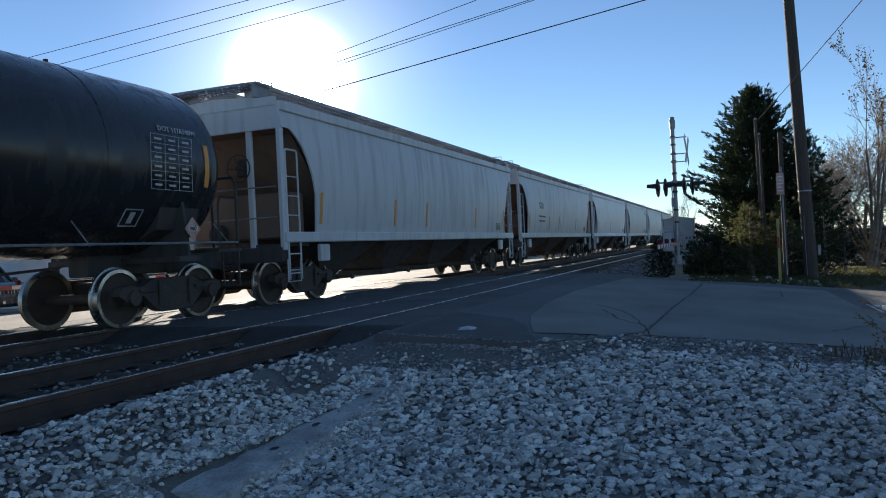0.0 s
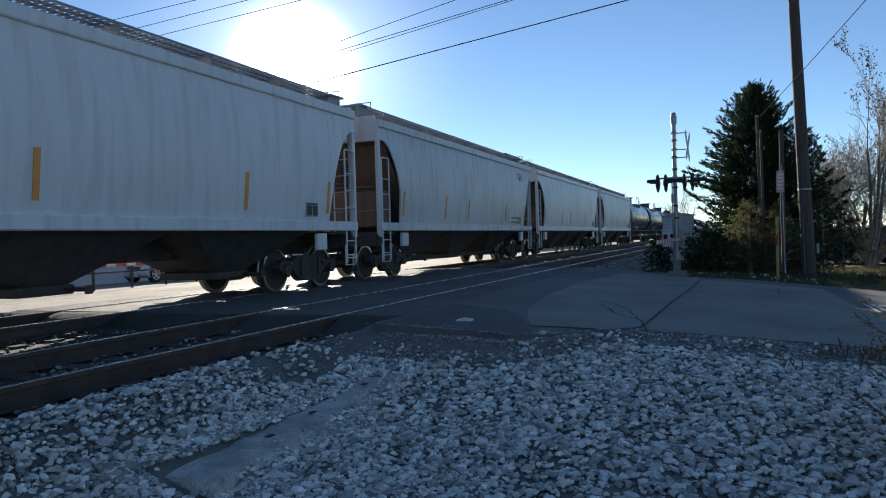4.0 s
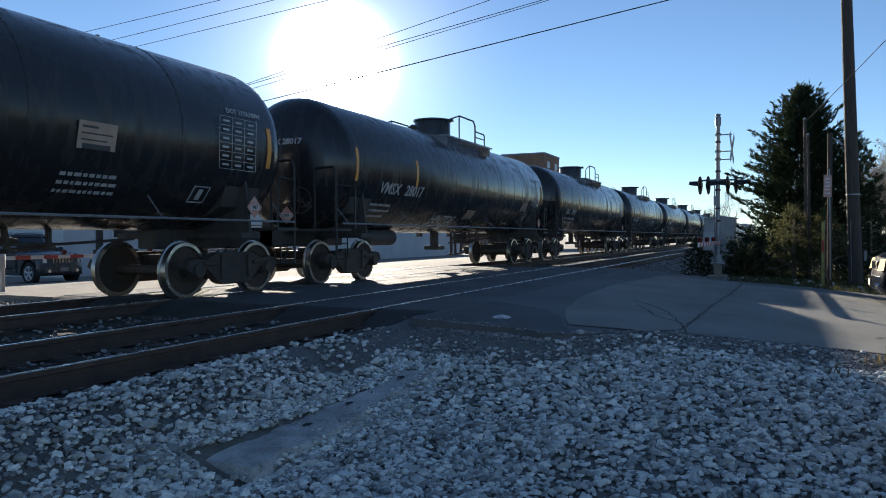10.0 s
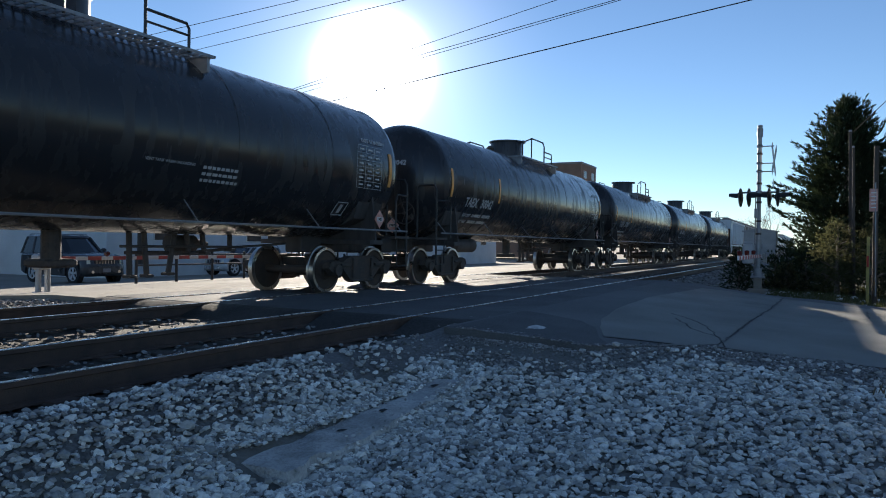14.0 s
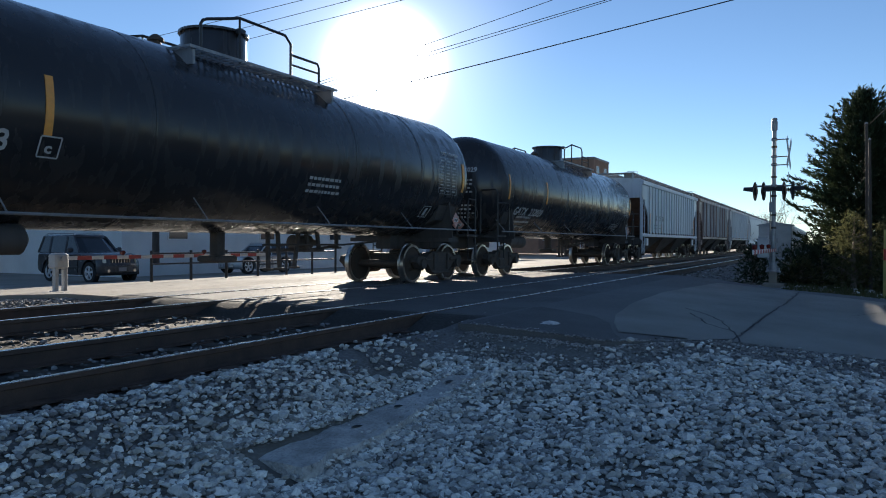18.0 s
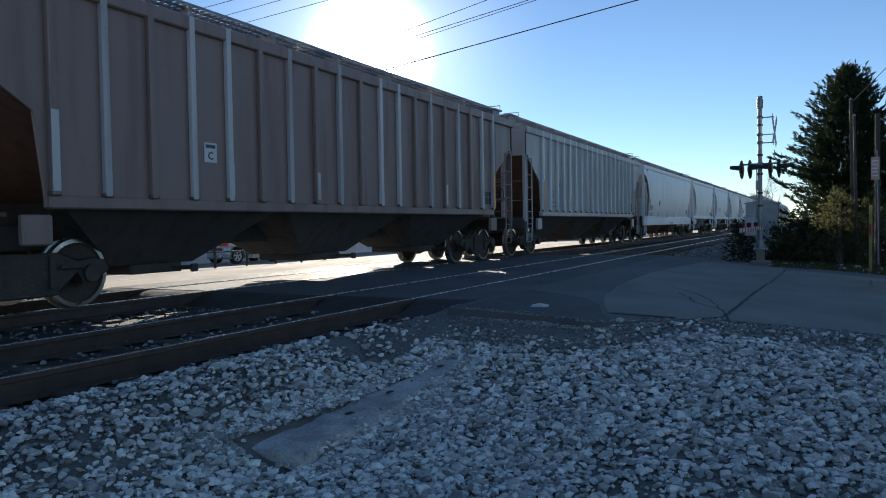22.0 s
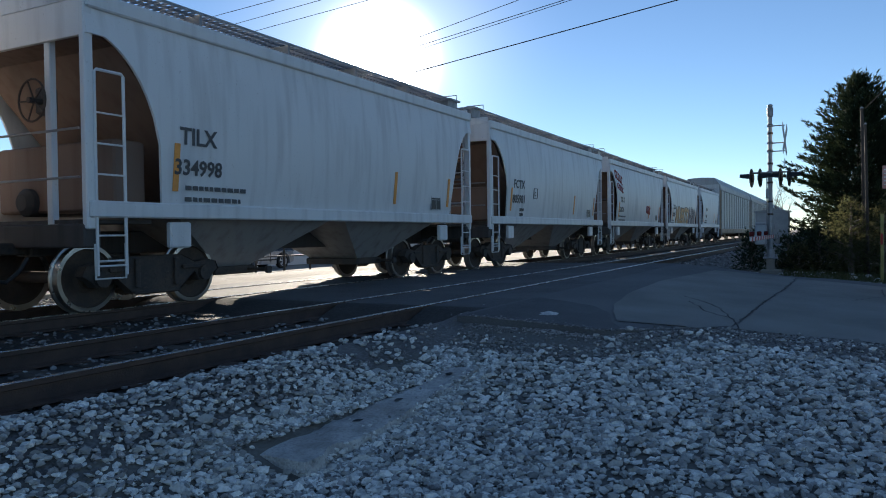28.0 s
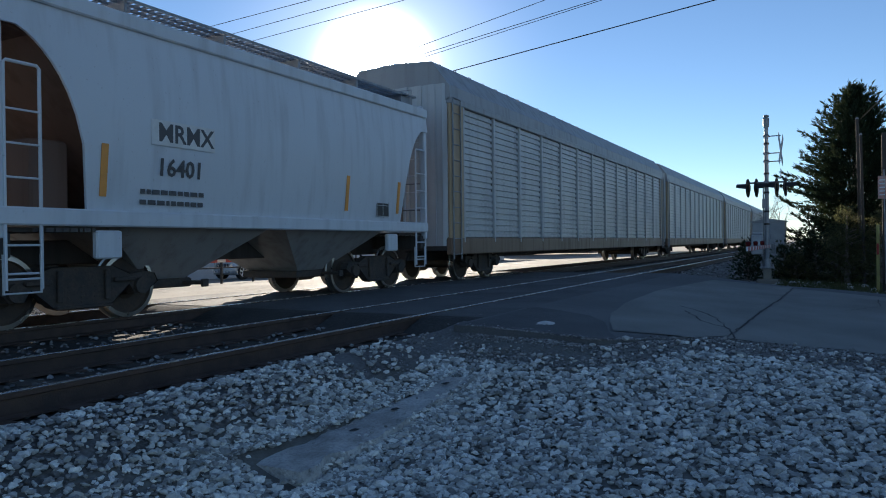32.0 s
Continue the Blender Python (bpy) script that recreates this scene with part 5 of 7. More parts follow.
def rack(S0, S1, label=""):
    L = S1 - S0
    car = thing("autorack_car", label, "autorack car", group="cars of the freight train")
    xe = L / 2 - 0.55
    ez, tz = 4.5, 5.42
    roof = MB().prism([(-1.55, ez), (-1.52, ez + 0.3), (-1.05, tz), (0, tz + 0.06), (1.05, tz), (1.52, ez + 0.3), (1.55, ez), (1.5, ez - 0.05), (-1.5, ez - 0.05)], -xe, xe)
    part("roof", roof, PAINT["rackroof"], car, "ribbed steel roof")
    k = 30
    for i in range(k):
        x = -xe + 0.4 + i * (2 * xe - 0.8) / (k - 1)
        part("roof_rib", cached("rrib", lambda: MB().loft([[(dx, y * 1.012, z + 0.02) for y, z in ((-1.52, ez + 0.3), (-1.05, tz), (0, tz + 0.06), (1.05, tz), (1.52, ez + 0.3))] for dx in (-0.03, 0.03)], False, False).mesh("roof_rib", PAINT["rackroof"])), None, car).location = (x, 0, 0)
    n = 13
    w = (2 * xe - 1.5) / n
    def panel():
        m = MB()
        rows = 20
        z0, z1 = 1.15, ez - 0.12
        prof = []
        for j in range(rows):
            a = z0 + (z1 - z0) * j / rows
            b = z0 + (z1 - z0) * (j + 1) / rows
            prof += [(-0.0, a), (-0.0, a + (b - a) * 0.55), (0.045, a + (b - a) * 0.62), (0.045, a + (b - a) * 0.93)]
        outer = [(y, z) for y, z in prof]
        inner = [(y + 0.02, z) for y, z in reversed(prof)]
        m.prism(outer + inner, -w / 2 + 0.06, w / 2 - 0.06)
        return m.mesh("louvre_panel", PAINT["rack"])
    for s in (-1, 1):
        for i in range(n):
            x = -xe + 0.75 + (i + 0.5) * w
            p = part("louvre_panel", cached(("rpan", round(w, 3)), panel), None, car)
            p.matrix_basis = pose(x, s * 1.5, 0, 0, 0, 0 if s < 0 else 180)
        for i in range(n + 1):
            x = -xe + 0.75 + i * w
            part("side_post", cached("rpost", lambda: MB().box(0, 0, (1.0 + ez) / 2, 0.075, 0.09, ez - 1.0, 0.012).mesh("side_post", PAINT["rack"])), None, car).location = (x, s * 1.51, 0)
        part("top_rail", MB().box(0, s * 1.5, ez - 0.06, 2 * xe, 0.13, 0.16, 0.02), PAINT["rackroof"], car)
        part("side_sill", MB().box(0, s * 1.48, 0.92, 2 * xe, 0.14, 0.42, 0.02), PAINT["rackbrown"], car, "brown side sill")
        for e in (-1, 1):
            part("end_frame", MB().box(e * (xe - 0.40), s * 1.5, (0.8 + ez) / 2, 0.78, 0.09, ez - 0.8, 0.02), PAINT["racktan"], car, "tan end column")
            la = part("ladder", cached("rlad", lambda: ladder_mesh(3.9).mesh("ladder", M_GALV)), None, car)
            la.matrix_basis = pose(e * (xe - 0.3), s * 1.57, 0.6, 0, 0, 0 if s < 0 else 180)
            rungs(la, 3.9, M_GALV)
    for e in (-1, 1):
        for s in (-1, 1):
            zig = [(e * (xe + (0.05 if (j // 2) % 2 else 0.02)), s * (0.02 + 0.1 * ((j + 1) // 2) * 1.9)) for j in range(15)]
            m = MB().prism(zig + [(e * (xe - 0.03), s * 1.45), (e * (xe - 0.03), s * 0.02)], 0.92, ez + 0.35, 2)
            part("end_door", m, PAINT["rack"], car, "folding end door")
        truck(car, e * (L / 2 - 3.4))
    part("deck", MB().box(0, 0, 0.95, 2 * xe, 2.9, 0.3, 0.02).box(0, 0, 2.9, 2 * xe - 1, 2.85, 0.08), PAINT["under"], car)
    part("centre_sill", MB().box(0, 0, 0.7, L - 1.2, 0.5, 0.3, 0.02), PAINT["under"], car)
    coupler(car, L)
    return car, L


def graffiti(car, words, x0, x1, z0, z1, layers):
    """Spray-painted block letters stretched to fit a stretch of the side."""
    for row, (paint_name, bold) in enumerate(layers):
        ob = letters(car, words, 1.0, pose(x0, 0, z0, 90, 0, 0), PAINT[paint_name], "spray-painted block letters", bold)
        base = lettering(words, 1.0, layers[-1][1])
        bx = [v.co.x for v in base.vertices]
        by = [v.co.y for v in base.vertices]
        kx, ky = (x1 - x0) / (max(bx) - min(bx)), (z1 - z0) / (max(by) - min(by))
        for v in ob.data.vertices:
            v.co.x, v.co.y = (v.co.x - min(bx)) * kx, (v.co.y - min(by)) * ky
            v.co.y += 0.04 * math.sin(v.co.x * 2.3) * v.co.y
            v.co.z += bulge(z0 + v.co.y, "round") + 0.012 + 0.007 * row


def tag_scrawl(car, x, z, wide=1.1, tall=0.3, loops=7, slope=0.0, seed=1):
    """Looping red spray-can strokes that cannot be read."""
    rnd = random.Random(seed)
    m = MB()
    for k in range(loops):
        x0 = x + wide * k / loops
        pts = []
        turn, lean_ = rnd.choice((-1, 1)), rnd.uniform(0.5, 1.0)
        for j in range(9):
            a = turn * (0.5 + j * 0.62)
            px = x0 + wide / loops * (0.5 + 0.5 * math.cos(a) * lean_)
            pz = z + slope * (px - x) + tall * (0.5 + 0.5 * math.sin(a))
            pts.append((px, -bulge(pz, "round") - 0.012, pz))
        m.pipe(pts, 0.016, 4)
    part("scrawl", m, PAINT["red_spray"], car, "red spray-painted scrawl")


def P(t):
    """How far the train has rolled after t seconds."""
    return 11.5437 * t + 0.0135 * t * t


WHEELS, TRAIN = [], []
TRACK_Y = 9.54
D, W_ = "letter_dark", "letter_white"
G1 = "weathered grey covered hopper car on the far track"
CONSIST = [
    ("t", -22.3, -5.4, dict(label="black tank car with a ruled white data panel")),
    ("t", -5.4, 11.5, dict(label="black tank car with a ruled data panel, coupled to a hopper")),
    ("h", 11.5, 28.6, dict(body="grey", label=G1, bays=4)),
    ("h", 28.6, 45.7, dict(body="grey", slope="rust", label="grey covered hopper car with rusty end sheets", marks=((-4.95, 2.55, 0.42, "5121", D), (-5.05, 2.2, 0.1, "#", D), (-5.05, 2.0, 0.1, "#", D)))),
    ("h", 45.7, 62.1, dict(body="pale", slope="rust", label="pale grey covered hopper car with rusty end sheets")),
    ("h", 62.1, 78.05, dict(body="grey", label="weathered grey hopper car marked CAI near its end", marks=((5.12, 3.3, 0.42, "CAI", D), (4.17, 1.75, 0.08, "#", D), (4.17, 1.6, 0.08, "#", D)))),
    ("h", 78.05, 95.2, dict(body="pale", label="pale grey covered hopper car with galvanised roof boards", bays=4)),
    ("h", 95.2, 112, dict(body="grey", slope="rust", label="grey covered hopper car coupled to a tank car")),
    ("t", 112, 128.8, dict(label="black tank car with stencilled number 729934", marks=((-6.20, 1.98, 0.33, "CBTX  729934", W_), (-6.80, 3.35, 0.2, "CBTX 729934", W_), (3.02, 2.28, 0.3, "@", W_), (2.90, 1.82, 0.085, "#", W_), (-6.90, 2.6, 0.09, "#", W_)))),
    ("t", 128.8, 145.4, dict(label="black tank car with a spray-painted tag", marks=((-5.70, 2.0, 0.38, "VMSX  28017", W_), (-7.5, 2.9, 0.17, "VMSX 28017", W_), (-5.95, 1.74, 0.1, "#", W_), (-2.20, 1.4, 0.45, "HNTOS", W_), (4.55, 2.0, 0.3, "@", W_), (-0.10, 1.62, 0.3, "@", W_)))),
    ("t", 145.4, 162.3, dict(label="black tank car lettered TAEX 30093", marks=((-6.10, 1.97, 0.35, "TAEX  30093", W_), (-7.5, 2.9, 0.17, "TAEX 30093", W_), (-5.95, 1.76, 0.12, "LD LMT  209600LB  95100KG", W_), (-5.95, 1.60, 0.12, "LT WT   76400LB  34600KG", W_)))),
    ("t", 162.3, 179.1, dict(label="black tank car lettered TAEX 30051", marks=((-6.10, 1.98, 0.35, "TAEX  30051", W_), (-5.95, 1.74, 0.12, "#", W_), (-6.90, 2.95, 0.17, "TAEX 30051", W_), (0.58, 2.1, 0.06, "VENT TANK WHEN UNLOADING", W_), (1.65, 2.1, 0.075, "#", W_)))),
    ("t", 179.1, 196.05, dict(label="black tank car lettered TAEX 30042", marks=((-6.10, 2.01, 0.35, "TAEX  30042", W_), (-7.5, 2.9, 0.17, "TAEX 30042", W_), (-5.95, 1.76, 0.12, "LD LMT  210000LB  95250KG", W_), (-5.95, 1.60, 0.12, "LT WT   76000LB  34450KG", W_)))),
    ("t", 196.05, 213, dict(label="black tank car with a ruled white data panel", marks=((-6.10, 1.98, 0.35, "TAEX  30007", W_), (-5.95, 1.74, 0.12, "#", W_)))),
    ("t", 213, 229.9, dict(label="black tank car lettered TAEX 30013", marks=((-6.10, 1.98, 0.35, "TAEX  30013", W_), (-3.91, 2.0, 0.12, "C", W_), (-3.99, 1.95, 0.26, "[]", W_), (-5.85, 1.72, 0.1, "#", W_), (-7.45, 2.95, 0.17, "TAEX 30013", W_), (1.00, 2.1, 0.09, "#", W_), (-7.45, 2.8, 0.07, "#", W_), (-7.35, 2.0, 0.06, "#", W_)))),
    ("t", 229.9, 246.9, dict(label="black tank car with white number 232029", marks=((-6.35, 1.80, 0.36, "GATX  232029", W_), (-5.95, 1.74, 0.11, "#", W_), (5.00, 2.42, 0.2, "FRA-AIP", W_), (4.60, 1.76, 0.06, "#", W_), (-7.10, 2.95, 0.18, "GATX 232029", W_), (-7.20, 2.8, 0.07, "#", W_), (-7.10, 2.0, 0.07, "#", W_)))),
    ("h", 246.9, 264, dict(style="flat", body="bluish", slope="rust", post="bluish", label="pale ribbed hopper car behind the tank cars", roof=3.93, marks=((-5.05, 2.12, 0.36, "CX", "letter_faded"), (-4.02, 2.12, 0.36, "21", "letter_faded"), (-3.44, 2.12, 0.36, "356", "letter_faded"), (-5.2, 1.86, 0.055, "#", "letter_faded"), (-5.2, 1.7, 0.055, "#", "letter_faded"), (-4.15, 1.86, 0.045, "#", "letter_faded"), (-4.15, 1.72, 0.045, "#", "letter_faded")))),
    ("h", 264, 281.2, dict(style="flat", body="brown", slope="rust", post="greybrown", label="rust-brown ribbed hopper car with streaked paler posts", roof=4.0, marks=((-3.99, 2.13, 0.1, "%", "letter_faded"),))),
    ("h", 281.2, 298.4, dict(style="flat", body="greybrown", slope="rust", post="pale", label="grey-brown ribbed hopper car with white posts", roof=4.0, marks=((-4.98, 2.25, 0.34, "SX", "letter_faded"), (-5.66, 1.91, 0.34, "10", "letter_faded"), (-4.98, 1.91, 0.34, "63", "letter_faded"), (-5.64, 1.74, 0.05, "#", "letter_faded"), (-5.64, 1.6, 0.05, "#", "letter_faded")))),
    ("h", 298.4, 315.1, dict(body="white", slope="pale", fascia=True, label="white covered hopper car numbered 1151 with a deep sill", end_marks=("1151",), marks=((-6.32, 1.70, 0.34, "1151", D), (-6.20, 1.5, 0.06, "#", D), (-6.20, 1.4, 0.05, "#", D), (-3.91, 2.03, 0.15, "C", D), (-3.97, 1.96, 0.25, "[]", D), (-0.67, 0.955, 0.052, "CLOSE HOPPER GATES & ROOF HATCHES BEFORE MOVING CAR", D), (-1.2, 1.42, 0.025, "#", D), (-1.2, 1.37, 0.025, "#", D), (-1.2, 1.32, 0.025, "#", D), (-7.10, 3.72, 0.16, "1151", D)))),
    ("h", 315.1, 327.5, dict(body="white", slope="pale", bays=2, label="white covered hopper car with small stencilled data", marks=((-0.90, 1.22, 0.09, "#", D),))),
    ("h", 327.5, 339.1, dict(body="white", slope="tan", bays=2, label="white covered hopper car with stencilled data", marks=((-2.68, 2.15, 0.1, "#", D), (-2.68, 1.98, 0.1, "#", D), (2.08, 1.9, 0.1, "#", D)))),
    ("h", 339.1, 351.15, dict(body="pale", slope="tan", bays=2, label="off-white covered hopper car lettered TILX 334998", end_marks=("TILX", "334998"), marks=((-4.03, 2.28, 0.33, "TILX", D), (-4.12, 1.86, 0.3, "334998", D), (-3.90, 1.68, 0.09, "#", D), (-3.90, 1.52, 0.09, "#", D), (-4.80, 3.85, 0.14, "334998", D)))),
    ("h", 351.15, 363.25, dict(body="pale", slope="tan", bays=2, label="off-white covered hopper car lettered FCTX 805981", end_marks=("FCTX", "805981"), marks=((-3.98, 2.28, 0.34, "FCTX", D), (-4.02, 1.86, 0.33, "805981", D), (-3.42, 1.63, 0.11, "233000", D), (-3.39, 1.49, 0.11, "53000", D), (-2.30, 2.12, 0.16, "C", D), (-2.35, 2.03, 0.3, "[]", D)))),
    ("h", 363.25, 375.45, dict(body="pale", slope="tan", bays=2, label="off-white covered hopper car lettered TILX 32024 with red tags", end_marks=("TILX", "32024"), marks=((-4.01, 2.27, 0.33, "TILX", D), (-4.13, 1.85, 0.31, "32024", D), (-4.1, 1.66, 0.09, "#", D), (-4.1, 1.5, 0.09, "#", D), (2.6, 1.28, 0.06, "#", D)))),
    ("h", 375.45, 387.4, dict(body="pale", slope="rust", bays=2, label="off-white covered hopper car with orange and black graffiti", end_marks=("TILX", "32028"), marks=((-3.94, 2.28, 0.34, "TILX", D), (-4.02, 1.85, 0.32, "32028", D), (-4.25, 1.62, 0.065, "#", D), (-4.25, 1.48, 0.065, "#", D)))),
    ("h", 387.4, 398.4, dict(body="bluish", slope="rust", bays=2, label="pale blue-white covered hopper car lettered MRMX 16401", end_marks=("MRMX", "16401"), marks=((-2.84, 2.43, 1.0, "@", W_), (-2.74, 2.41, 0.35, "MRMX", D), (-2.74, 1.95, 0.33, "16401", D), (-2.99, 1.72, 0.09, "#", D), (-2.99, 1.58, 0.09, "#", D), (-4.43, 1.2, 0.07, "#", D)))),
    ("r", 398.4, 425.7, dict(label="tall autorack car with ribbed louvred side panels")),
    ("r", 425.7, 453, dict(label="tall autorack car with ribbed louvred side panels")),
    ("r", 453, 480.3, dict(label="tall autorack car with ribbed louvred side panels")),
    ("r", 480.3, 507.6, dict(label="tall autorack car with ribbed louvred side panels")),
]
for q in CONSIST:
    for mk in q[3].get("marks", ()):
        if mk[3] not in ("#", "@", "[]"):
            for word in mk[3].split("  "):
                lettering(word.strip(), mk[2], bold_of(q[0], mk[4], mk[2]))
            lettering(mk[3], mk[2], 0.006)
    for word in q[3].get("end_marks", ()):
        lettering(word, 0.17, 0.0)
for words, size, bold in (("1987", 0.09, 0.003), ("DOT 117A100W", 0.12, 0.003), ("C", 0.16, 0.003), ("MUERTO", 1.0, 0.075), ("MUERTO", 1.0, 0.035), ("HR!", 1.0, 0.095), ("HR!", 1.0, 0.08), ("HR!", 1.0, 0.035)):
    lettering(words, size, bold)

MOVERS = []

# ---- crossing signal ----
def signal(at, group=""):
    sg = thing("crossing_signal", "silver railroad crossing signal mast with twin flashers and lowered gate", "crossing signal", at)
    part("foundation", MB().box(0, 0, -0.1, 0.6, 0.6, 0.5, 0.03).box(0, 0, 0.3, 0.24, 0.24, 0.42, 0.02), M_LOT, sg, "concrete foundation")
    base = part("base_flange", MB().box(0, 0, 0.52, 0.42, 0.42, 0.05, 0.01).lathe([(0.54, 0.13), (0.8, 0.11)], 2, 14), M_GALV, sg)
    for a in (-1, 1):
        for b in (-1, 1):
            part("bolt", cached("abolt", lambda: MB().rod((0, 0, 0.5), (0, 0, 0.64), 0.022, 6).mesh("bolt", M_GALV)), None, base).location = (a * 0.16, b * 0.16, 0)
    part("mast", MB().lathe([(0.5, 0.068), (5.32, 0.062)], 2, 16), M_GALV, sg, "galvanised pipe mast", smooth=True)
    part("cap", MB().lathe([(5.30, 0.085), (5.34, 0.085), (5.37, 0.03)], 2, 14), M_GALV, sg)
    part("bell", MB().lathe([(4.95, 0.02), (4.98, 0.09), (5.25, 0.095), (5.30, 0.03)], 2, 12), M_GALV, sg, "grey bell housing")
    # crossbuck faces the road, so it is seen nearly edge-on
    cb = part("crossbuck", MB().box(0, -0.42, 4.25, 0.02, 0.02, 0.02), M_GALV, sg, "white crossed warning boards")
    for t in (45, -45):
        bd = part("board", cached("xboard", lambda: MB().box(0, 0, 0, 1.22, 0.012, 0.23, 0.004).mesh("board", M_WHITE)), None, cb)
        bd.matrix_basis = pose(0, -0.42, 4.25, 0, 0, -5) @ pose(0, 0.008 if t > 0 else -0.008, 0, 0, t, 0)
    for z in (4.68, 4.14, 3.88):
        part("bracket", cached("brk", lambda: MB().rod((0, 0, 0), (0, -0.42, 0), 0.018, 6).box(0, 0, 0, 0.18, 0.18, 0.05, 0.01).mesh("bracket", M_GALV)), None, sg).location = (0, 0, z)
    part("track_count_sign", MB().box(-0.02, -0.42, 3.5, 0.36, 0.012, 0.26, 0.004), M_WHITE, sg, "small white plate below the crossbuck")
    # flashing lamps on a cross-arm, one pair each way
    part("cross_arm", MB().rod((0, -0.52, 3.22), (0, 0.52, 3.22), 0.03, 8).box(0, 0, 3.22, 0.18, 0.16, 0.12, 0.02), M_GALV, sg)
    for y in (-0.42, 0.42):
        for f in (-1, 1):
            yb = y + f * 0.12
            head = part("flasher", cached(("fdisc", f), lambda: MB().lathe([(0, 0.30), (f * 0.012, 0.30)], 1, 28).mesh("flasher", M_BLACK)), None, sg, "black flasher disc")
            head.matrix_basis = pose(0, yb, 3.06, 0, 0, -8)
            part("housing", MB().lathe([(-f * 0.06, 0.05), (-f * 0.05, 0.13), (f * 0.05, 0.13)], 1, 16), M_BLACK, head)
            hood = MB()
            seg = 14
            rings = []
            for s in (0.012, 0.34):
                rings.append([(0.14 * math.cos(math.pi * (k / seg)), f * s * (1 if 0 < k < seg else 0.4), 0.145 * math.sin(math.pi * k / seg)) for k in range(seg + 1)])
            hood.loft(rings + [[(p[0] * 0.95, p[1], p[2] - 0.006) for p in r] for r in reversed(rings)], False, False)
            part("hood", hood, M_BLACK, head)
            part("lens", MB().lathe([(f * 0.013, 0.125), (f * 0.03, 0.1), (f * 0.04, 0.02)], 1, 18), M_GLASSRED, head, "unlit red lens")
    for z in (1.9, 2.3, 2.9, 3.5, 3.9, 4.15, 4.45, 4.7):
        part("clamp", cached("clamp", lambda: MB().lathe([(-0.03, 0.085), (0.03, 0.085)], 2, 14).box(0.09, 0, 0, 0.06, 0.05, 0.05, 0.008).mesh("clamp", M_CAST)), None, sg).location = (0, 0, z)
    part("junction_box", MB().box(-0.02, 0.08, 2.55, 0.12, 0.1, 0.3, 0.01), M_GALV, sg)
    part("conduit", MB().pipe([(0.05, 0.1, 0.6), (0.05, 0.1, 3.1)], 0.02, 6), M_GALV, sg)
    part("gate_mechanism", MB().box(0.05, 0.28, 1.25, 0.52, 0.34, 0.62, 0.03).box(0.05, 0.28, 1.6, 0.4, 0.3, 0.1, 0.03).rod((0.05, -0.1, 1.18), (0.05, 0.62, 1.18), 0.06, 12), M_ALU, sg, "grey gate motor box")
    arm = part("gate_arm", MB().box(-4.0, -0.1, 1.2, 7.9, 0.03, 0.09, 0.006), M_WHITE, sg, "lowered red and white striped gate arm")
    for i in range(10):
        part("stripe", cached("gst", lambda: MB().loft([[(0, -0.018, -0.047), (0.36, -0.018, -0.047), (0.44, -0.018, 0.047), (0.08, -0.018, 0.047)], [(0, 0.018, -0.047), (0.36, 0.018, -0.047), (0.44, 0.018, 0.047), (0.08, 0.018, 0.047)]]).mesh("stripe", M_RED)), None, arm).location = (-7.8 + i * 0.78, -0.1, 1.2)
    for x in (-7.6, -5.6, -3.4):
        part("arm_lamp", cached("alamp", lambda: MB().lathe([(0.06, 0.05), (0.16, 0.06), (0.18, 0.02)], 2, 10).mesh("arm_lamp", M_GLASSRED)), None, arm).location = (x, -0.1, 1.2)
    part("counterweight", MB().box(0.75, -0.13, 1.2, 0.9, 0.05, 0.16, 0.02).box(1.2, -0.13, 1.1, 0.3, 0.12, 0.3, 0.02), M_GALV, sg)
    return sg
signal(pose(25.4, 1.66, -0.42))

# relay cabinet on legs behind the mast
cab = thing("relay_cabinet", "silver aluminium relay cabinet on legs beside the track", "cabinet", pose(30.5, 1.9, -0.4))
part("body", MB().box(0, 0, 1.5, 0.8, 1.15, 1.15, 0.02), M_ALU, cab)
part("roof", MB().prism([(-0.64, 2.08), (0, 2.18), (0.64, 2.08), (0.64, 2.05), (-0.64, 2.05)], -0.46, 0.46), M_ALU, cab)
for y in (-0.29, 0.29):
    d = part("door", MB().box(-0.41, y, 1.5, 0.03, 0.54, 1.02, 0.01), M_ALU, cab)
    part("handle", MB().box(-0.44, y * 0.25, 1.5, 0.03, 0.04, 0.18, 0.008), M_GALV, d)
for x in (-0.34, 0.34):
    for y in (-0.5, 0.5):
        part("leg", MB().box(x, y, 0.45, 0.07, 0.07, 1.0), M_GALV, cab)

# ---- poles, posts and wires ----
def utility_pole(at, h, r0, r1, label, lean=(0, 0)):
    p = thing("utility_pole", label, "utility pole", at)
    part("shaft", MB().loft([[(lean[0] * z / h + (r0 + (r1 - r0) * z / h) * (1 + .03 * noise.noise((k, z * .5, 0))) * math.cos(6.283 * k / 18), lean[1] * z / h + (r0 + (r1 - r0) * z / h) * math.sin(6.283 * k / 18), z) for k in range(18)] for z in [h * i / 14 for i in range(15)]]), M_WOOD, p, smooth=50)
    return p
pole = utility_pole(pose(24.65, -2.2, -0.45), 12.6, 0.195, 0.13, "dark weathered wooden utility pole by the crossing", (0.0, 0.42))
part("band", MB().lathe([(2.62, 0.195), (2.66, 0.195)], 2, 18, (0, 0.085, 0)), M_GALV, pole, "galvanised band")
part("ground_wire", MB().pipe([(-0.16, 0.13, 0.1), (-0.14, 0.17, 3.0), (-0.12, 0.35, 8.5)], 0.011, 5), M_GALV, pole, "pale ground wire")
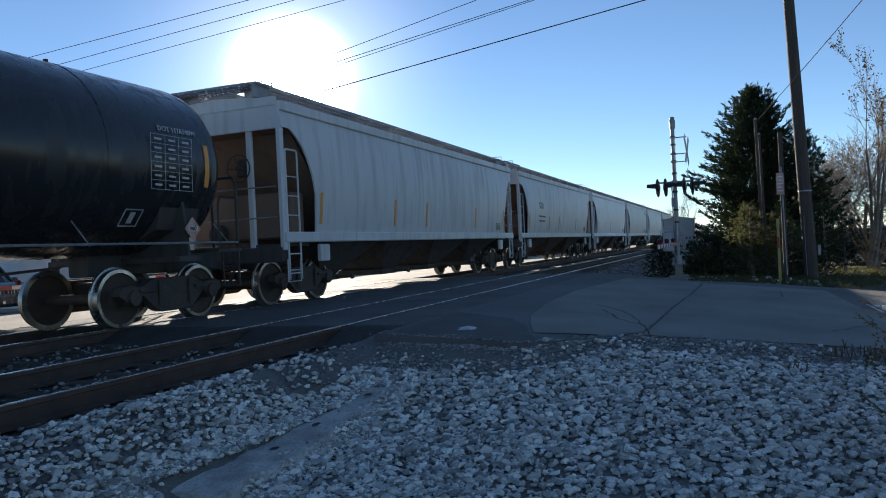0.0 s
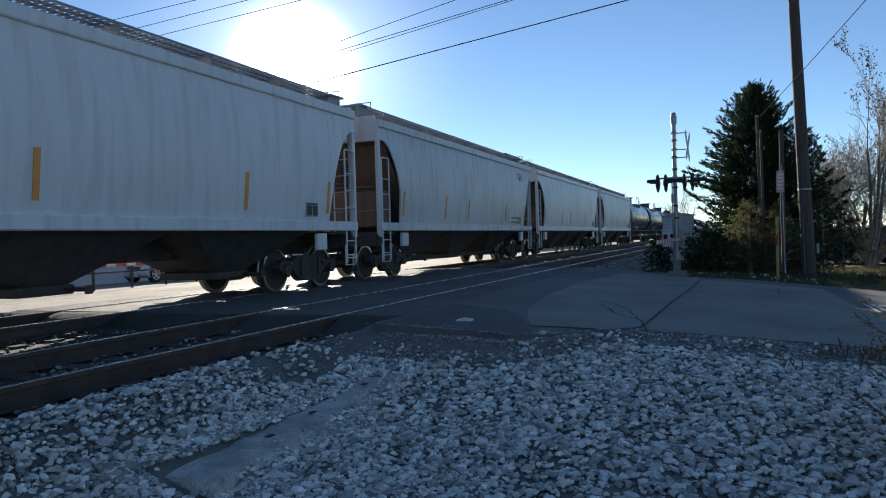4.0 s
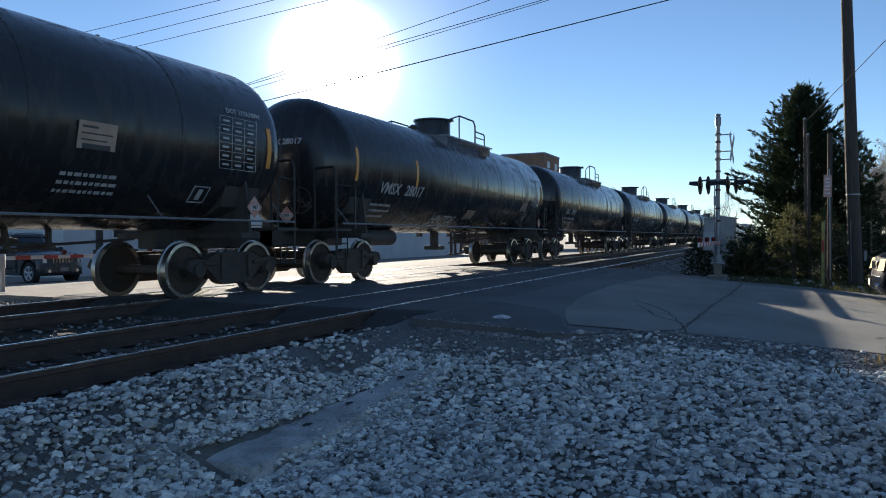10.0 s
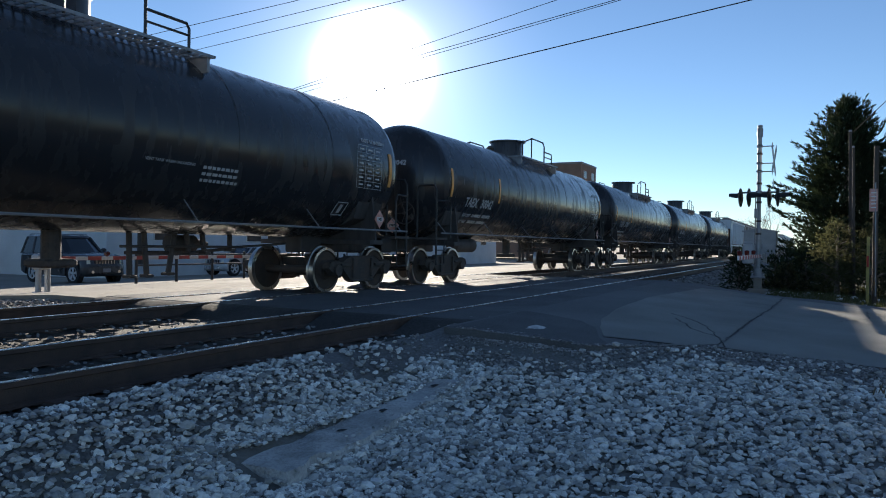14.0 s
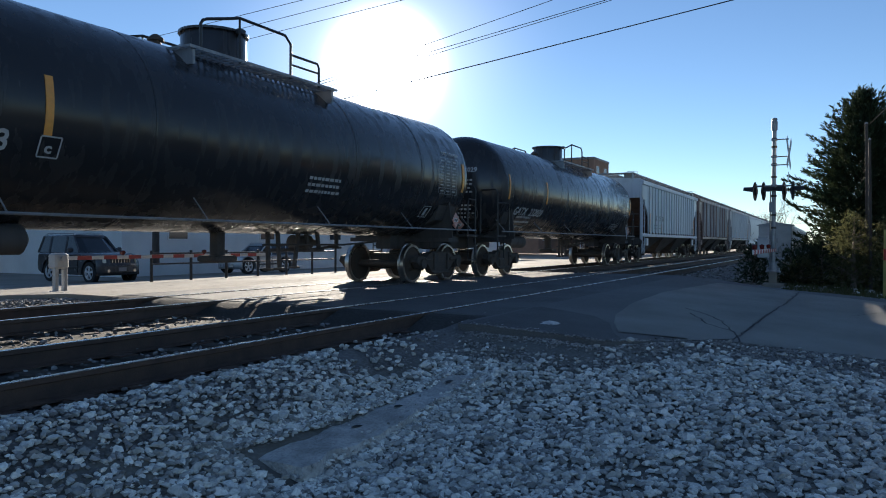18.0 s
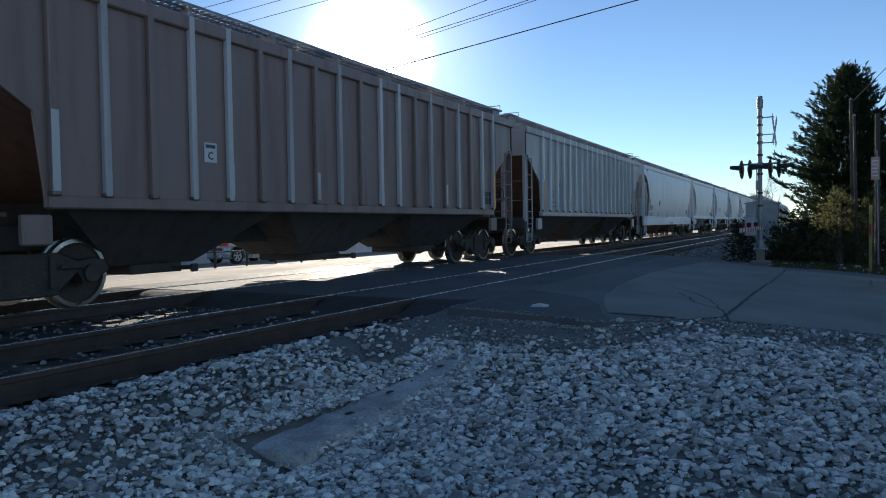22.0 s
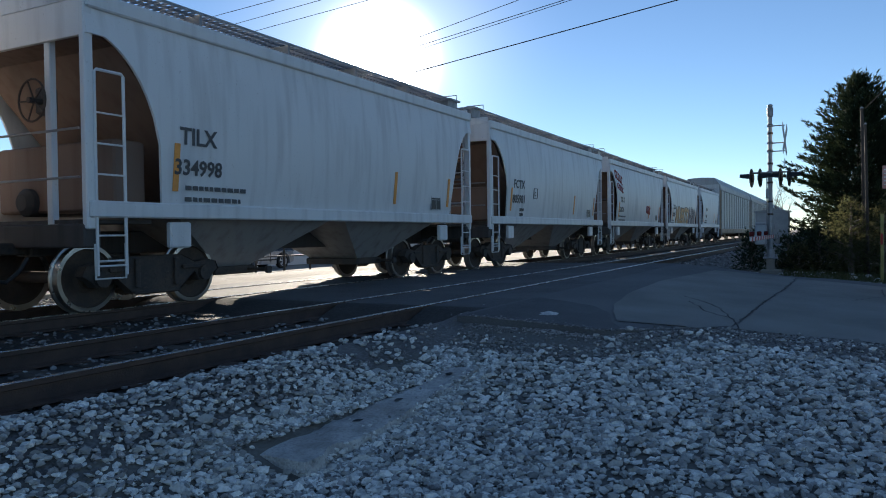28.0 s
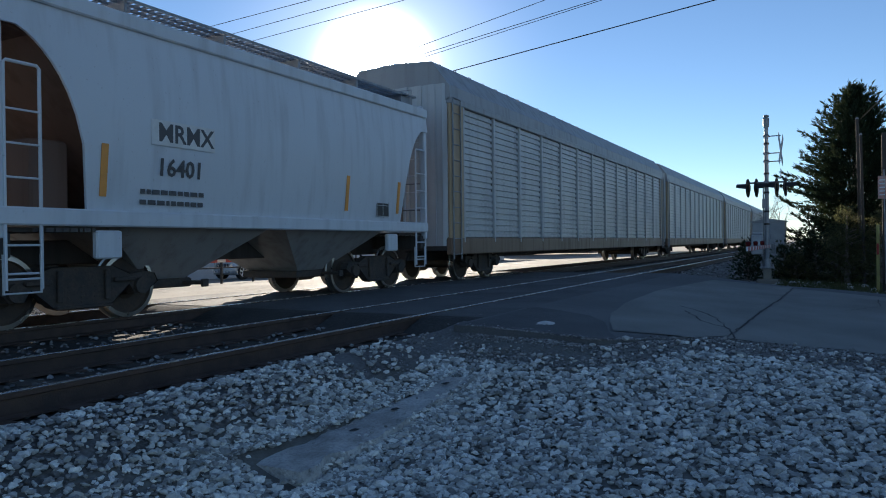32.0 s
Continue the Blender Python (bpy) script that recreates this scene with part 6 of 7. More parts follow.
part("cable_guard", MB().box(0.02, -0.24, 0.85, 0.03, 0.08, 0.3, 0.01), M_GALV, pole)
far = utility_pole(pose(24.6, 28.6, -0.2), 10.6, 0.17, 0.11, "wooden utility pole with double cross-arms")
for dx in (-0.16, 0.16):
    part("cross_arm", MB().box(0, dx, 9.85, 3.7, 0.1, 0.13, 0.01), M_WOOD, far)
for y in (-1.7, -0.9, 0.5, 1.1, 1.7):
    part("insulator", cached("insul", lambda: MB().lathe([(0, 0.03), (0.06, 0.06), (0.1, 0.04), (0.14, 0.065), (0.2, 0.02)], 2, 10).mesh("insulator", M_GALV)), None, far).location = (y, 0, 9.91)
    part("brace", cached("brace", lambda: MB().rod((0, 0, 0), (0, 0.1, -0.5), 0.012, 5).mesh("brace", M_GALV)), None, far).location = (y * 0.4, 0.2, 9.8)
for x, y, h, r, lab in ((26.9, -0.93, 5.25, 0.055, "slender dark pole in front of the cedar"), (26.2, -1.0, 4.65, 0.045, "thin dark pole beside a slender pole")):
    t = thing("service_pole", lab, "pole", pose(x, y, -0.45))
    part("shaft", MB().rod((0, -0.06, 0), (0, 0.02, h), r, 10, r * 0.8), M_WOOD, t)
    part("cap", MB().lathe([(h, r), (h + 0.03, r * 0.9), (h + 0.06, 0.01)], 2, 10, (0, 0.02, 0)), M_GALV, t)
sp = thing("sign_post", "dark timber post with a faded red notice plate", "sign post", pose(23.2, -1.42, -0.45))
part("post", MB().box(0, 0, 2.15, 0.1, 0.12, 4.3, 0.01), M_WOOD, sp)
part("notice_plate", MB().box(-0.07, 0.06, 2.82, 0.012, 0.20, 0.62, 0.004), M_SIGNRED, sp, "faded red and white plate")
for k in range(5):
    part("lettering", MB().box(-0.079, 0.06, 2.62 + 0.1 * k, 0.004, 0.13, 0.03), M_WHITE, sp, "unreadable pale line")
part("conduit", MB().pipe([(-0.06, -0.02, 0.2), (-0.06, 0.02, 3.3)], 0.02, 6), M_GALV, sp)
part("bracket", MB().rod((0, 0, 4.2), (0, -0.22, 4.05), 0.02, 6).rod((0, -0.22, 4.05), (0, -0.3, 3.95), 0.035, 6), M_GALV, sp)
ym = thing("marker_post", "yellow utility marker post with an orange band", "marker post", pose(22.9, -1.24, -0.45))
part("post", MB().prism([(-0.036, -0.018), (0.036, -0.018), (0.036, 0.018), (-0.036, 0.018)], 0, 1.82, 2), M_YELLOW, ym)
part("band", MB().box(0, 0, 1.15, 0.05, 0.11, 0.3, 0.004), M_RED, ym, "faded orange-red band")
ym.rotation_euler = (0, 0, 1.4)

def wire(pts, r, label="black overhead power line", sag=0.0):
    a, b = Vector(pts[0]), Vector(pts[1])
    n = 14
    line = []
    for i in range(n + 1):
        u = i / n
        q = a.lerp(b, u)
        q.z -= sag * 4 * u * (1 - u)
        line.append(tuple(q))
    tagged(part("overhead_wire", MB().pipe(line, r, 5), M_WIRE), label, "wire", "overhead wires at the crossing")
def span(y0, z0, y1, z1, r, ya=30.0, yb=-2.0, x=24.5, sag=0.0):
    k = (z1 - z0) / (y1 - y0)
    wire(((x, ya, z0 + k * (ya - y0)), (x, yb, z0 + k * (yb - y0))), r, sag=sag)
E0 = 1.0
span(28.6, 9.27 + E0, 17.1, 9.84 + E0, 0.013, 28.6, -2.0, 23.7)
span(28.6, 9.12 + E0, 15.8, 9.96 + E0, 0.013, 28.6, -2.0, 24.86)
span(28.6, 9.2 + E0, 14.15, 10.2 + E0, 0.013, 28.6, -2.0, 26.4)
span(13.8, 7.5 + E0, 7.9, 8.6 + E0, 0.012, 30)
span(13.6, 7.2 + E0, 6.6, 8.2 + E0, 0.013, 30)
span(13.7, 7.05 + E0, 6.2, 8.2 + E0, 0.011, 30)
span(14.0, 6.2 + E0, 2.2, 7.65 + E0, 0.019, 30)
wire(((26.9, -0.93, 4.72), (14, -4.95, 7.95)), 0.011, "pale service drop wire", 0.1)
wire(((24.6, 29.5, 10.5), (20, 60, 10.8)), 0.013)
wire(((24.6, 27.0, 9.6), (20, 60, 10.0)), 0.013)

# ---- trees and shrubs ----
def quads(vs, name, mat_):
    me = bpy.data.meshes.new(name)
    n = len(vs) // 4
    me.from_pydata(vs, [], [(4 * i, 4 * i + 1, 4 * i + 2, 4 * i + 3) for i in range(n)])
    me.materials.append(mat_)
    return me

def conifer(at, h, rad, seed, mat_, label, name="cedar_tree", branches=330, low=0.06, spray=0.15, big=False):
    rnd = random.Random(seed)
    t = thing(name, label, "tree", at)
    part("trunk", MB().loft([[((0.16 - 0.15 * z / h) * math.cos(6.283 * k / 9) * rad / 2.2 + 0.05 * math.sin(z), (0.16 - 0.15 * z / h) * math.sin(6.283 * k / 9) * rad / 2.2, z) for k in range(9)] for z in [h * 0.97 * i / 8 for i in range(9)]]), M_BARK, t)
    vs = []
    def outline(u):
        """Crown radius at the share u of its height, as a blunt ragged cone."""
        return min(1.0, 0.74 + 1.0 * u) * (1 - u ** (2.9 if big else 1.9)) ** 0.9 if u < 0.95 else max(0.04, (1 - u) / 0.05 * 0.1)
    def sprig(c, d, n):
        for k in range(n):
            tip = (d * 1.3 + Vector((rnd.gauss(0, .5), rnd.gauss(0, .5), rnd.gauss(0.4, .4)))).normalized()
            side = tip.cross(Vector((rnd.gauss(0, 1), rnd.gauss(0, 1), rnd.gauss(0, 1)))).normalized()
            l, w = spray * rnd.uniform(0.6, 1.6), spray * rnd.uniform(0.06, 0.13)
            vs.extend([tuple(c - side * w * 0.5), tuple(c + tip * l * 0.5 - side * w), tuple(c + tip * l), tuple(c + tip * l * 0.5 + side * w)])
    # long boughs whose tips break the outline
    twigs = MB()
    for b in range(branches // 6 if big else 0):
        u = low + (0.985 - low) * ((b + rnd.random()) / (branches // 6)) ** 0.85
        az = 2.4 * b + rnd.uniform(-0.5, 0.5)
        ln = rad * outline(u) * rnd.uniform(0.82, 1.28) + 0.12
        d = Vector((math.cos(az), math.sin(az), rnd.uniform(0.15, 0.5) + 1.3 * max(0.0, u - 0.5))).normalized()
        z0 = h * u - ln * d.z * 0.6
        if spray < 0.05:
            twigs.pipe([tuple(Vector((0, 0, z0 + 0.22 * f * f)) + d * ln * f) for f in (0.05, 0.35, 0.6, 0.8, 0.98)], 0.0045, 4)
        step = min(0.045, spray * 0.75)
        for s in range(int(ln / step)):
            f = 0.35 + 0.65 * (s + rnd.random()) * step / ln
            fan = (0.02 + 0.20 * (1 - f)) * (1.0 if spray > 0.1 else 0.45)
            sprig(Vector((0, 0, z0 + 0.22 * f * f)) + d * ln * f + Vector((rnd.gauss(0, fan), rnd.gauss(0, fan), rnd.gauss(0, fan * 0.5))), d, 6)
    for b in range(branches):
        u = low + (1 - low) * ((b + rnd.random()) / branches) ** 0.85
        az = rnd.uniform(0, 6.283)
        lobe = 0.94 + (0.62 if big else 0.42) * noise.noise((math.cos(az) * 2.2, math.sin(az) * 2.2, u * 8.0 + seed))
        ln = rad * (0.86 if big else 1.0) * outline(u) * lobe * rnd.uniform(0.6, 1.08) * (1.22 if rnd.random() < 0.09 else 1.0)
        up = rnd.uniform(0.1, 0.4) + 1.1 * max(0.0, u - 0.55)
        d = Vector((math.cos(az), math.sin(az), up)).normalized()
        z0 = h * u - ln * d.z * 0.55
        steps = max(3, int(ln / min(0.1, spray * 1.2)))
        for s in range(steps):
            f = 0.3 + 0.7 * (s + rnd.random()) / steps
            fan = 0.035 + 0.24 * (1 - f)
            c = Vector((0, 0, z0)) + d * ln * f + Vector((rnd.gauss(0, fan), rnd.gauss(0, fan), rnd.gauss(0, fan * .6) + 0.1 * f * f * ln * 0.35))
            sprig(c, d, 6 if spray > 0.05 else 9)
    if twigs.v:
        tagged(part("twigs", twigs, M_BARK, t, "thin brown twigs"), kind="stuff")
    part("crown", quads(vs, "crown", mat_), None, t, "dense dark needle foliage" if mat_ == M_LEAF else "")
    for k in range(14):
        z0 = h * rnd.uniform(0.1, 0.8)
        az = rnd.uniform(0, 6.283)
        ln = rad * 0.75 * (1 - z0 / h)
        part("limb", MB().rod((0, 0, z0), (math.cos(az) * ln, math.sin(az) * ln, z0 + ln * 0.4), 0.03, 5, 0.008), M_BARK, t)
    return t
conifer(pose(30.2, -0.95, -0.5), 6.9, 2.3, 3, M_LEAF, "tall dark green cedar beside the crossing", branches=1000, big=True)
conifer(pose(29.6, -2.6, -0.5), 4.9, 1.3, 8, M_LEAF, "smaller dark cedar growing beside a taller one", branches=240, big=True)
conifer(pose(26.6, -0.6, -0.45), 2.4, 1.25, 5, M_LEAF2, "olive juniper spreading at the road verge", "juniper_bush", 300, 0.02, 0.08)
conifer(pose(26.3, -1.5, -0.45), 2.2, 1.2, 6, M_LEAF2, "olive juniper spreading behind the marker post", "juniper_bush", 280, 0.02, 0.08)
conifer(pose(27.5, 0.3, -0.45), 1.5, 0.8, 7, M_LEAF, "low dark juniper under the cedar", "juniper_bush", 110, 0.02, 0.12)
conifer(pose(26.3, 2.3, -0.42), 1.3, 0.65, 9, M_LEAF, "low dark bush beside the signal mast", "juniper_bush", 200, 0.02, 0.11)
for i, (x, y, h) in enumerate(((28.2, 0.9, 1.3), (27.8, -0.3, 1.6), (27.3, -1.9, 1.7), (28.5, -3.6, 1.9), (27.2, 0.9, 0.9), (26.6, -2.3, 1.1), (27.4, 1.25, 1.2))):
    conifer(pose(x, y, -0.45), h, 0.85, 40 + i, M_LEAF2 if i % 3 == 1 else M_LEAF, "low evergreen shrub in the verge", "evergreen_shrub", 100, 0.02, 0.12)
conifer(pose(27.6, -2.9, -0.5), 2.3, 0.9, 10, M_LEAF, "dark bush behind the utility pole", "juniper_bush", 120, 0.02, 0.12)

def bare_tree(at, h, seed, label, spread=0.5, levels=5, r0=0.09, leaves=0, stems=1, lean=0.22, fine=0.004, short=1.0, name="bare_tree"):
    rnd = random.Random(seed)
    t = thing(name, label, "tree", at)
    vs = []
    twigs = MB()
    trunk = MB()
    def grow(p, d, ln, r, lev):
        segs = 3
        for s in range(segs):
            nd = (d + Vector((rnd.gauss(0, .1), rnd.gauss(0, .1), rnd.gauss(0.03, .06)))).normalized()
            q = p + nd * ln / segs
            (trunk if lev == levels else twigs).rod(p, q, max(fine, r), 6 if lev == levels else 4 if lev > 2 else 3, max(fine * 0.8, r * 0.85))
            p, d, r = q, nd, r * 0.85
            if lev > 0 and (s > 0 or lev < levels):
                for _ in range(rnd.choice((1, 1, 2))):
                    az = rnd.uniform(0, 6.283)
                    side = d.orthogonal().normalized()
                    side.rotate(Matrix.Rotation(az, 3, d))
                    grow(p, (d + side * rnd.uniform(spread * .6, spread * 1.5)).normalized(), ln * rnd.uniform(0.5, 0.72) * (short if lev == levels else 1.0), r * 0.6, lev - 1)
            elif lev == 0 and leaves and rnd.random() < leaves * (2.2 if p.z > h * 0.75 else 0.35):
                for _ in range(3):
                    c = p + Vector((rnd.gauss(0, .05), rnd.gauss(0, .05), rnd.gauss(0, .05)))
                    a, e = Vector((rnd.gauss(0, 1), rnd.gauss(0, 1), rnd.gauss(0, 1))).normalized() * 0.07, Vector((rnd.gauss(0, 1), rnd.gauss(0, 1), rnd.gauss(0, 1))).normalized() * 0.05
                    vs.extend([tuple(c), tuple(c + a), tuple(c + a + e), tuple(c + e)])
    for k in range(stems):
        az = 6.283 * k / max(1, stems) + rnd.random()
        q = lean * rnd.uniform(0.6, 1.3) if stems > 1 else 0.0
        grow(Vector((0.12 * math.cos(az), 0.12 * math.sin(az), 0)), Vector((q * math.cos(az), q * math.sin(az), 1)).normalized(), h * rnd.uniform(0.42, 0.52), r0, levels)
    part("trunk", trunk, M_BARK, t)
    part("crown", twigs, M_BARK, t, "fine bare branches")
    if vs:
        part("leaves", quads(vs, "leaves", M_DRYLEAF if leaves < 0.2 else M_LEAF3), None, t, "sparse remaining leaves")
    return t
bare_tree(pose(31.5, -4.8, -0.6, 8.5, 0, 0), 10.2, 4, "tall slender tree that keeps some leaves in its crown", 0.34, 4, 0.075, 0.6, 3, 0.05, 0.006, 0.62)
bare_tree(pose(33.5, -5.2, -0.6), 5.6, 12, "bare bushy tree behind the parked cars", 0.7, 4, 0.06, 0.05, 17, 0.5, 0.008)
bare_tree(pose(34.5, -3.6, -0.6), 4.9, 13, "bare bushy tree behind the parked cars", 0.7, 4, 0.05, 0.05, 14, 0.5, 0.008)
bare_tree(pose(35.5, -7.0, -0.6), 5.6, 14, "bare winter tree by the car park", 0.7, 4, 0.06, 0.06, 9, 0.45, 0.010)
for i, (x, y, h) in enumerate(((110, 6, 8.5), (118, 1.5, 9.5), (128, 8.5, 8), (135, -4, 10), (105, -3, 8))):
    bare_tree(pose(x, y, -0.5), h, 20 + i, "bare winter tree far down the line", 0.6, 4, 0.12, 0, 3)

def weed(at, h, seed, label, n=26):
    rnd = random.Random(seed)
    w = thing("dry_weed", label, "weed", at)
    stems, vs = MB(), []
    for k in range(n):
        az, tilt = rnd.uniform(0, 6.283), rnd.uniform(0.1, 0.85)
        d = Vector((math.cos(az) * tilt, math.sin(az) * tilt, 1)).normalized()
        p = Vector((rnd.gauss(0, .07), rnd.gauss(0, .07), 0))
        ln = h * rnd.uniform(0.55, 1.1)
        for s in range(7):
            nd = (d + Vector((rnd.gauss(0, .12), rnd.gauss(0, .12), -0.07 * s * tilt))).normalized()
            q = p + nd * ln / 7
            stems.rod(p, q, 0.006 * (1 - s / 9), 4)
            p, d = q, nd
            if s > 1:
                for _ in range(15):
                    c = p + Vector((rnd.gauss(0, .03), rnd.gauss(0, .03), rnd.gauss(0, .03)))
                    a = (d + Vector((rnd.gauss(0, .8), rnd.gauss(0, .8), rnd.gauss(0, .8)))).normalized()
                    b = a.orthogonal().normalized()
                    l, ww = rnd.uniform(0.025, 0.055), rnd.uniform(0.003, 0.008)
                    vs.extend([tuple(c), tuple(c + a * l * .5 - b * ww), tuple(c + a * l), tuple(c + a * l * .5 + b * ww)])
    tagged(part("stalk", stems, M_BARK, w), kind="stuff")
    part("leaves", quads(vs, "leaves", M_DRYLEAF), None, w, "withered tan leaves")
conifer(pose(5.0, -1.66, -0.62), 2.0, 1.02, 31, M_LEAF3, "dry brownish-green juniper at the gravel's edge", "juniper_bush", 480, 0.02, 0.021, big=True)
weed(pose(8.6, -2.3, ground_z(8.6, -2.3)), 1.0, 2, "withered tan weed at the gravel's edge", 34)
weed(pose(7.6, -2.62, ground_z(7.6, -2.62)), 0.7, 3, "withered tan weed at the gravel's edge")
weed(pose(8.9, -2.9, ground_z(8.9, -2.9)), 1.1, 4, "withered tan weed beside the road")

def tufts(name, spots, mat_, label, hgt):
    rnd = random.Random(9)
    vs = []
    for x, y, z in spots:
        for _ in range(7):
            az = rnd.uniform(0, 6.283)
            l = hgt * rnd.uniform(0.5, 1.3)
            b = Vector((x + rnd.gauss(0, .04), y + rnd.gauss(0, .04), z - 0.01))
            tip = b + Vector((math.cos(az) * l * .5, math.sin(az) * l * .5, l))
            s = Vector((-math.sin(az), math.cos(az), 0)) * 0.006
            mid = b.lerp(tip, 0.55) + Vector((0, 0, l * 0.12))
            vs += [tuple(b - s), tuple(b + s), tuple(mid + s), tuple(mid - s), tuple(mid - s), tuple(mid + s), tuple(tip + s * .2), tuple(tip - s * .2)]
    tagged(part(name, quads(vs, name, mat_), None), label, "grass", kind="stuff")
rng = np.random.default_rng(21)
sp_ = [(x, y, ground_z(x, y)) for x, y in zip(rng.uniform(21.4, 33, 2600), rng.uniform(-8, 1.3, 2600))]
tufts("grass", sp_, M_GRASS, "sparse winter grass and leaf litter on the verge", 0.13)
sp_ = [(x, y, ground_z(x, y)) for x, y in zip(rng.normal(8.9, 0.5, 420), rng.normal(-2.6, 0.6, 420)) if x < 9.6]
tufts("dry_grass", sp_, M_DRYLEAF, "straw-coloured dry grass at the gravel's edge", 0.12)
spots = [(x, y, ground_z(x, y) + 0.03, s) for x, y, s in zip(rng.uniform(21.6, 26.5, 46), rng.uniform(-2.2, 1.6, 46), rng.uniform(0.03, 0.11, 46))]
stones("verge_rocks", spots, M_STONE, "pale loose rocks along the verge")

# ---- vehicles ----
def wheel_parts(parent, x, y, r, side):
    w = part("wheel", MB().lathe([(y - 0.11, r * 0.62), (y - 0.115, r * 0.93), (y - 0.09, r), (y + 0.09, r), (y + 0.115, r * 0.93), (y + 0.11, r * 0.62)], 1, 30, (x, 0, r), False), M_RUBBER, parent, "black tyre", smooth=40)
    yo = y + side * 0.10
    part("rim", MB().lathe([(yo - side * 0.06, r * 0.64), (yo + side * 0.012, r * 0.66), (yo + side * 0.012, r * 0.60), (yo - side * 0.05, r * 0.56)], 1, 30, (x, 0, r), False), M_ALLOY, w, "silver alloy rim", smooth=40)
    sp = MB()
    for k in range(5):
        a = 6.283 * k / 5 + 0.3
        q = [(x + r * 0.1 * math.cos(a - .6), r + r * 0.1 * math.sin(a - .6)), (x + r * 0.6 * math.cos(a - .2), r + r * 0.6 * math.sin(a - .2)), (x + r * 0.6 * math.cos(a + .2), r + r * 0.6 * math.sin(a + .2)), (x + r * 0.1 * math.cos(a + .6), r + r * 0.1 * math.sin(a + .6))]
        sp.loft([[(u, yo + side * 0.005, v) for u, v in q], [(u, yo - side * 0.03, v) for u, v in q]])
    part("wheel_spider", sp.lathe([(yo - side * 0.03, r * 0.15), (yo + side * 0.012, r * 0.14)], 1, 14, (x, 0, r)), M_ALLOY, w, "five silver spokes")
    part("brake_disc", MB().lathe([(yo - side * 0.07, r * 0.56), (yo - side * 0.06, r * 0.56)], 1, 20, (x, 0, r)), M_BLACK, w)

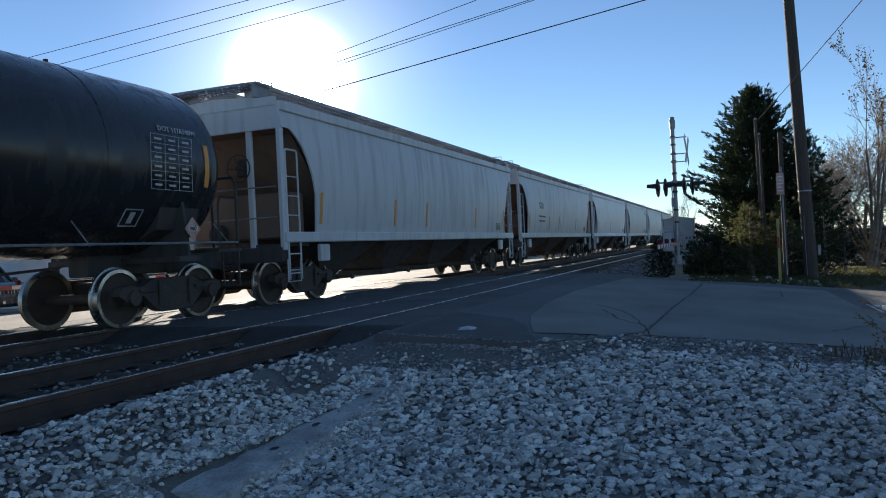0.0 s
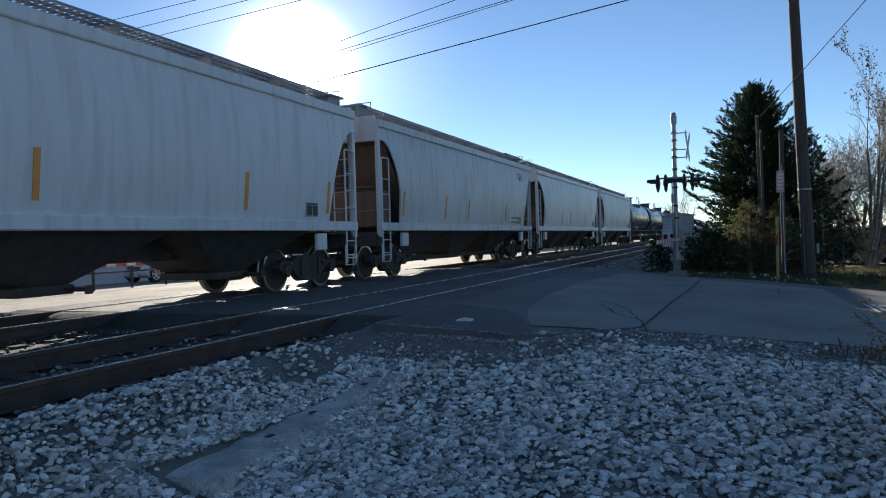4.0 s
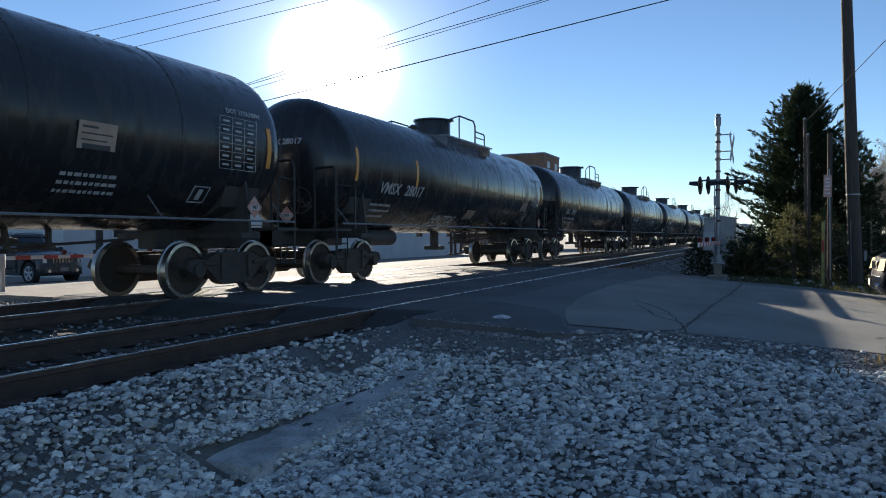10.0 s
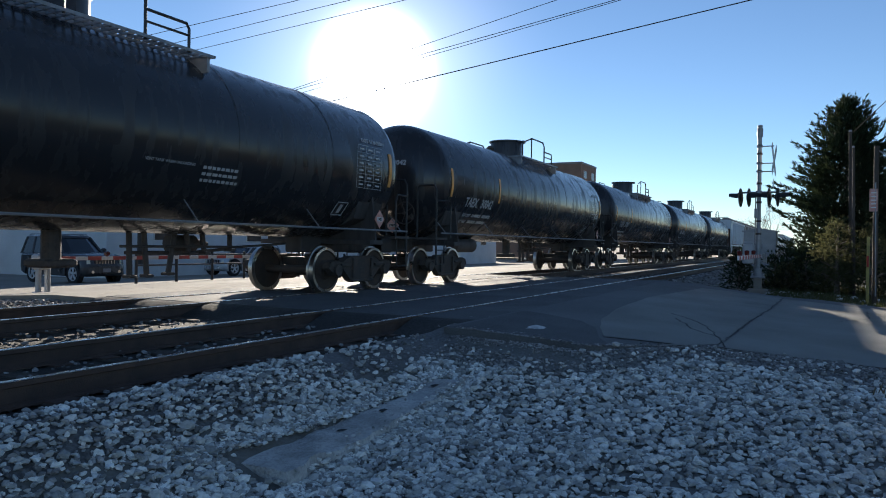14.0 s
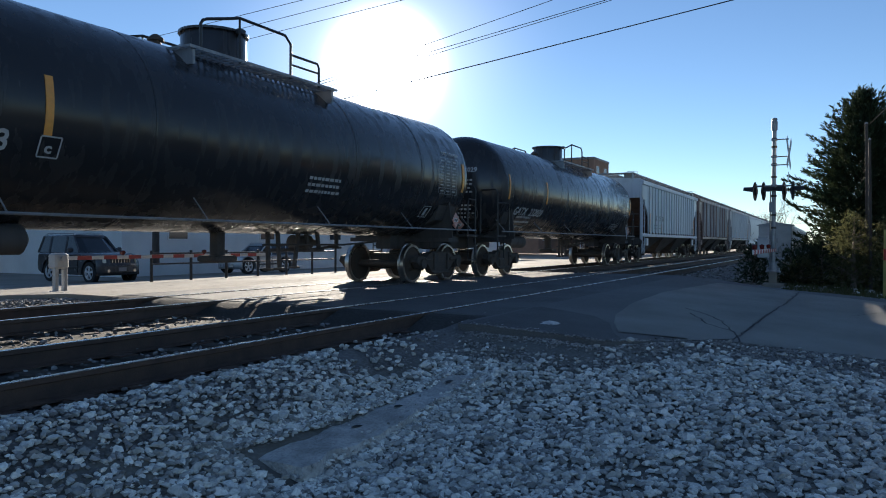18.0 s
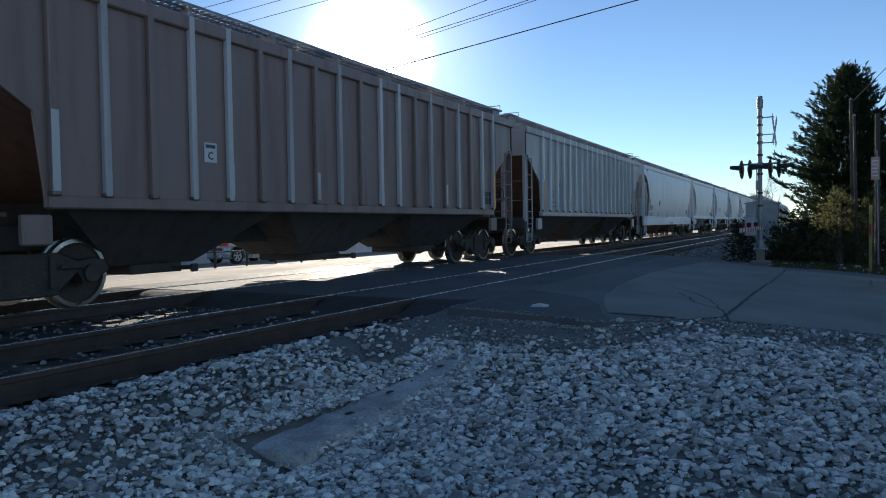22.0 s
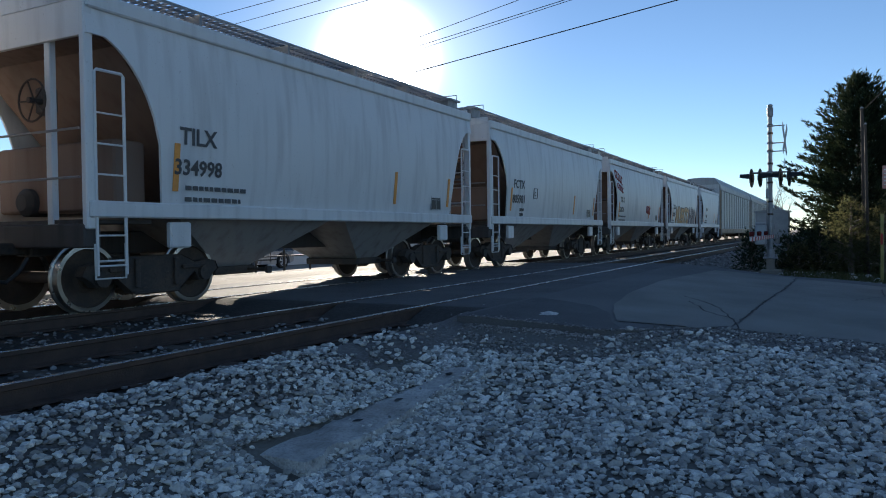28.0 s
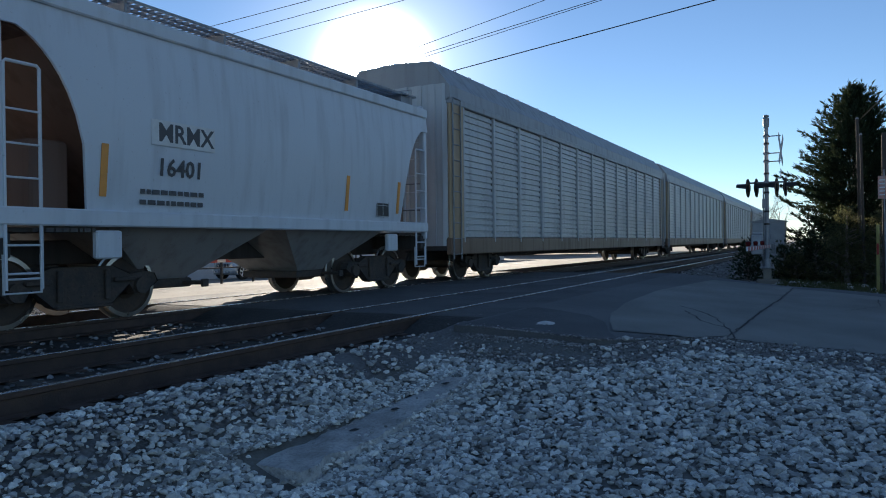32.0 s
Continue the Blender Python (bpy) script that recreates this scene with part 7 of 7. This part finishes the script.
def suv(at, paint_, label, L=4.9, W=1.9, lit=False, cat="car", h=1.18):
    """Front faces +x, wheels on z = 0; h scales the heights."""
    c = thing("suv", label, cat, at)
    r = 0.41
    wy = W / 2
    xf, xr = L / 2 - 0.72, -L / 2 + 1.05
    top = [(-L / 2 + 0.06, 0.40), (-L / 2, 0.56), (-L / 2 + 0.01, 0.80), (-L / 2 + 0.06, 1.02), (-L / 2 + 0.14, 1.08), (0, 1.10), (L / 2 - 1.5, 1.10), (L / 2 - 1.1, 1.085), (L / 2 - 0.6, 1.06), (L / 2 - 0.24, 1.02), (L / 2 - 0.09, 0.95), (L / 2 - 0.05, 0.76), (L / 2, 0.60), (L / 2, 0.44), (L / 2 - 0.05, 0.34), (L / 2 - 0.14, 0.29)]
    o = [(x, z * h, 1) for x, z in top]
    ra = r + 0.085
    for xc in (xf, xr):
        o += [(xc + ra, 0.29 * h, 0)] + [(xc + ra * math.cos(a), r + ra * math.sin(a), 0) for a in [math.pi * k / 12 for k in range(0, 13)]] + [(xc - ra, 0.29 * h, 0)]
    def ring(y, pull, drop):
        out = []
        for x, z, free in o:
            if free:
                e = max(0.0, abs(x) - (L / 2 - 0.9)) / 0.9
                x = x - math.copysign(pull * e, x)
                z = z - drop * max(0.0, (z - 0.8) / 0.4)
            out.append((x, y, z))
        return out
    stations = [(-wy + 0.02, 0.30, 0.17), (-wy, 0.24, 0.12), (-wy + 0.05, 0.17, 0.05), (-wy + 0.16, 0.09, 0.012), (-wy + 0.45, 0.02, 0.0), (0, 0, -0.025)]
    stations += [(-y, p, d) for y, p, d in reversed(stations[:-1])]
    part("body", MB().loft([ring(*s) for s in stations]), paint_, c, smooth=40)
    zb, zr = 1.07 * h, 1.62 * h
    def glass_ring(z, y, xb, xa):
        return [(xb, -y, z), (xa - 0.12, -y, z), (xa, -y * 0.6, z), (xa, y * 0.6, z), (xa - 0.12, y, z), (xb, y, z)]
    part("cabin_glass", MB().loft([glass_ring(zb - 0.04, wy - 0.09, -L / 2 + 0.1, L / 2 - 1.36), glass_ring(zr, wy - 0.24, -L / 2 + 0.3, L / 2 - 2.05)]), M_GLASS, c, "dark tinted windows")
    xa, xb = L / 2 - 2.0, -L / 2 + 0.24
    part("roof", MB().loft([[(xb, -y, z), (xa - 0.1, -y, z), (xa + p, -y * 0.6, z), (xa + p, y * 0.6, z), (xa - 0.1, y, z), (xb, y, z)] for z, y, p in ((zr - 0.03, wy - 0.235, 0.02), (zr + 0.03, wy - 0.25, 0.0), (zr + 0.07, wy - 0.36, -0.12), (zr + 0.085, wy - 0.55, -0.35))]), paint_, c, smooth=50)
    for s in (-1, 1):
        for x0, x1 in ((L / 2 - 1.44, L / 2 - 2.1), (-0.2, -0.26), (-1.32, -1.36), (-L / 2 + 0.12, -L / 2 + 0.3)):
            part("pillar", MB().rod((x0, s * (wy - 0.085), zb - 0.04), (x1, s * (wy - 0.235), zr), 0.038, 8), paint_, c)
        part("roof_rail", MB().pipe([(-1.9, s * (wy - 0.3), zr + 0.05), (-1.8, s * (wy - 0.3), zr + 0.12), (0.0, s * (wy - 0.3), zr + 0.12), (0.1, s * (wy - 0.3), zr + 0.05)], 0.02, 6), M_GALV, c)
        mr = part("mirror", MB().box(L / 2 - 1.72, s * (wy + 0.12), 1.16 * h, 0.13, 0.22, 0.18, 0.05), paint_, c)
        part("mirror_glass", MB().box(L / 2 - 1.79, s * (wy + 0.12), 1.16 * h, 0.01, 0.17, 0.13, 0.004), M_CHROME, mr)
        hl = part("headlamp", MB().loft([[(L / 2 - 0.27 + k * 0.16 - q * 0.06, s * (wy - 0.07 - 0.13 * k) + s * 0.005, z * h) for k, q, z in ((0, 0, 0.74), (1, 0, 0.72), (1.6, 0, 0.72), (1.6, 1, 0.92), (1, 1, 0.93), (0, 1, 0.93))], [(L / 2 - 0.42, s * (wy - 0.12 - 0.13 * k), z * h) for k, q, z in ((0, 0, 0.74), (1, 0, 0.72), (1.6, 0, 0.72), (1.6, 1, 0.92), (1, 1, 0.93), (0, 1, 0.93))]]), M_GLOW if lit else M_LAMP, c, "amber-lit headlamp" if lit else "headlamp")
        part("fog_lamp", MB().rod((L / 2 - 0.12, s * (wy - 0.36), 0.45 * h), (L / 2 + 0.015, s * (wy - 0.36), 0.45 * h), 0.06, 12), M_CHROME, c)
        for xx in (-0.05, -1.15):
            part("door_handle", MB().box(xx, s * wy, 0.90 * h, 0.18, 0.04, 0.04, 0.01), M_CHROME, c)
        for xx in (L / 2 - 1.48, 0.28 - 0.5, -1.3):
            part("door_seam", MB().box(xx, s * (wy - 0.008), 0.68 * h, 0.012, 0.03, 0.62 * h), M_BLACK, c)
        part("side_trim", MB().box(0.05, s * (wy + 0.005), 0.55 * h, L - 2.9, 0.03, 0.07, 0.01), M_BLACK, c)
        for xc in (xf, xr):
            wheel_parts(c, xc, s * (wy - 0.115), r, s)
    g = part("grille", MB().box(L / 2 - 0.07, 0, 0.80 * h, 0.06, 0.9, 0.2, 0.03), M_BLACK, c, "black grille with chrome bars")
    for k in range(7):
        part("grille_bar", MB().box(L / 2 - 0.036, -0.36 + 0.12 * k, 0.80 * h, 0.014, 0.026, 0.18), M_CHROME, g)
    part("bumper", MB().loft([[(L / 2 - 0.3, y, z * h) for z in (0.36, 0.64)] + [(L / 2 + 0.05 - q, y, z * h) for z in (0.62, 0.52, 0.40)] for y, q in ((-wy + 0.03, 0.3), (-wy + 0.12, 0.18), (-wy + 0.35, 0.06), (0, 0), (wy - 0.35, 0.06), (wy - 0.12, 0.18), (wy - 0.03, 0.3))]), M_CHROME if lit else paint_, c, "chrome front bumper" if lit else "", smooth=40)
    part("number_plate", MB().box(L / 2 + 0.053, 0, 0.5 * h, 0.008, 0.32, 0.14), M_GALV, c, "plain pale plate")
    part("underbody", MB().box(0, 0, 0.46, L - 0.5, W - 0.5, 0.3, 0.03), M_BLACK, c)
    return c
HX, HY = 18.15, -4.37
def on_road(y):
    return pose(HX, y, road_z(y) + 0.015, 0, 0, 90)
wait = suv(on_road(HY), M_CARNAVY, "dark navy SUV with lit headlamps waiting at the stop line", lit=True)
MOVERS.append((wait, [(t, on_road(y)) for t, y in ((0, -38), (1.5, -27.5), (3, -17), (4, -10.6), (4.8, -6.6), (5.2, -5.1), (5.5, -4.60), (5.8, -4.42), (6.1, HY), (8, HY), (20, HY), (32, HY))]))
suv(pose(19.2, 26.2, far_z(26.2) + 0.045, 0, 0, -95), M_CARGREY, "dark grey SUV waiting beyond the far gate", 4.5, 1.8, h=1.1)
suv(pose(30.5, 27.5, far_z(27.5) + 0.02, 0, 0, 175), M_CARSILV, "silver car parked beyond the tracks", 4.4, 1.75, h=0.92)
suv(pose(39.5, -6.6, ground_z(39.5, -6.6), 0, 0, 35), M_CARSILV, "silver car parked behind bare trees", 4.6, 1.8, h=0.95)
suv(pose(37.2, -5.0, ground_z(37.2, -5.0), 0, 0, 40), M_CARNAVY, "dark car parked behind bare trees", 4.5, 1.8, h=0.95)
suv(pose(43.5, -5.2, ground_z(43.5, -5.2), 0, 0, 30), M_CARRED, "red car parked behind bare trees", 4.5, 1.8, h=0.95)

# ---- beyond the tracks ----
gp = thing("gate_barrier", "red and white striped gate arm lowered across the far lane", "gate barrier", pose(10.7, 15.6, far_z(15.6) + 0.02))
for x in (-0.11, 0.11):
    part("leg", MB().box(x, 0, 0.28, 0.09, 0.12, 0.6, 0.015).box(x, 0, 0.03, 0.16, 0.22, 0.06, 0.01), M_ALU, gp, "grey steel leg")
part("mechanism", MB().box(0, 0.05, 0.74, 0.34, 0.3, 0.36, 0.04).rod((0, -0.16, 0.8), (0, 0.2, 0.8), 0.07, 10), M_ALU, gp, "grey gate mechanism box")
arm = part("arm", MB().box(3.4, -0.16, 0.81, 6.6, 0.03, 0.09, 0.01), M_GATE, gp)
for i in range(9):
    part("stripe", MB().box(0.5 + 0.70 * i, -0.16, 0.81, 0.37, 0.036, 0.094), M_GATERED, arm)
for x in (1.55, 4.2):
    part("gate_lamp", MB().rod((x, -0.2, 0.92), (x, -0.12, 0.92), 0.055, 12).box(x, -0.16, 0.87, 0.05, 0.06, 0.04, 0.01), M_GLASSRED, arm, "small red gate lamp")
fn = thing("pipe_fence", "dark pipe fence along the far car park", "fence", pose(0, 0, far_z(19.9) + 0.14))
for i in range(7):
    part("post", cached("fpost", lambda: MB().rod((0, 0, -0.2), (0, 0, 0.95), 0.05, 8).mesh("post", M_BLACK)), None, fn).location = (16.92 + 1.7 * i, 19.9, 0)
for z in (0.85, 0.5):
    part("rail", MB().rod((16.92, 19.9, z), (27.12, 19.9, z), 0.03, 8), M_BLACK, fn)

def building(at, sx, sy, h, label, wall_mat, rows, cols, gable=0.0, front="south"):
    b = thing("building", label, "building", at)
    part("wall", MB().box(0, 0, h / 2 - 0.3, sx, sy, h + 0.6), wall_mat, b)
    if gable:
        part("roof", MB().prism([(-sy / 2 - 0.3, h), (0, h + gable), (sy / 2 + 0.3, h), (sy / 2 + 0.3, h - 0.15), (-sy / 2 - 0.3, h - 0.15)], -sx / 2 - 0.3, sx / 2 + 0.3), M_ROOF, b)
    else:
        part("parapet", MB().box(0, 0, h + 0.1, sx + 0.16, sy + 0.16, 0.3, 0.02), M_ROOF, b)
    for i in range(cols):
        for j in range(rows):
            x = -sx / 2 + (i + 0.5) * sx / cols
            z = (j + 0.55) * h / rows
            w = part("window", MB().box(x, -sy / 2 - 0.02, z, min(1.4, sx / cols * 0.5), 0.06, min(1.1, h / rows * 0.45), 0.01), M_WHITE, b)
            part("pane", MB().box(x, -sy / 2 - 0.04, z, min(1.4, sx / cols * 0.5) - 0.14, 0.04, min(1.1, h / rows * 0.45) - 0.14), M_GLASS, w)
    return b
building(pose(50, 38.5, -0.95), 50, 14, 4.5, "low white building across the far car park", M_WALLW, 1, 7)
building(pose(12, 52, -0.1), 24, 12, 3.6, "white building with a low gabled roof", M_WALLW, 1, 5, 1.6)
building(pose(108, 33.8, -0.1), 8, 6.6, 13.2, "tall brick block beyond the rail line", M_BRICK, 4, 2)
building(pose(104, 41, -0.1), 10, 8, 10.0, "lower gabled brick block beyond the rail line", M_BRICK, 3, 2, 2.4)

# ---- the train's cars ----
for kind, a, b, opts in CONSIST:
    car, L = {"h": hopper, "t": tank, "r": rack}[kind](a, b, **opts)
    TRAIN.append((car, (a + b) / 2))
    if a == 363.25:
        tag_scrawl(car, 1.1, 1.9, 0.9, 0.36, 4, -0.1, 3)
        tag_scrawl(car, -4.85, 3.28, 1.2, 0.36, 5, -0.25, 5)
        tag_scrawl(car, -4.55, 2.85, 1.0, 0.24, 5, -0.22, 8)
    if a == 375.45:
        graffiti(car, "MUERTO", -2.98, 1.36, 1.40, 2.40, (("halo_dark", 0.075), ("orange", 0.035)))
        graffiti(car, "HR!", 1.46, 3.7, 1.42, 2.42, (("letter_black", 0.095), ("halo_white", 0.08), ("violet", 0.035)))


def motions():
    for car, s in TRAIN:
        walk(car, [(t, pose(s - P(t), TRACK_Y, 0)) for t in (0, 4, 8, 12, 16, 20, 24, 28, 32)])
    where = dict(TRAIN)
    for w, dx, car in WHEELS:
        s = where[car]
        rows = []
        for f in range(0, 961):
            t = f / 30
            if f in (0, 960) or -12 < s - P(t) < 75:
                rows.append(f)
        base = w.location.copy()
        # wheels roll as far as their car has moved while it is near
        out, last = [], None
        turned = 0.0
        for f in rows:
            if last is not None and f - last == 1:
                turned -= math.degrees((P(f / 30) - P(last / 30)) / WHEEL_R)
            out.append((f / 30, pose(base.x, base.y, base.z, 0, turned, 0)))
            last = f
        walk(w, out)
    for ob, rows in MOVERS:
        walk(ob, rows)


motions()
